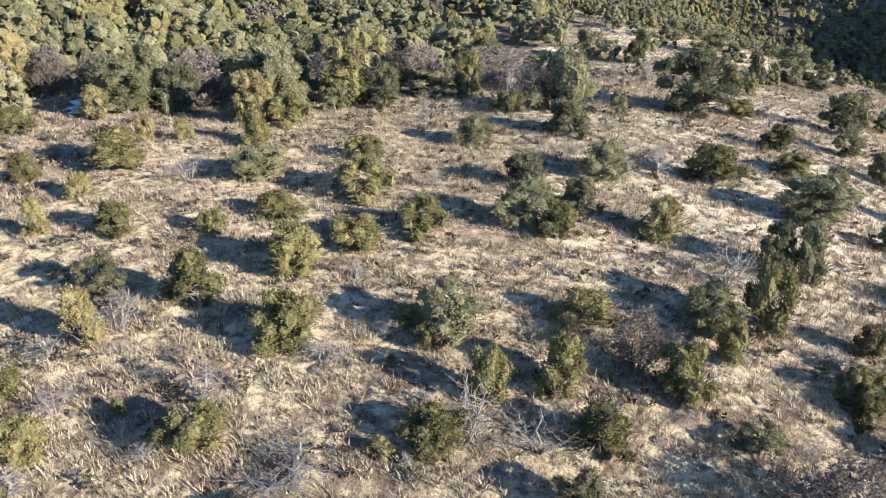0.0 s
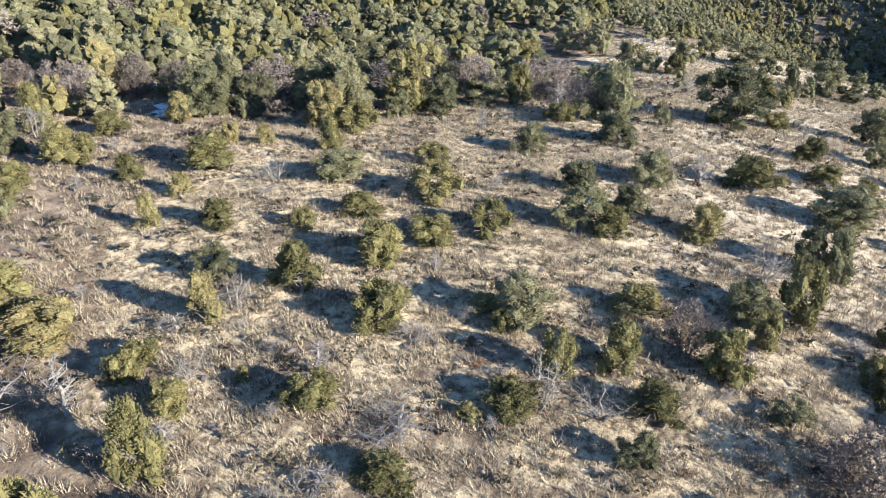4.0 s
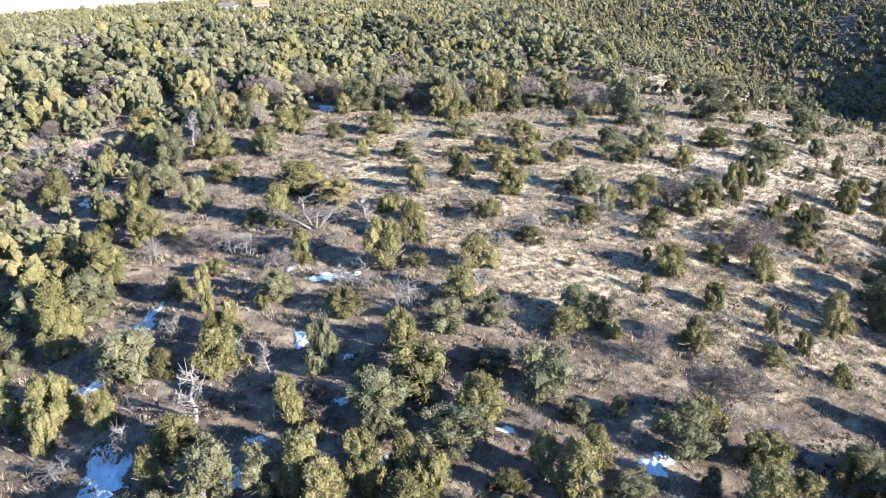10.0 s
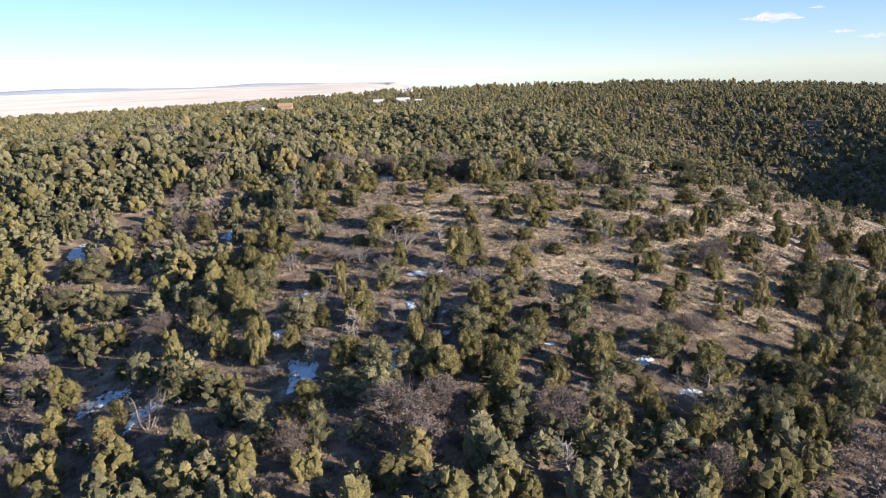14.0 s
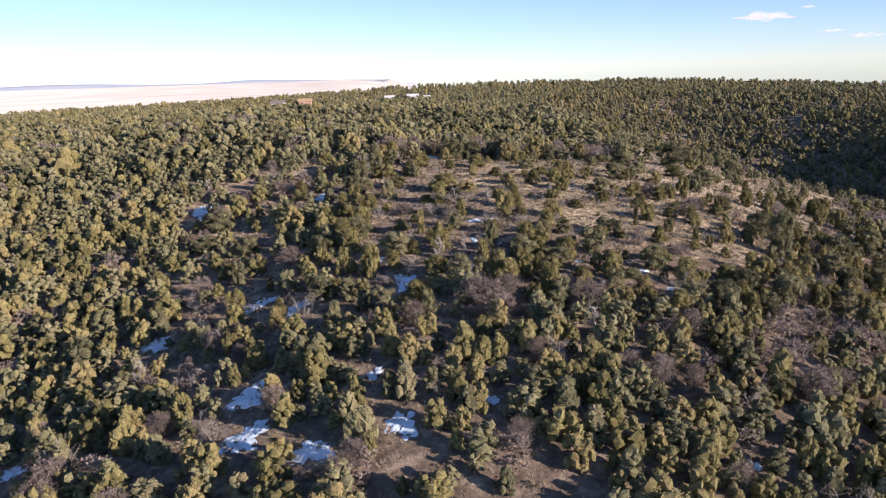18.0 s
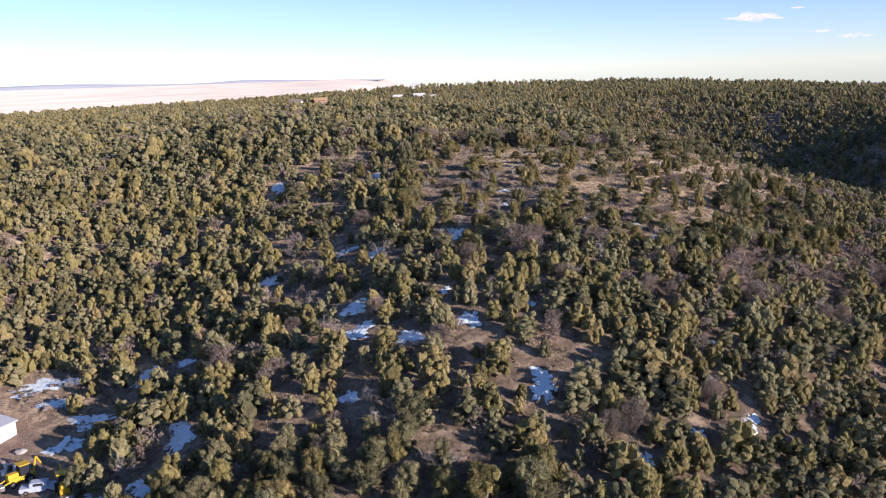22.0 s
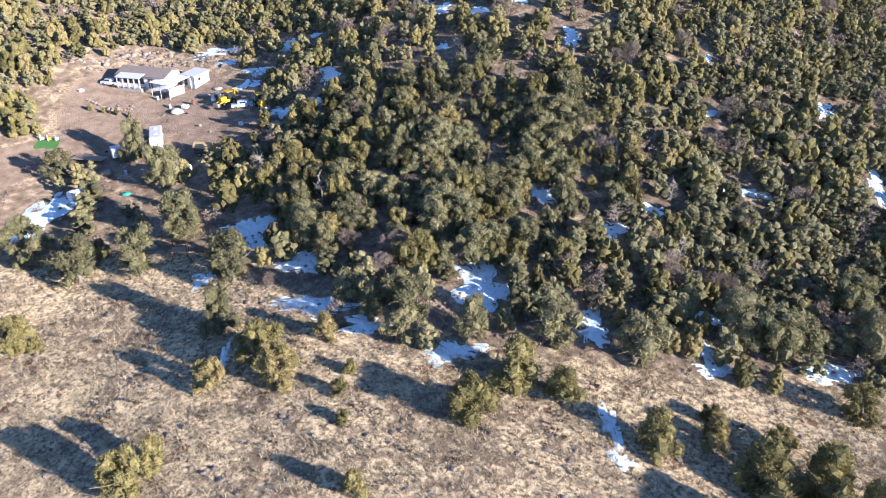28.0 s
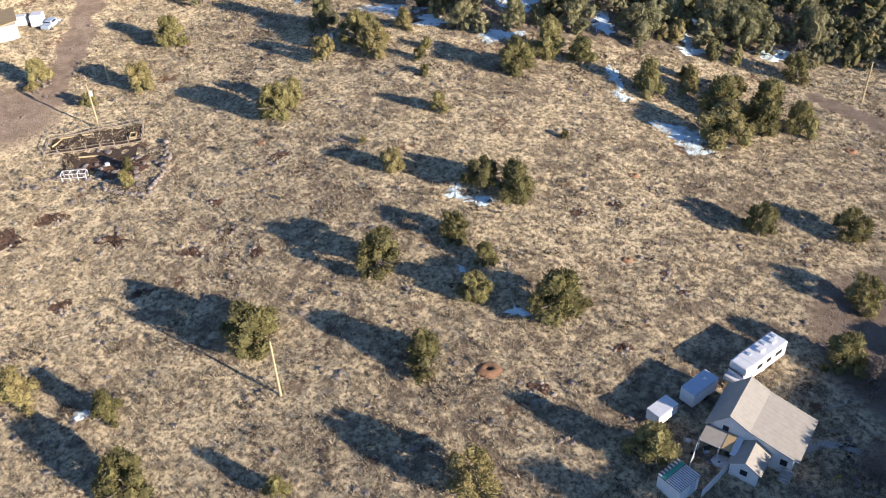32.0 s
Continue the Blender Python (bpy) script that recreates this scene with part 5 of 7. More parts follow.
def wire_fence(points, height, label, gap=2.6):
    f = tagged(new("wire_fence"), label, "fence")
    x0, y0 = points[0]
    base = Vector((x0, y0, gz(x0, y0)))
    f.matrix_basis = Matrix.Translation(base)
    for (ax, ay), (bx, by) in zip(points, points[1:]):
        n = max(1, round(math.hypot(bx - ax, by - ay) / gap))
        for k in range(n + 1):
            t = k / n
            x, y = ax + (bx - ax) * t, ay + (by - ay) * t
            p = Vector((x, y, gz(x, y))) - base
            part("post", rod(p - Vector((0, 0, 0.3)), p + Vector((0, 0, height)), 0.055, sides=6), board_wood, f)
            if k:
                for hgt in (0.35, 0.7, 1.0):
                    part("wire", rod(last + Vector((0, 0, hgt * height)), p + Vector((0, 0, hgt * height)), 0.018, sides=4), steel, f)
            last = p


wire_fence([(-15.7, -224.0), (-12.5, -222.8), (-9.5, -221.7), (-4.0, -218.5)], 1.1, "thin pale wire fence by the grey-roofed house")
wire_fence([(1.0, -152.0), (4.0, -159.0), (8.0, -169.5), (14.0, -183.0)], 1.2, "old post and wire fence along the dirt track", 3.5)


def strip(name, points, width, mat, label, lift=0.05, kind="structure", category="path"):
    """A narrow strip that follows the ground."""
    bm = bmesh.new()
    rows = []
    fine = []
    for (ax, ay), (bx, by) in zip(points, points[1:]):
        n = max(2, int(math.hypot(bx - ax, by - ay) / 0.6))
        fine += [(ax + (bx - ax) * k / n, ay + (by - ay) * k / n) for k in range(n)]
    fine.append(points[-1])
    for i, (x, y) in enumerate(fine):
        dx, dy = fine[min(i + 1, len(fine) - 1)][0] - fine[max(i - 1, 0)][0], fine[min(i + 1, len(fine) - 1)][1] - fine[max(i - 1, 0)][1]
        d = math.hypot(dx, dy) or 1
        w = width / 2 * (1 + 0.12 * math.sin(i * 1.7))
        rows.append([bm.verts.new((x + s * -dy / d * w, y + s * dx / d * w, gz(x + s * -dy / d * w, y + s * dx / d * w) + (lift if abs(s) < 1.05 else -0.1))) for s in (-1.1, -1, 0, 1, 1.1)])
    for a, b in zip(rows, rows[1:]):
        for k in range(4):
            bm.faces.new((a[k], a[k + 1], b[k + 1], b[k]))
    me = bpy.data.meshes.new(name)
    bmesh.ops.recalc_face_normals(bm, faces=bm.faces)
    bm.to_mesh(me)
    bm.free()
    me.materials.append(mat)
    return tagged(new(name, me), label, category, kind=kind)


strip("pavement", [(-19.6, -229.2), (-17.0, -228.3), (-14.5, -228.6), (-12.0, -230.2), (-10.0, -232.5)], 0.9, concrete, "pale curved concrete garden path by the house")


def bench(x, y, turn):
    b = thing("bench", x, y, turn, "weathered wooden bench beside the garden path", "bench")
    for k in range(3):
        part("seat_board", slab((1.6, 0.13, 0.04), (0, -0.15 + 0.15 * k, 0.45), 0.005), board_wood, b)
    for s in (-0.65, 0.65):
        part("leg", slab((0.08, 0.4, 0.45), (s, 0, 0.2), 0.01), board_wood, b)
    part("backrest", slab((1.6, 0.05, 0.35), (0, 0.24, 0.75), 0.01), board_wood, b)


bench(-15.3, -226.8, -10)


def arch(x, y, turn):
    a = thing("garden_arch", x, y, turn, "small yellow metal frame standing in the garden", "frame")
    for s in (-0.4, 0.4):
        part("upright", rod((s, 0, 0), (s, 0, 1.3), 0.05), yellow_paint, a)
    part("crossbar", rod((-0.4, 0, 1.3), (0.4, 0, 1.3), 0.05), yellow_paint, a)


arch(-17.3, -233.3, 20)


def plastic_heap(x, y, r, label, mat, name):
    o = tagged(new(name), label, name.replace("_", " "))
    o.matrix_basis = pose(x, y, gz(x, y))
    bm = bmesh.new()
    bmesh.ops.create_icosphere(bm, subdivisions=3, radius=1.0)
    for v in bm.verts:
        n = noise.noise(v.co * 1.7 + Vector((x, y, 0)))
        v.co = Vector((v.co.x * r * (1 + 0.3 * n), v.co.y * r * 0.8 * (1 + 0.3 * n), max(-0.1, v.co.z * 0.45 * r * (1 + 0.4 * n))))
    for f in bm.faces:
        f.smooth = True
    part("sheet", bm, mat, o)


plastic_heap(-28.9, -230.9, 1.0, "white sheet heaped over goods on the patio", white_paint, "covered_heap")
plastic_heap(-31.9, -228.1, 0.4, "white propane tank standing by the patio", white_paint, "propane_tank")
for k, (dx, dy) in enumerate(((-30.3, -229.7), (-29.5, -229.0), (-28.2, -229.5), (-31.2, -230.6))):
    c = thing("storage_bin", dx, dy, 20 * k, "dark storage bin on the cluttered patio", "bin", "patio bins")
    part("tub", slab((0.6, 0.5, 0.55), (0, 0, 0.27), 0.04), dark_trim if k % 2 else blue_white, c)
    part("lid", slab((0.66, 0.56, 0.07), (0, 0, 0.58), 0.02), dark_trim, c)


# ---- garden plot with its timber fence ----
def garden():
    P = [(-125.3, -169.0), (-109.3, -166.6), (-110.6, -161.0), (-126.0, -164.4)]
    f = tagged(new("garden_fence"), "low weathered timber fence round a garden plot", "fence")
    base = Vector((*P[0], gz(*P[0])))
    f.matrix_basis = Matrix.Translation(base)
    for (ax, ay), (bx, by) in zip(P, P[1:] + P[:1]):
        n = max(2, round(math.hypot(bx - ax, by - ay) / 2.2))
        last = None
        for k in range(n + 1):
            x, y = ax + (bx - ax) * k / n, ay + (by - ay) * k / n
            p = Vector((x, y, gz(x, y))) - base
            if k < n:
                part("post", rod(p - Vector((0, 0, 0.2)), p + Vector((0, 0, 1.3 + 0.25 * ((k * 7) % 3 == 0))), 0.07, 0.06, 7), board_wood, f)
            if last is not None:
                for hgt, r in ((0.25, 0.11), (0.8, 0.045)):
                    part("rail", rod(last + Vector((0, 0, hgt)), p + Vector((0, 0, hgt)), r, sides=6), board_wood, f)
            last = p
    plot = strip("garden_soil", [(-125, -166.7), (-118, -165.4), (-110.2, -163.9)], 4.4, dark_soil, "dark tilled soil inside the garden fence", 0.08, "structure", "soil")
    strip("garden_soil", [(-121.5, -171.8), (-115, -171.0), (-109.5, -170.2)], 5.6, dark_soil, "dark trodden soil beside the garden fence", 0.06, "structure", "soil")
    for x, y, L, t in ((-124.2, -165.6, 2.6, 70), (-123.0, -164.2, 2.4, 12), (-117.5, -169.9, 3.2, 8), (-119.5, -163.9, 1.8, 8)):
        b = thing("garden_border", x, y, t, "pale timber edging board in the garden", "board", "garden boards")
        part("board", slab((L, 0.18, 0.25), (0, 0, 0.2), 0.02), pole_wood, b)
    g = thing("cold_frame", -111.3, -165.0, 8, "pale timber cold frame inside the garden", "cold frame")
    for s in (-0.5, 0.5):
        part("side", slab((0.1, 1.7, 0.5), (s, 0, 0.3), 0.01), pole_wood, g)
        part("end", slab((1.1, 0.1, 0.5), (0, s * 1.7, 0.3), 0.01), pole_wood, g)
    part("soil_bed", slab((0.95, 1.6, 0.3), (0, 0, 0.2), 0.02), dark_soil, g)
    w = thing("greenhouse_frame", -118.0, -175.3, 6, "bare white tubular greenhouse frame", "frame")
    for k in range(4):
        x = -1.9 + 1.27 * k
        for s in (-0.6, 0.6):
            part("upright", rod((x, s, 0), (x, s, 1.3), 0.055), white_paint, w)
        part("hoop", rod((x, -0.6, 1.3), (x, 0.6, 1.3), 0.055), white_paint, w)
    for s in (-0.6, 0.6):
        for z in (0.6, 1.3):
            part("purlin", rod((-1.9, s, z), (1.91, s, z), 0.05), white_paint, w)
    c = thing("crate", -113.6, -172.4, 30, "small white crate lying on the garden soil", "crate")
    part("box", slab((0.7, 0.6, 0.5), (0, 0, 0.25), 0.04), white_paint, c)


garden()


def utility_pole(x, y, height, label, gear):
    p = thing("utility_pole", x, y, 20, label, "utility pole", "utility poles")
    part("pole", rod((0, 0, -0.4), (0, 0, height), 0.17, 0.11, 12), pole_wood, p)
    if gear:
        part("transformer", rod((0.3, 0, height - 2.0), (0.3, 0, height - 1.1), 0.24, sides=14), white_paint, p)
        part("bracket", slab((0.4, 0.08, 0.08), (0.15, 0, height - 1.5), 0.01), steel, p)
    part("insulator", rod((0, 0, height), (0, 0, height + 0.18), 0.05, 0.03), steel, p)


utility_pole(-78.4, -220.2, 8.8, "pale wooden utility pole standing in the dry meadow", False)
utility_pole(-118.1, -161.9, 8.0, "pale wooden utility pole with a white transformer by the garden", True)
utility_pole(14.4, -153.6, 7.6, "pale wooden utility pole beside the dirt track", False)
utility_pole(-120.7, -147.2, 3.6, "short grey pole beside a juniper", False)


# ---- outbuilding above the garden ----
def outbuilding():
    o = thing("outbuilding", -146.5, -129.0, -62.0, "white outbuilding with a tan roof", "building")
    part("wall", slab((7.6, 4.4, 3.4), (0, 0, 0.7), 0.03), white_paint, o)
    part("roof", plate([(-4.1, -2.6, 2.5), (4.1, -2.6, 2.5), (4.1, 2.6, 3.3), (-4.1, 2.6, 3.3)], 0.16), tan_roof, o)
    window_part(o, (1.2, -2.21, 1.3), (1.0, 0.8))
    part("door", slab((0.9, 0.05, 2.0), (-1.4, -2.22, 0.9), 0.02), dark_trim, o)


outbuilding()


def tank_box(x, y, turn, size, mat, label, name, cat):
    b = thing(name, x, y, turn, label, cat)
    part("body", slab(size, (0, 0, size[2] / 2 + 0.1), 0.18), mat, b)
    part("lid", slab((size[0] * 0.9, size[1] * 0.9, 0.1), (0, 0, size[2] + 0.13), 0.04), white_paint, b)
    for s in (-1, 1):
        part("skid", slab((size[0], 0.12, 0.14), (0, s * size[1] * 0.35, 0.06), 0.02), dark_trim, b)


tank_box(-144.0, -126.5, 10, (2.2, 1.8, 1.8), white_paint, "white water tank beside the outbuilding", "water_tank", "tank")
tank_box(-140.8, -126.3, 10, (2.4, 2.6, 2.3), white_paint, "white storage box beside the outbuilding", "storage_box", "box")


def car(x, y, turn, mat, label, pickup=False):
    v = thing("pickup_truck" if pickup else "car", x, y, turn, label, "truck" if pickup else "car")
    part("body", slab((4.6, 1.8, 0.65), (0, 0, 0.68), 0.14), mat, v)
    part("cabin", slab((1.7 if pickup else 2.4, 1.6, 0.62), (-0.3 if pickup else 0.2, 0, 1.28), 0.2), mat, v)
    part("windscreen", slab((0.05, 1.4, 0.5), (-1.2 if pickup else -1.02, 0, 1.28), 0.02, (0, -30, 0)), dark_glass, v)
    for s in (-1, 1):
        part("side_window", slab((1.3, 0.03, 0.36), (-0.3 if pickup else 0.2, 0.8 * s, 1.34), 0.01), dark_glass, v)
        part("headlight", slab((0.05, 0.34, 0.16), (-2.29, 0.6 * s, 0.78), 0.02), blue_white, v)
        for wx in (-1.4, 1.4):
            wheel_part(v, (wx, 0.8 * s, 0.34), 0.34, 0.22)
    if pickup:
        part("bed_floor", slab((1.7, 1.4, 0.05), (1.4, 0, 1.01), 0.01), dark_trim, v)


car(-138.2, -126.8, 80, blue_white, "pale blue car parked by the outbuilding")


# ---- the upper house and its cluttered yard ----
def upper_house():
    h = thing("house", -118.4, -45.9, -19.0, "long low house with a brown shingle roof and white porch", "house")
    g = -0.4
    part("wall", slab((12.6, 5.6, 5.4), (0, 0, 0.4 + g), 0.02), white_paint, h)
    for s, lab in ((1, "rear roof slope"), (-1, "front roof slope")):
        part("roof_slope", plate([(-6.8, s * 3.4, 2.9 + g), (6.8, s * 3.4, 2.9 + g), (6.8, 0, 4.2 + g), (-6.8, 0, 4.2 + g)], 0.16), brown_roof, h, lab)
    for s in (-1, 1):
        gb = bmesh.new()
        vs = [gb.verts.new((s * 6.28, y, z + g)) for y, z in ((-2.8, 2.9), (2.8, 2.9), (0, 4.08))]
        gb.faces.new(vs)
        gb.verts.ensure_lookup_table()
        bmesh.ops.solidify(gb, geom=gb.faces[:], thickness=0.1)
        part("gable", gb, white_paint, h)
    for x in (-2.5, 1.0, 3.6):
        part("vent", rod((x, 0.8, 3.6 + g), (x, 0.8, 4.5 + g), 0.09), dark_trim, h)
    p = part("porch", slab((6.2, 1.9, 0.8), (-2.2, -3.7, -0.1 + g), 0.02), concrete, h)
    part("porch_roof", plate([(-5.5, -5.1, 2.45), (1.1, -5.1, 2.45), (1.1, -2.7, 2.95), (-5.5, -2.7, 2.95)], 0.1), white_metal, p, "white metal porch roof")
    for k in range(5):
        part("porch_post", slab((0.14, 0.14, 2.4), (-5.2 + 1.5 * k, -4.8, 1.2), 0.01), white_paint, p)
    part("porch_rail", slab((6.2, 0.08, 0.8), (-2.2, -4.75, 0.6), 0.01), white_paint, p)
    for k in range(4):
        window_part(h, (-4.4 + 1.5 * k, -2.84, 1.6 + g), (1.0, 1.3), 0, dark_glass, red_trim)
    part("door", slab((1.0, 0.08, 2.1), (2.3, -2.84, 1.2 + g), 0.02), red_trim, h)
    window_part(h, (4.6, -2.84, 1.6 + g), (1.2, 1.1))


upper_house()


def carport(x, y, turn):
    c = thing("carport", x, y, turn, "white metal-roofed carport joined to a white shed", "carport")
    part("roof", plate([(-3.1, -4.3, 2.5), (3.1, -4.3, 2.5), (3.1, 2.6, 3.0), (-3.1, 2.6, 3.0)], 0.12), white_metal, c)
    for px, py in ((-2.9, -4.0), (0, -4.0), (2.9, -4.0), (-2.9, 2.3), (2.9, 2.3)):
        part("post", slab((0.14, 0.14, 3.6), (px, py, 1.0), 0.01), white_paint, c)
    part("half_wall", slab((0.1, 4.2, 1.9), (2.95, -1.9, 0.7), 0.01), white_paint, c)
    for k in range(9):
        part("seam", rod((-2.8 + 0.7 * k, -4.3, 2.52), (-2.8 + 0.7 * k, 2.6, 3.02), 0.025, sides=4), white_metal, c)


carport(-111.8, -49.6, -32.0)


def white_shed(x, y, turn):
    s = thing("shed", x, y, turn, "white shed with a shallow white metal roof", "shed")
    part("wall", slab((4.0, 4.4, 4.6), (0, 0, 0.1), 0.02), white_paint, s)
    part("roof", plate([(-2.3, -2.5, 2.45), (2.3, -2.5, 2.45), (2.3, 2.5, 2.8), (-2.3, 2.5, 2.8)], 0.14), white_metal, s)
    window_part(s, (2.02, -0.8, 1.5), (0.9, 0.8), 90)
    part("door", slab((1.0, 0.06, 2.0), (-0.9, -2.22, 1.0), 0.02), dark_trim, s)


white_shed(-107.5, -46.8, -32.0)


def travel_trailer(x, y, turn):
    v = thing("travel_trailer", x, y, turn, "long white travel trailer parked on bare dirt", "trailer")
    part("body", slab((8.0, 2.5, 2.3), (0, 0, 1.75), 0.22), white_paint, v)
    part("roof", slab((7.7, 2.3, 0.12), (0, 0, 2.93), 0.05), white_metal, v)
    for s in (-1, 1):
        for wx in (-2.4, 0.2, 2.6):
            window_part(v, (wx, 1.26 * s, 1.95), (1.1, 0.65), 0 if s < 0 else 180, dark_glass, steel)
        for wx in (-0.5, 0.45):
            wheel_part(v, (wx, 1.1 * s, 0.36))
        part("stripe", slab((7.6, 0.02, 0.14), (0, 1.262 * s, 1.2), 0.0), blue_white, v)
    window_part(v, (-4.01, 0, 1.9), (1.4, 0.7), -90, dark_glass, steel)
    for wx in (-2.0, 1.8):
        part("roof_vent", slab((0.6, 0.6, 0.18), (wx, 0, 3.05), 0.05), white_paint, v)
    part("tongue", rod((4.0, 0, 0.5), (5.1, 0, 0.45), 0.06), steel, v)
    part("jack", rod((4.9, 0, 0), (4.9, 0, 0.6), 0.04), steel, v)


travel_trailer(-109.3, -73.2, -73.0)


def backhoe(x, y, turn):
    v = thing("backhoe_loader", x, y, turn, "yellow backhoe loader parked by the white shed", "backhoe")
    part("chassis", slab((3.6, 1.3, 0.7), (0, 0, 0.95), 0.1), yellow_paint, v)
    part("bonnet", slab((1.5, 1.0, 0.7), (-1.1, 0, 1.55), 0.12), yellow_paint, v)
    c = part("cab", slab((1.3, 1.4, 1.5), (0.45, 0, 2.0), 0.08), dark_glass, v, "dark glazed cab")
    part("cab_roof", slab((1.6, 1.6, 0.14), (0.45, 0, 2.82), 0.05), yellow_paint, c)
    for s in (-1, 1):
        wheel_part(v, (0.9, 0.85 * s, 0.65), 0.65, 0.45)
        wheel_part(v, (-1.4, 0.75 * s, 0.45), 0.45, 0.35)
        part("loader_arm", rod((-0.6, 0.6 * s, 1.3), (-2.6, 0.6 * s, 0.7), 0.1, sides=6), yellow_paint, v)
    part("bucket", slab((0.7, 2.0, 0.7), (-2.9, 0, 0.5), 0.12), steel, v)
    part("boom", rod((1.8, 0, 1.0), (2.4, 0, 3.2), 0.16, 0.13, 6), yellow_paint, v)
    part("dipper", rod((2.4, 0, 3.2), (3.3, 0, 1.4), 0.13, 0.1, 6), yellow_paint, v)
    part("digging_bucket", slab((0.6, 0.6, 0.6), (3.2, 0, 1.0), 0.1), steel, v)


backhoe(-97.6, -59.2, 50.0)
backhoe(-89.4, -63.6, 120.0)


def covered_tractor(x, y, turn):
    v = thing("tool_trailer", x, y, turn, "tan-roofed trailer with a yellow front end", "trailer")
    part("body", slab((3.6, 2.0, 1.5), (0, 0, 1.2), 0.08), dark_trim, v)
    r = bmesh.new()
    rod((-1.9, 0, 1.7), (1.9, 0, 1.7), 1.05, sides=18, bm=r)
    for q in r.verts:
        q.co.z = max(q.co.z, 1.75)
    part("roof", r, tan_roof, v, "rounded tan canvas roof")
    part("front_panel", slab((0.1, 2.0, 1.9), (1.98, 0, 1.3), 0.1), yellow_paint, v)
    for s in (-1, 1):
        wheel_part(v, (-0.6, 1.0 * s, 0.4), 0.4)
        wheel_part(v, (0.6, 1.0 * s, 0.4), 0.4)


covered_tractor(-97.9, -79.4, -12.0)


def tank_on_skids(x, y, turn, label):
    v = thing("horizontal_tank", x, y, turn, label, "tank")
    part("shell", rod((-1.7, 0, 1.1), (1.7, 0, 1.1), 0.95, sides=20), white_metal, v)
    part("end_cap", rod((1.7, 0, 1.1), (1.95, 0, 1.1), 0.93, 0.6, 20), white_paint, v)
    for s in (-1, 1):
        part("cradle", slab((0.2, 1.5, 0.6), (s, 0, 0.2), 0.03), steel, v)


tank_on_skids(-100.9, -85.0, -38.0, "white cylindrical tank lying on cradles")
tank_on_skids(-119.0, -92.0, 60.0, "dull white tank lying among scrap")
box_trailer(-116.3, -77.4, -60.0, (2.3, 1.9, 1.8), white_paint, white_metal, "small white box trailer among trees in the yard")
car(-127.0, -47.2, -20, white_paint, "white pickup truck parked beside the brown-roofed house", True)
car(-93.8, -62.0, 15, blue_white, "old pale car parked at the wood's edge", False)


def flatbed(x, y, turn, load):
    v = thing("flatbed_trailer", x, y, turn, "long flatbed trailer loaded with timber" if load else "empty dark flatbed trailer", "trailer")
    part("deck", slab((7.0, 2.2, 0.16), (0, 0, 0.75), 0.02), board_wood, v)
    for s in (-1, 1):
        part("beam", slab((7.0, 0.14, 0.2), (0, 0.8 * s, 0.58), 0.02), dark_trim, v)
        for wx in (0.8, 1.7):
            wheel_part(v, (wx, 1.15 * s, 0.36))
    part("drawbar", rod((-3.5, 0, 0.6), (-5.0, 0, 0.5), 0.07), steel, v)
    if load:
        for k in range(7):
            part("beam_load", rod((-3.0 + 0.1 * k, -0.8 + 0.27 * k, 0.95), (3.2 - 0.15 * k, -0.8 + 0.27 * k, 0.95), 0.12, sides=8), board_wood, v)


flatbed(-86.5, -72.5, -14.0, True)
flatbed(-121.5, -78.5, -14.0, False)


def log_pile(x, y, turn, n):
    for k in range(n):
        l = thing("log", x + 0.5 * math.sin(3.1 * k) , y + 0.45 * k * 0.6, turn + 9 * math.sin(2.3 * k), "cut grey-brown log lying in the yard", "log", "yard logs", 0.12)
        part("timber", rod((-1.6, 0, 0), (1.5, 0, 0.05), 0.16, 0.12, 9), board_wood, l)


log_pile(-123.0, -86.0, 25, 6)
log_pile(-112.5, -85.5, -20, 5)
log_pile(-127.8, -104.0, 50, 4)


def play_area(x, y):
    strip("turf", [(x - 2.3, y), (x + 2.3, y + 0.4)], 3.2, turf, "small patch of green artificial turf", 0.07, "structure", "turf")
    for k in range(3):
        t = thing("play_toy", x - 1.5 + 1.5 * k, y + 1.6, 30 * k, "small white and yellow garden toy by the turf", "toy", "garden toys")
        part("seat", slab((0.7, 0.5, 0.5), (0, 0, 0.45), 0.1), white_paint if k != 1 else yellow_paint, t)
        part("frame", slab((0.12, 0.5, 1.3), (-0.35, 0, 0.65), 0.04), white_paint, t)


play_area(-132.3, -72.6)


def play_tower(x, y, turn):
    p = thing("play_tower", x, y, turn, "brown timber deck frame among the pines", "play tower")
    for sx in (-1.2, 1.2):
        for sy in (-1.0, 1.0):
            part("post", slab((0.14, 0.14, 2.6), (sx, sy, 1.2), 0.01), red_trim, p)
    part("deck", slab((2.6, 2.2, 0.12), (0, 0, 1.3), 0.01), board_wood, p)
    for s in (-1, 1):
        part("rail", slab((2.6, 0.08, 0.12), (0, s, 2.3), 0.01), red_trim, p)


play_tower(-94.0, -113.2, 10)


def open_bin(x, y, turn):
    b = thing("feed_trough", x, y, turn, "small white open trough at the wood's edge", "trough")
    for s in (-1, 1):
        part("side", slab((1.7, 0.08, 0.5), (0, 0.8 * s, 0.4), 0.02), white_paint, b)
        part("end", slab((0.08, 1.6, 0.5), (0.85 * s, 0, 0.4), 0.02), white_paint, b)
    part("base", slab((1.7, 1.6, 0.08), (0, 0, 0.12), 0.01), dark_trim, b)


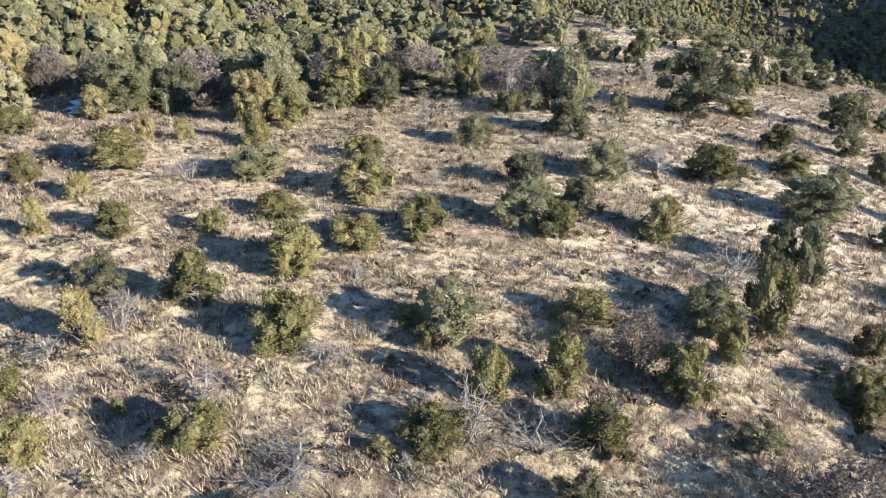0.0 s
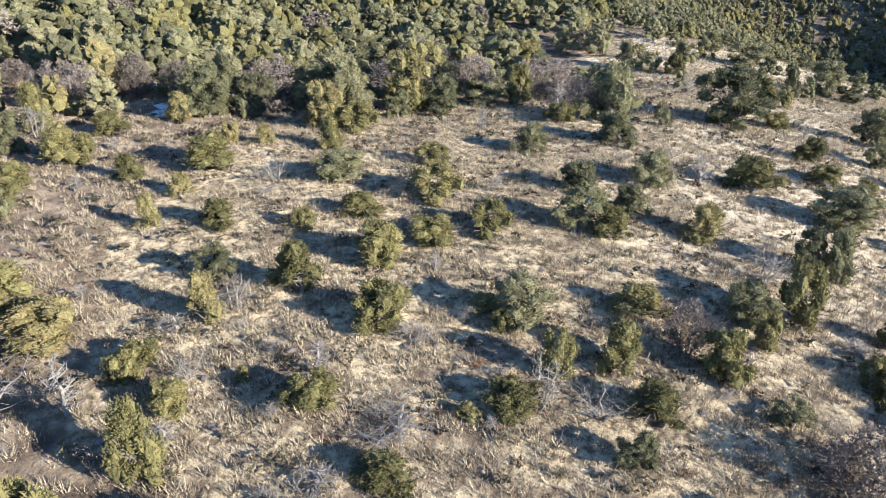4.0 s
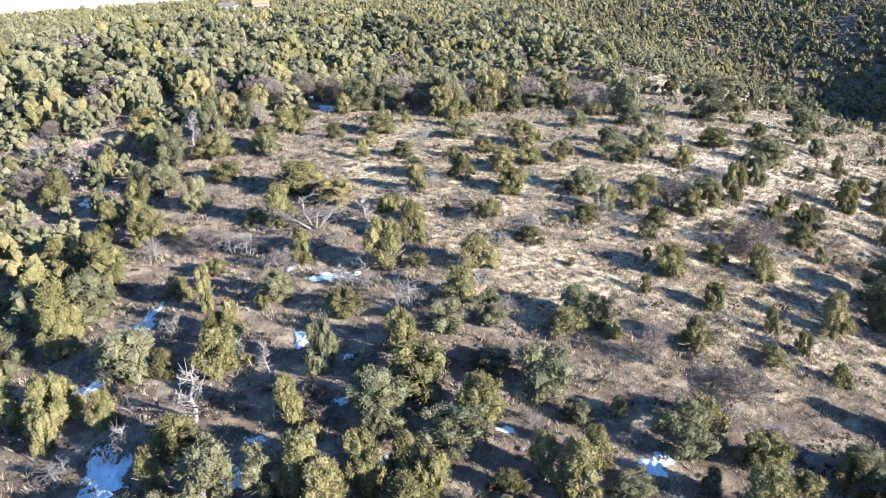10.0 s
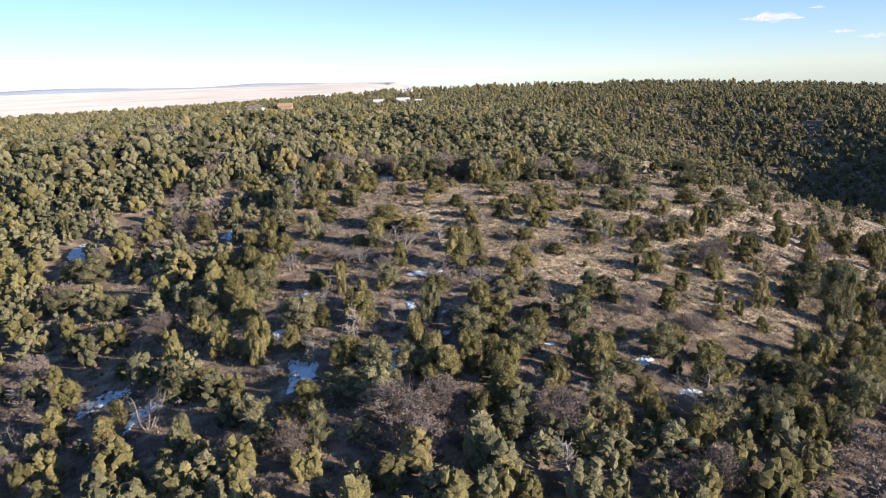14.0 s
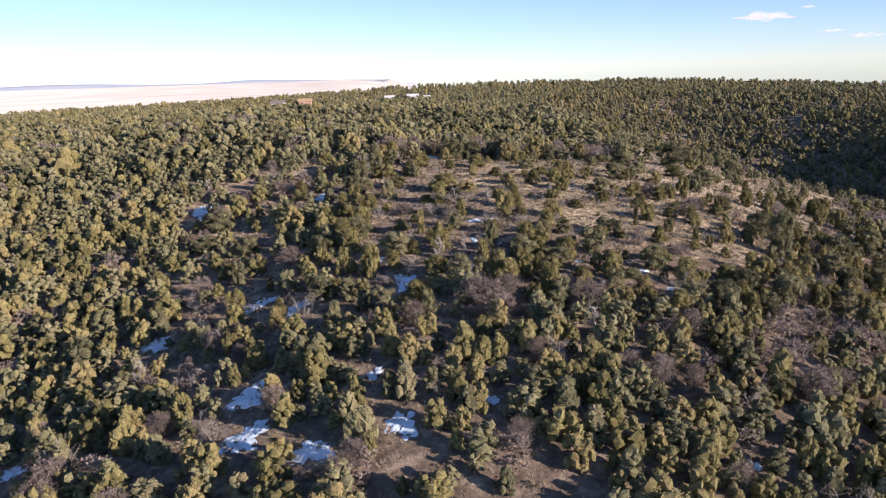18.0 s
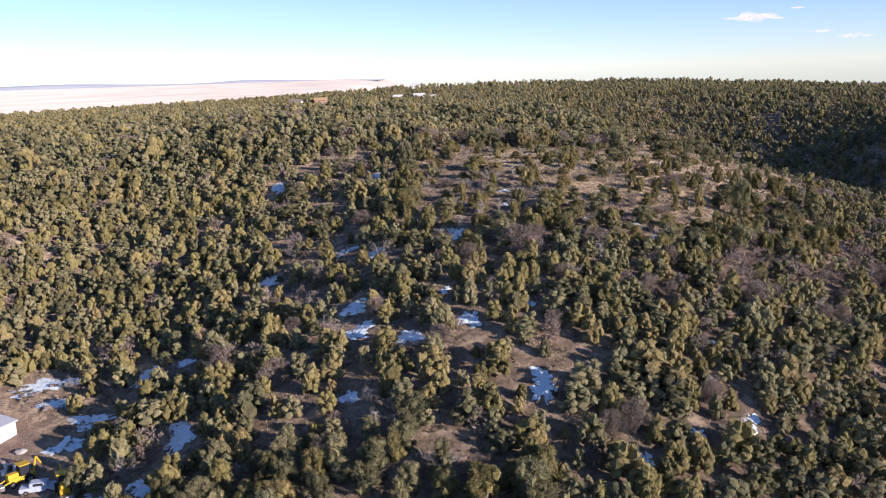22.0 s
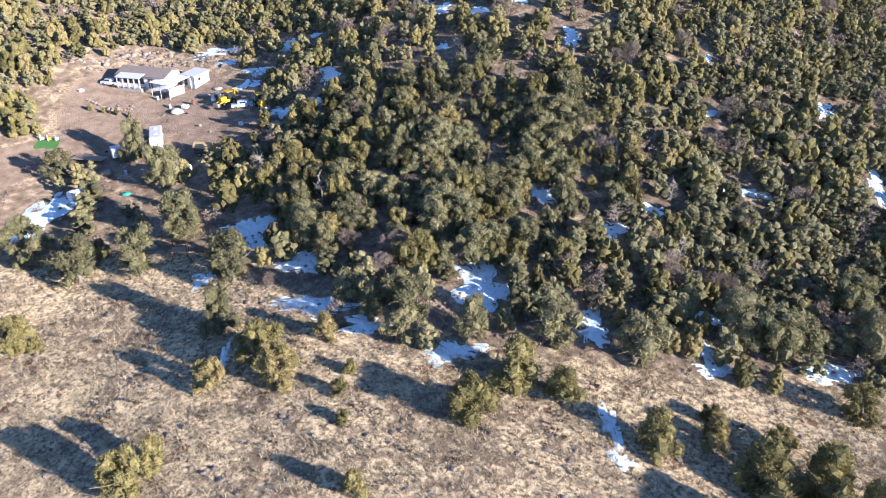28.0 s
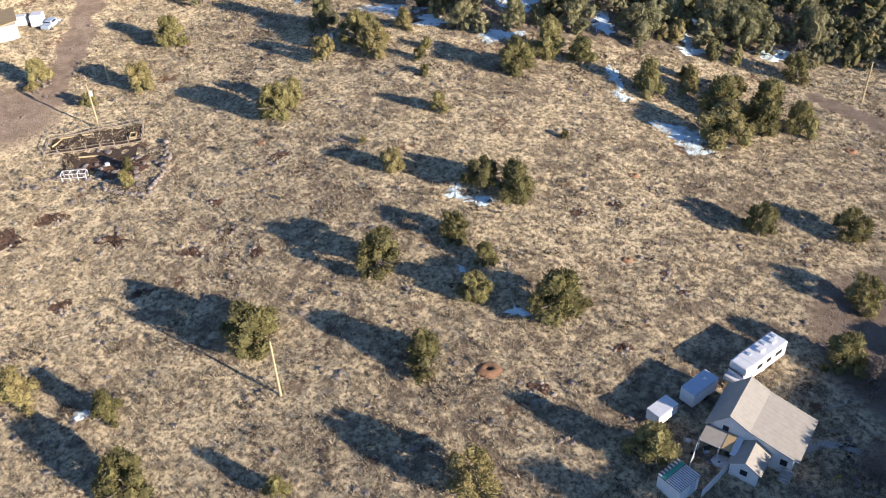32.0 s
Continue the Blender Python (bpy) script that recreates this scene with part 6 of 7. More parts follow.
open_bin(-31.0, -135.6, 25)
plastic_heap(-108.6, -60.0, 1.5, "pale heap of junk under white sheeting", white_paint, "junk_heap")
plastic_heap(-110.4, -91.0, 0.9, "teal tarpaulin thrown over a heap", teal, "tarpaulin")
plastic_heap(-104.0, -53.6, 1.3, "heap of pale rubble by the white shed", stone, "rubble_heap")
plastic_heap(-101.5, -51.2, 1.0, "heap of pale rubble and scrap by the white shed", concrete, "rubble_heap")
for k in range(4):
    t = thing("barrel", -101.8 + 0.9 * k, -55.2 - 0.4 * k, 0, "upright drum standing by the shed", "barrel", "drums by the shed")
    part("drum", rod((0, 0, 0), (0, 0, 0.9), 0.3, sides=16), (white_paint, dark_trim, blue_white, dark_trim)[k], t)
    part("lid", rod((0, 0, 0.9), (0, 0, 0.94), 0.31, sides=16), steel, t)
for k in range(4):
    t = thing("potted_shrub", -128.0 + 3.1 * k, -58.5 - 0.8 * k, 40 * k, "yellowish clipped shrub in a stone bed", "shrub", "yard shrubs")
    cr = new("crown", NEAR["juniper"][k])
    cr.parent = t
    cr.scale = (1.5, 1.5, 1.4)


# ---- far houses on the ridge ----
def far_house(x, y, turn, L, W, H, wall_mat, roof_mat, label):
    h = thing("house", x, y, turn, label, "house", "far houses")
    part("wall", slab((L, W, H + 4), (0, 0, H / 2 - 2), 0.02), wall_mat, h)
    for s in (1, -1):
        part("roof_slope", plate([(-L / 2 - 0.5, s * (W / 2 + 0.5), H - 0.1), (L / 2 + 0.5, s * (W / 2 + 0.5), H - 0.1), (L / 2 + 0.5, 0, H + 1.6), (-L / 2 - 0.5, 0, H + 1.6)], 0.2), roof_mat, h)
    for k in range(3):
        window_part(h, (-L / 3 + k * L / 3, -W / 2 - 0.03, H * 0.55), (1.4, 1.3))


far_house(-65.0, 505.0, 8, 8, 6, 4.0, white_paint, white_metal, "white house with a pale roof among far woods")
far_house(-81.6, 509.0, 0, 7, 5, 3.2, white_paint, white_metal, "small white house among far woods")
far_house(-54.6, 504.0, 0, 4, 3, 2.6, white_paint, white_metal, "small white shed beside the far house")
far_house(-79.0, 738.0, 5, 9, 6, 4.5, white_paint, white_metal, "white house on the far skyline")
far_house(-129.0, 430.0, 5, 8, 6, 5.2, paintwork("pink_stucco", (0.5, 0.32, 0.24), 0.9), tan_roof, "pinkish stucco house on the wooded skyline")
far_house(-146.0, 428.0, -5, 8, 6, 4.6, white_paint, brown_roof, "low pale house on the wooded skyline")
strip("pavement", [(-52, 497), (-42, 496), (-30, 495)], 9, concrete, "pale bare lot beside the far house", 0.3, "structure", "lot")


# ---- snow left in the shade ----
def snow_patch(x, y, rx, ry):
    """An irregular thin drift that lies on the ground."""
    seed = x * 1.7 + y
    V, F = [(x, y, gz(x, y) + 0.13)], []
    n, rings = 56, 9
    for r in range(1, rings + 1):
        q = r / rings
        for k in range(n):
            a = 6.2832 * k / n
            edge = 1 + 0.26 * math.sin(2 * a + seed) + 0.2 * math.sin(3 * a + 2 * seed) + 0.14 * math.sin(5 * a - seed) + 0.1 * math.sin(9 * a + 3 * seed) + 0.04 * math.sin(15 * a + seed)
            px, py = x + rx * edge * q * math.cos(a), y + ry * edge * q * math.sin(a)
            lift = 0.12 * (1 - q ** 2) + 0.10 * float(lumps(px, py, 0.45, 1.0)) * (q < 0.95) - 0.03 * q
            V.append((px, py, gz(px, py) + lift))
    F3 = [(0, 1 + k, 1 + (k + 1) % n) for k in range(n)]
    for r in range(rings - 1):
        for k in range(n):
            a, b = 1 + r * n + k, 1 + r * n + (k + 1) % n
            F3 += [(a, a + n, b + n), (a, b + n, b)]
    me = mesh_from_arrays("snow_patch", V, F3, True)
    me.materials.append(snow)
    tagged(new("snow_patch", me), "melting white snow patch lying in tree shade" if ry < 3 else "long white snow drift lying in tree shade", "snow", "snow patches")


for row, grow in ((SNOW_HILL, 1.0), (SNOW_SLOPE, 0.9), (SNOW_FOOT, 1.2), (SNOW_FOOT_B, 1.2)):
    for x, y, rx, ry in row:
        snow_patch(x, y, rx * grow, ry * grow)


# ---- burrows and bare earth in the meadow ----
for x, y, r in ((-53.5, -218.0, 1.6), (-30.8, -181.9, 0.9), (-34.4, -199.8, 0.8), (6.4, -170.3, 1.1), (-88.5, -171.0, 0.9)):
    b = thing("burrow_mound", x, y, 0, "mound of bare reddish earth round a dark burrow", "mound", "burrow mounds")
    V = [(r * q * (1 + 0.15 * math.sin(3 * a + x)) * math.cos(a), r * 0.8 * q * math.sin(a), (0.28 * math.sin(3.1416 * min(q, 1.0)) if q > 0.3 else 0.05) - (0.15 if q >= 1 else 0)) for q in (0.15, 0.35, 0.6, 0.85, 1.1) for a in [6.2832 * k / 20 for k in range(20)]]
    F = [t for i in range(4) for k in range(20) for t in ((i * 20 + k, i * 20 + 20 + k, i * 20 + 20 + (k + 1) % 20), (i * 20 + k, i * 20 + 20 + (k + 1) % 20, i * 20 + (k + 1) % 20))]
    rim = new("rim", leafy_mesh("rim", (np.array(V), np.array(F)), red_earth, True))
    rim.parent = b
    part("mouth", rod((0, 0, -0.1), (0, 0, 0.12), r * 0.32, r * 0.36, 14), hole_dark, b)


# ---- far hills beyond the plain, and thin clouds ----
def far_hills():
    xs = np.arange(-4200, -380, 60.0)
    V, F = [], []
    for x in xs:
        crest = 46 + 5 * math.sin(x / 420) + 5 * math.sin(x / 170 + 1) + 6 * math.exp(-((x + 1150) / 130) ** 2) + 10 * math.exp(-((x + 2600) / 500) ** 2)
        crest = 30 + (crest - 30) * min(1.0, (-380 - x) / 500)
        y = 4350 - 0.12 * abs(x)
        V += [(x, y, 30), (x, y + 90, 0.5 * (crest + 40)), (x, y + 170, crest), (x, y + 260, 30)]
    for i in range(len(xs) - 1):
        for k in range(3):
            a, b = 4 * i + k, 4 * i + 4 + k
            F += [(a, b, b + 1), (a, b + 1, a + 1)]
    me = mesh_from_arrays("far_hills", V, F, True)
    # distance haze is painted into the hills as a pale blue base colour
    me.materials.append(simple("haze_painted_hill", ((0.6, 0.68, 0.72), (0.72, 0.77, 0.78)), 0.004, 1.0, 0.0))
    tagged(new("backdrop", me), "low hills painted in pale blue haze beyond the plain", "hills", kind="structure")


far_hills()


def cloud_material():
    """Thin vapour that lets the sky through; its sunlit white is put in as emission."""
    m = bpy.data.materials.new("cloud_vapour")
    m.use_nodes = True
    t = m.node_tree
    t.nodes.remove(t.nodes["Principled BSDF"])
    glow, clear, mix = t.nodes.new("ShaderNodeEmission"), t.nodes.new("ShaderNodeBsdfTransparent"), t.nodes.new("ShaderNodeMixShader")
    glow.inputs[0].default_value, glow.inputs[1].default_value = (1.0, 0.98, 0.96, 1), 0.75
    mix.inputs[0].default_value = 0.17
    t.links.new(clear.outputs[0], mix.inputs[1])
    t.links.new(glow.outputs[0], mix.inputs[2])
    t.links.new(mix.outputs[0], t.nodes["Material Output"].inputs[0])
    return m


cloud_white = cloud_material()


def cloud(x, y, z, L, W, H, seed):
    bm = bmesh.new()
    r = random.Random(seed)
    for k in range(14):
        t = r.uniform(-1, 1)
        m = Matrix.Translation((t * L, r.uniform(-W, W), r.uniform(-0.3, 0.5) * H * (1 - abs(t)))) @ Matrix.Diagonal((r.uniform(0.15, 0.32) * L, 0.5 * W, H * r.uniform(0.25, 0.6) * (1.1 - abs(t)), 1))
        bmesh.ops.create_icosphere(bm, subdivisions=2, radius=1.0, matrix=m)
    for f in bm.faces:
        f.smooth = True
    me = bpy.data.meshes.new("cloud")
    bm.to_mesh(me)
    bm.free()
    me.materials.append(cloud_white)
    c = tagged(new("backdrop", me), "thin white cloud low in the blue sky", "cloud", kind="structure")
    c.location = (x, y, z)


cloud(1333, 4000, 261, 140, 56, 39, 1372)
cloud(1614, 3899, 191, 50, 20, 14, 1500)
cloud(1738, 3846, 165, 73, 29, 20, 1560)
cloud(1513, 3934, 298, 34, 13, 9, 1455)


# ---- loose things about the yard and the meadow ----
rough_soil = simple("rough_red_soil", ((0.055, 0.034, 0.024), (0.12, 0.072, 0.05), (0.24, 0.15, 0.105)), 1.3, 0.95, 0.9, dist=0.12)
pale_rock = simple("pale_rock", ((0.2, 0.165, 0.14), (0.34, 0.285, 0.24), (0.5, 0.43, 0.37)), 1.1, 0.9, 0.8, dist=0.06)
brush_wood = simple("brush_wood", ((0.2, 0.155, 0.12), (0.4, 0.33, 0.26)), 3.0)
pr = random.Random(41)


def stone_mesh(name, mat, flat=0.7):
    """One worn stone about 1 m across, sunk a little."""
    V = np.array(BALLS[1][0]) * (1 + rng.normal(0, 0.12, (42, 1))) * np.array([0.5, 0.42, 0.5 * flat]) + (0, 0, 0.16)
    me = mesh_from_arrays(name, V, BALLS[1][1], False)
    me.materials.append(mat)
    return me


STONES = [stone_mesh("stone", pale_rock) for _ in range(4)]


def boulder(x, y, size, label="rough tan boulder lying in the yard"):
    b = tagged(new("boulder", STONES[pr.randrange(4)]), label, "boulder", "boulders")
    b.matrix_basis = pose(x, y, gz(x, y) - 0.05 * size, pr.uniform(-12, 12), pr.uniform(-12, 12), pr.uniform(0, 360)) @ Matrix.Diagonal((size, size * pr.uniform(0.8, 1.2), size * pr.uniform(0.7, 1.1), 1))


def rock_border(points, size, label):
    """A row of single stones set along a line."""
    t = thing("rock_border", *points[0], 0, label, "rock border")
    base = t.matrix_basis.inverted()
    for (x0, y0), (x1, y1) in zip(points, points[1:]):
        n = max(2, int(math.hypot(x1 - x0, y1 - y0) / (size * 0.75)))
        for k in range(n):
            x, y = x0 + (x1 - x0) * k / n + pr.uniform(-0.3, 0.3), y0 + (y1 - y0) * k / n + pr.uniform(-0.3, 0.3)
            s = size * pr.uniform(0.6, 1.5)
            p = new("stone", STONES[pr.randrange(4)])
            p.parent = t
            p.matrix_basis = base @ pose(x, y, gz(x, y) - 0.04, 0, 0, pr.uniform(0, 360)) @ Matrix.Diagonal((s, s, s * pr.uniform(0.7, 1.1), 1))


def bare_patch(x, y, rx, ry, mat, label):
    """Broken ground with a ragged rim, pitted in the middle."""
    V, F = [(x, y, gz(x, y) + 0.03)], []
    n, rings, seed = 40, 6, x * 2.3 + y
    for r in range(1, rings + 1):
        for k in range(n):
            a, q = 6.2832 * k / n, r / rings
            edge = 1 + 0.3 * math.sin(2 * a + seed) + 0.22 * math.sin(3 * a + 2 * seed) + 0.16 * math.sin(7 * a - seed) + pr.uniform(-0.12, 0.12)
            px, py = x + rx * edge * q * math.cos(a), y + ry * edge * q * math.sin(a)
            V.append((px, py, gz(px, py) + (pr.uniform(0.02, 0.2) if r < rings else -0.03)))
    F = [(0, 1 + k, 1 + (k + 1) % n) for k in range(n)]
    for r in range(rings - 1):
        for k in range(n):
            a, b = 1 + r * n + k, 1 + r * n + (k + 1) % n
            F += [(a, a + n, b + n), (a, b + n, b)]
    me = mesh_from_arrays("soil_patch", V, F, False)
    me.materials.append(mat)
    tagged(new("soil_patch", me), label, "soil patch", "soil patches")


MEADOW_PATCHES = ((-123.6, -189.3, 3.2), (-118.8, -184.8, 2.6), (-107.5, -190.3, 2.6), (-93.4, -184.2, 1.5), (-95.0, -194.3, 1.7), (-85.2, -195.6, 1.6), (-85.1, -174.9, 2.0), (-100.5, -201.6, 1.5), (-111.4, -203.0, 1.8), (-89.9, -190.8, 1.1), (-39.9, -190.8, 1.3), (-34.4, -188.8, 1.2), (-29.6, -202.3, 0.9), (-28.0, -205.5, 0.9), (-37.1, -214.9, 1.2), (-8.7, -195.8, 0.9), (-47.6, -220.8, 1.5))
for x, y, r in MEADOW_PATCHES:
    bare_patch(x, y, r * 0.85, r * 0.6, rough_soil, "broken patch of dark reddish soil in dry meadow")
    for k in range(int(3 + 3 * r)):
        a, d = pr.uniform(0, 6.28), r * pr.uniform(0.4, 1.25)
        boulder(x + d * math.cos(a), y + d * math.sin(a), pr.uniform(0.3, 0.75), "small weathered rock beside broken meadow soil")
bare_patch(-112.0, -173.0, 5.6, 3.4, rough_soil, "dark dug soil of the garden bed")
rock_border(((-104.9, -167.3), (-103.7, -171.5), (-103.5, -175.2), (-104.7, -180.1), (-107.5, -180.4), (-110.8, -178.9), (-114.1, -177.5)), 0.75, "row of pale rocks edging the garden bed")
rock_border(((-130.5, -54.0), (-126.0, -56.6), (-122.0, -58.2), (-118.5, -57.6)), 0.8, "row of tan rocks edging the house's front bed")
rock_border(((-141, -37.5), (-136, -38.8), (-131, -36.5), (-126, -33.5), (-120, -31.0)), 1.1, "rough rock terrace behind the brown-roofed house")
for x, y, s in ((-138.5, -39.3, 1.6), (-133.8, -41.1, 1.3), (-130.8, -38.5, 1.8), (-127.3, -33.8, 1.5), (-116.4, -83.4, 2.2), (-143, -44, 1.4), (-123, -34, 1.2), (-117, -33, 1.6), (-112, -30, 1.2), (-137, -52, 0.9), (-102, -67, 0.9), (-99, -70, 0.7), (-104, -90, 1.0), (-115, -95, 0.9)):
    boulder(x, y, s)


def brush_pile(x, y, size, label="tangled pile of cut brown brush"):
    me = leafy_mesh("brush_pile", bare_arrays(16, 4, 0.9, 0.1, 0.02, 2), brush_wood)
    b = tagged(new("brush_pile", me), label, "brush pile", "brush piles")
    b.matrix_basis = pose(x, y, gz(x, y), 0, 0, pr.uniform(0, 360)) @ Matrix.Diagonal((size, size, size * 0.45, 1))


for x, y, s in ((-120.6, -83.3, 2.6), (-118.4, -85.6, 2.0), (-107.4, -88.2, 1.8), (-125.0, -96.0, 2.0)):
    brush_pile(x, y, s)


def crate(x, y, size, mat, label):
    """Open box of boards."""
    c = thing("crate", x, y, pr.uniform(0, 180), label, "crate", "crates")
    L, W, H = size
    part("bottom", slab((L, W, 0.04), (0, 0, 0.03)), mat, c)
    for s in (-1, 1):
        part("side", slab((L, 0.04, H), (0, s * W / 2, H / 2), 0.008), mat, c)
        part("side", slab((0.04, W - 0.05, H), (s * L / 2, 0, H / 2), 0.008), mat, c)


def drum(x, y, mat, label):
    d = thing("drum", x, y, 0, label, "drum", "drums")
    part("barrel", rod((0, 0, 0), (0, 0, 0.88), 0.29, sides=18), mat, d)
    for z in (0.02, 0.3, 0.6, 0.87):
        part("hoop", rod((0, 0, z - 0.015), (0, 0, z + 0.015), 0.305, sides=18), mat, d)


def old_tyre(x, y):
    """A tyre lying flat: an open ring."""
    t = thing("tyre", x, y, 0, "old black rubber tyre lying in the yard", "tyre", "tyres")
    bm = bmesh.new()
    rows = []
    for k in range(16):
        a = 6.2832 * k / 16
        rows.append([bm.verts.new(((0.26 + 0.1 * math.cos(b)) * math.cos(a), (0.26 + 0.1 * math.cos(b)) * math.sin(a), 0.1 + 0.1 * math.sin(b))) for b in (0, 1.05, 2.09, 3.14, 4.19, 5.24)])
    for k in range(16):
        for j in range(6):
            bm.faces.new((rows[k][j], rows[(k + 1) % 16][j], rows[(k + 1) % 16][(j + 1) % 6], rows[k][(j + 1) % 6]))
    part("tread", bm, rubber, t)


def pallet(x, y):
    p = thing("pallet", x, y, pr.uniform(0, 180), "weathered wooden pallet lying in the yard", "pallet", "pallets")
    for k in range(7):
        part("slat", slab((0.12, 1.0, 0.025), (-0.54 + 0.18 * k, 0, 0.13), 0.004), board_wood, p)
    for y0 in (-0.45, 0, 0.45):
        part("runner", slab((1.2, 0.09, 0.09), (0, y0, 0.07), 0.004), board_wood, p)


for x, y, kind in ((-107.2, -58.4, 0), (-110.9, -57.3, 1), (-106.3, -61.0, 2), (-111.5, -60.4, 3), (-105.8, -57.0, 1), (-94.0, -67.4, 3), (-98.0, -66.2, 2), (-92.6, -69.5, 0), (-119.4, -74.8, 2), (-114.0, -80.6, 0), (-112.6, -83.8, 1), (-107.6, -83.6, 3), (-105.2, -86.8, 2), (-124.2, -80.9, 0), (-122.8, -91.2, 3), (-117.4, -89.6, 1), (-101.4, -56.6, 0), (-99.8, -54.2, 2), (-114.6, -53.6, 1), (-132.6, -50.8, 0), (-103.2, -76.0, 1), (-113.0, -68.9, 3)):
    if kind == 0:
        crate(x, y, (pr.uniform(0.8, 1.4), pr.uniform(0.6, 1.0), pr.uniform(0.4, 0.8)), pr.choice((board_wood, white_paint)), "open boxy crate standing in the yard")
    elif kind == 1:
        drum(x, y, pr.choice((blue_white, steel, red_trim)), "worn metal drum standing in the yard")
    elif kind == 2:
        old_tyre(x, y)
    else:
        pallet(x, y)


# ---- low cover: grass, stones, small shrubs ----
def tuft_arrays(blades, spread=0.5):
    V, F = [], []
    for k in range(blades):
        a = 6.2832 * k / blades + rng.uniform(-0.5, 0.5)
        d = np.array([math.cos(a), math.sin(a), 0])
        s = np.array([-d[1], d[0], 0]) * rng.uniform(0.03, 0.062)
        foot = d * rng.uniform(0, 0.6)
        tip = foot + d * rng.uniform(0.2, 1.5 * spread) + np.array([0, 0, rng.uniform(0.45, 1.0)])
        V += [foot - s, foot + s, tip]
        F.append((3 * k, 3 * k + 1, 3 * k + 2))
    return np.array(V), np.array(F)


def grass_keep(X, Y):
    o = openness(X, Y)
    patch = 0.5 + 0.5 * lumps(X, Y, 3.0, 6.0) * 0.7 + 0.35 * lumps(X, Y, 9.0, 2.5)
    bunch = np.clip(0.55 + 0.9 * lumps(X, Y, 0.85, 1.1), 0.12, 1)
    return bunch * np.clip(0.4 + o, 0, 1) * np.clip(patch + 0.3, 0.15, 1) * (roadness(X, Y) < 0.3) * (yardness(X, Y) < 0.3)


TUFTS = [tuft_arrays(20), tuft_arrays(20, 0.35), tuft_arrays(18, 0.6)]
X1, Y1 = scatter(-70, 62, -5, 118, 0.37, grass_keep)
X2, Y2 = scatter(-175, 60, -275, -116, 0.58, lambda a, b: grass_keep(a, b) * smooth(-175, -140, a) * smooth(60, 15, a) * smooth(-275, -240, b))
SOIL = [(x, y, 0.45 * r - 0.9) for x, y, r in MEADOW_PATCHES] + [(-115.5, -173, 2.0), (-111, -173, 2.4), (-107.5, -173, 2.0), (-116.5, -169.3, 1.6), (-113, -168.6, 1.6), (-109.5, -168, 1.6), (-106.5, -167.6, 1.2)]
ok = free_of(X2, Y2, SOIL)
X2, Y2 = X2[ok], Y2[ok]
X3, Y3 = scatter(-110, 60, -116, -5, 0.72, lambda a, b: np.clip(0.45 + 0.35 * lumps(a, b, 7.0, 3.3), 0.05, 0.8) * (yardness(a, b) < 0.3))
X4, Y4 = scatter(15, 85, 112, 165, 0.62, grass_keep)
X1, Y1 = np.concatenate([X1, X4]), np.concatenate([Y1, Y4])
for name, X, Y, tall in (("hill_grass", X1, Y1, 0.42), ("meadow_grass", X2, Y2, 0.52), ("wood_grass", X3, Y3, 0.36)):
    hs = tall * rng.uniform(0.6, 1.4, len(X))
    stuff(name, tiled(TUFTS, X, Y, hs, hs * rng.uniform(0.9, 1.4, len(X)), rng.uniform(0, 1, len(X))), straw, "tufts of dry golden grass", "grass")
print("grass", len(X1), len(X2), len(X3))

sage_leaf = leaf_material("grey_shrub_leaf", (0.09, 0.08, 0.055), (0.16, 0.14, 0.09), (0.25, 0.22, 0.15), (0.14, 0.1, 0.075))
BUSH = [crown_arrays("pinyon", 4, 12, 0.17, 0) for _ in range(4)]
X1, Y1 = scatter(-80, 55, -10, 105, 1.7, lambda a, b: 0.4 - 0.12 * openness(a, b))
X2, Y2 = scatter(-140, 22, -245, -116, 4.2, lambda a, b: 0.24 * openness(a, b) + 0.1)
X3, Y3 = scatter(-120, 60, -116, -10, 2.2, lambda a, b: 0.55 + 0 * a)
X, Y = np.concatenate([X1, X2, X3]), np.concatenate([Y1, Y2, Y3])
ok = (roadness(X, Y) < 0.3) & (yardness(X, Y) < 0.3)
X, Y = X[ok], Y[ok]
hs = rng.uniform(0.3, 0.95, len(X))
stuff("low_shrub", tiled(BUSH, X, Y, hs, hs * rng.uniform(1.2, 1.9, len(X)), rng.uniform(0, 1, len(X))), sage_leaf, "low grey-brown shrubs scattered over the ground", "shrubs")


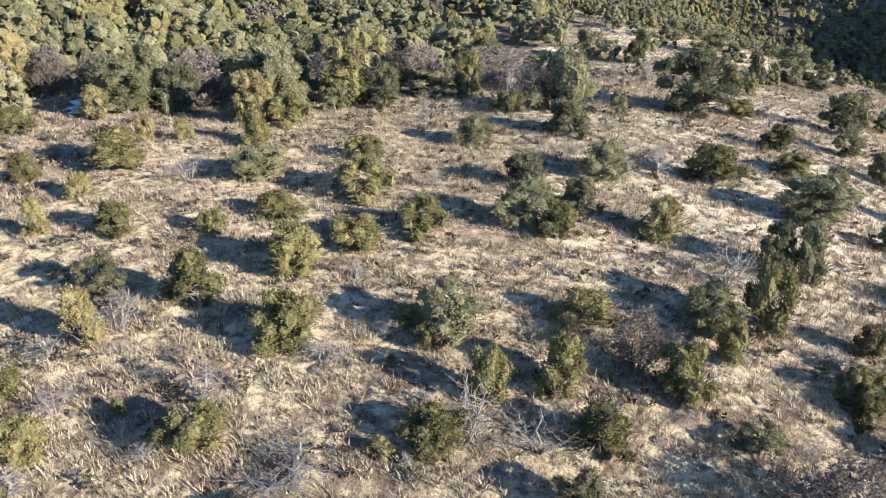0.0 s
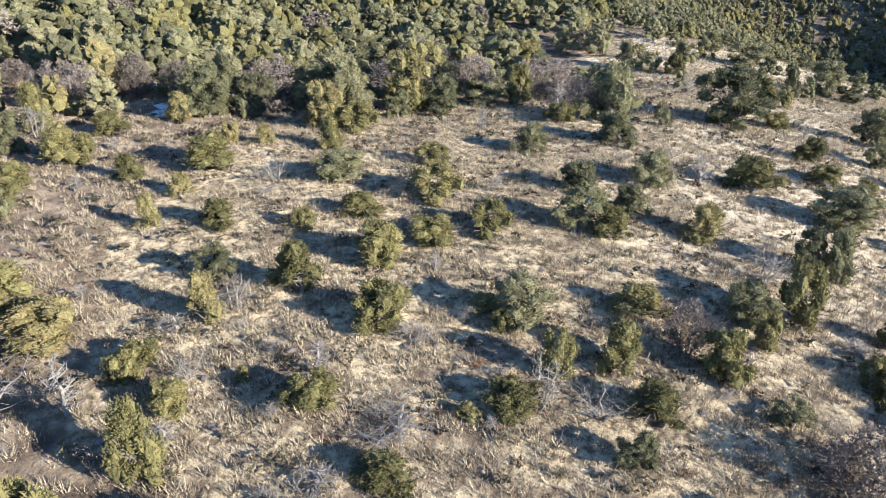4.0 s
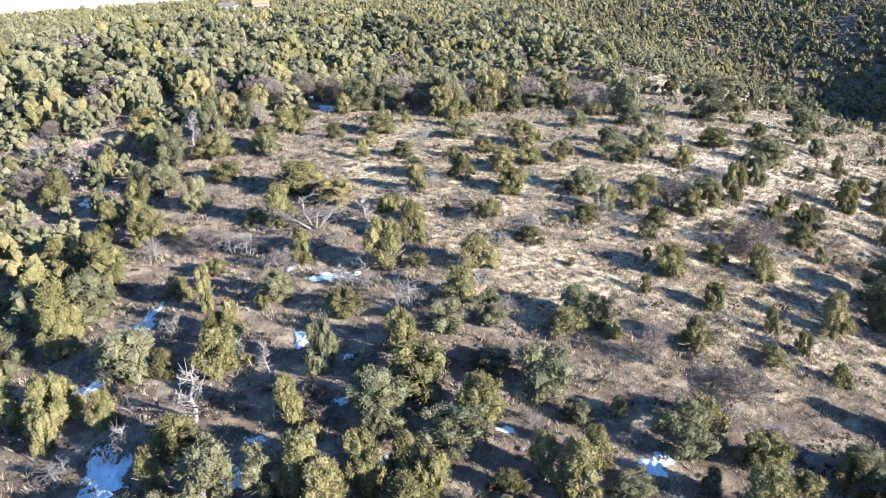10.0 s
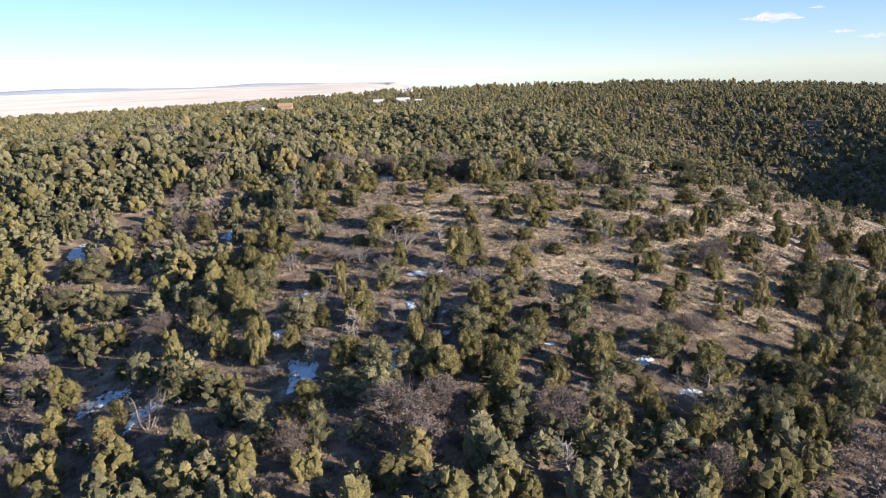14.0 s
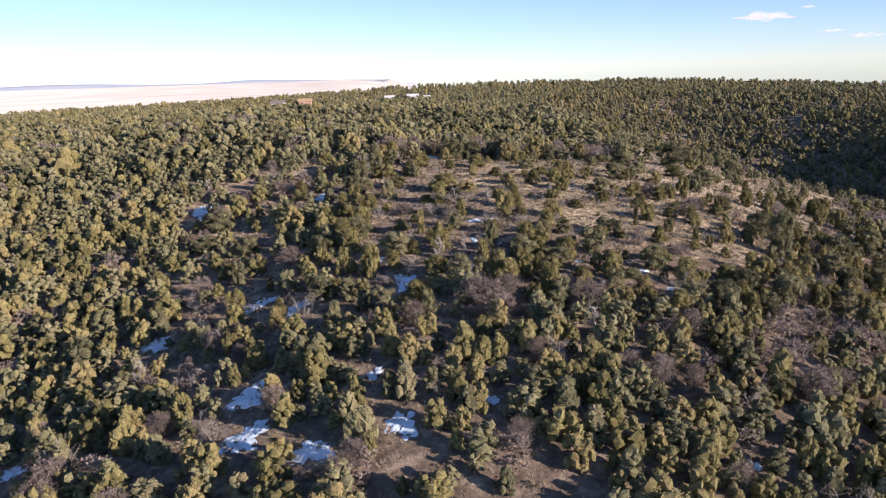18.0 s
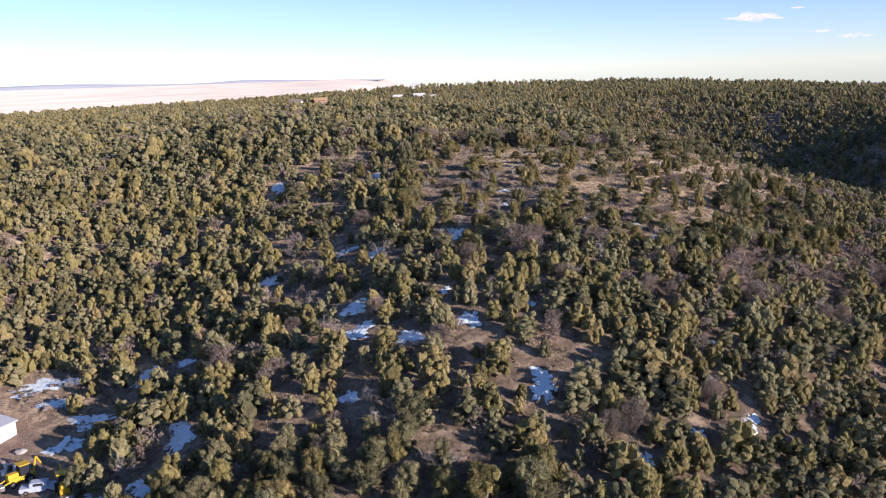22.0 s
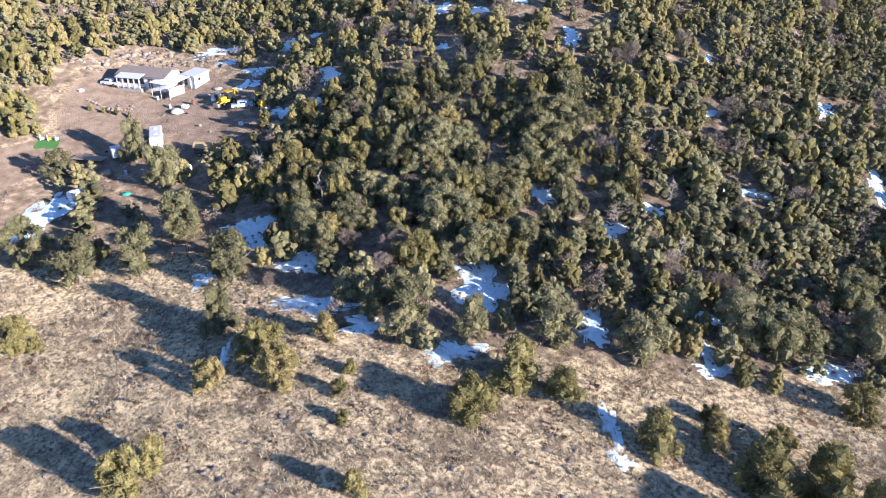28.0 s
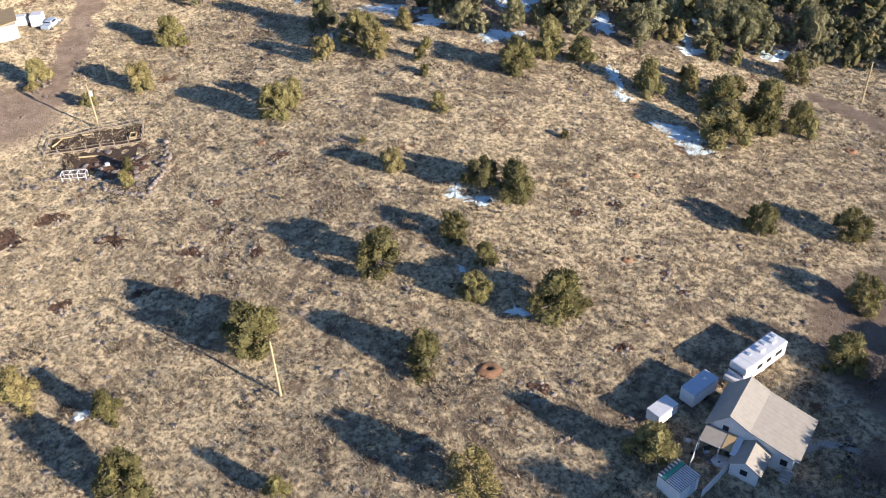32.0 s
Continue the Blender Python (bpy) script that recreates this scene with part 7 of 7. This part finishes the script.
scrub_leaf = leaf_material("brown_scrub", (0.055, 0.036, 0.027), (0.11, 0.072, 0.053), (0.19, 0.135, 0.1), (0.14, 0.08, 0.055))
SCRUB = [crown_arrays("pinyon", 3, 9, 0.24, 0) for _ in range(4)]
X1, Y1 = scatter(-140, 22, -245, -116, 0.85, lambda a, b: np.clip(2.0 * lumps(a, b, 4.2, 12.0) + 0.9 * lumps(a, b, 13.0, 5.0) - 1.15, 0, 0.9) * openness(a, b))
X2, Y2 = scatter(-60, 60, -10, 118, 0.9, lambda a, b: np.clip(1.5 * lumps(a, b, 5.0, 13.0) - 0.6, 0, 0.7))
X, Y = np.concatenate([X1, X2]), np.concatenate([Y1, Y2])
ok = (roadness(X, Y) < 0.3) & (yardness(X, Y) < 0.3)
X, Y = X[ok], Y[ok]
hs = rng.uniform(0.22, 0.5, len(X))
stuff("brown_scrub", tiled(SCRUB, X, Y, hs, hs * rng.uniform(1.3, 2.0, len(X)), rng.uniform(0, 1, len(X))), scrub_leaf, "patches of dark brown scrub in the dry grass", "shrubs")


def rock_arrays():
    v = ICO_V * (1 + rng.normal(0, 0.16, (12, 1)))
    return v * np.array([1.0, 0.8, 0.6]) + (0, 0, 0.25), ICO_F


ROCKS = [rock_arrays() for _ in range(6)]
X1, Y1 = scatter(-60, 45, -20, 90, 1.6, lambda a, b: 0.22 + 0.15 * lumps(a, b, 6.0, 8.0))
X2, Y2 = scatter(-140, 20, -245, -116, 1.25, lambda a, b: np.clip(1.6 * lumps(a, b, 3.6, 12.0) + 0.8 * lumps(a, b, 11.0, 5.0) - 0.8, 0.03, 0.8))
X3, Y3 = scatter(-128, -102, -180, -158, 0.9, lambda a, b: 0.5 * np.exp(-(((a + 113) / 9) ** 2 + ((b + 174) / 4) ** 2)))
X4, Y4 = scatter(-136, -96, -62, -30, 1.1, lambda a, b: 0.35 * np.exp(-((b + 36) / 5) ** 2) + 0.3 * np.exp(-(((a + 124) / 7) ** 2 + ((b + 57) / 1.5) ** 2)))
X, Y = np.concatenate([X1, X2, X3, X4]), np.concatenate([Y1, Y2, Y3, Y4])
hs = np.concatenate([rng.uniform(0.08, 0.26, len(X1)), rng.uniform(0.12, 0.4, len(X2)), rng.uniform(0.2, 0.55, len(X3)), rng.uniform(0.2, 0.6, len(X4))])
stuff("loose_stone", tiled(ROCKS, X, Y, hs, hs * rng.uniform(1.0, 1.6, len(X)), rng.uniform(0, 1, len(X))), stone, "loose grey-brown stones strewn over the ground", "stones")
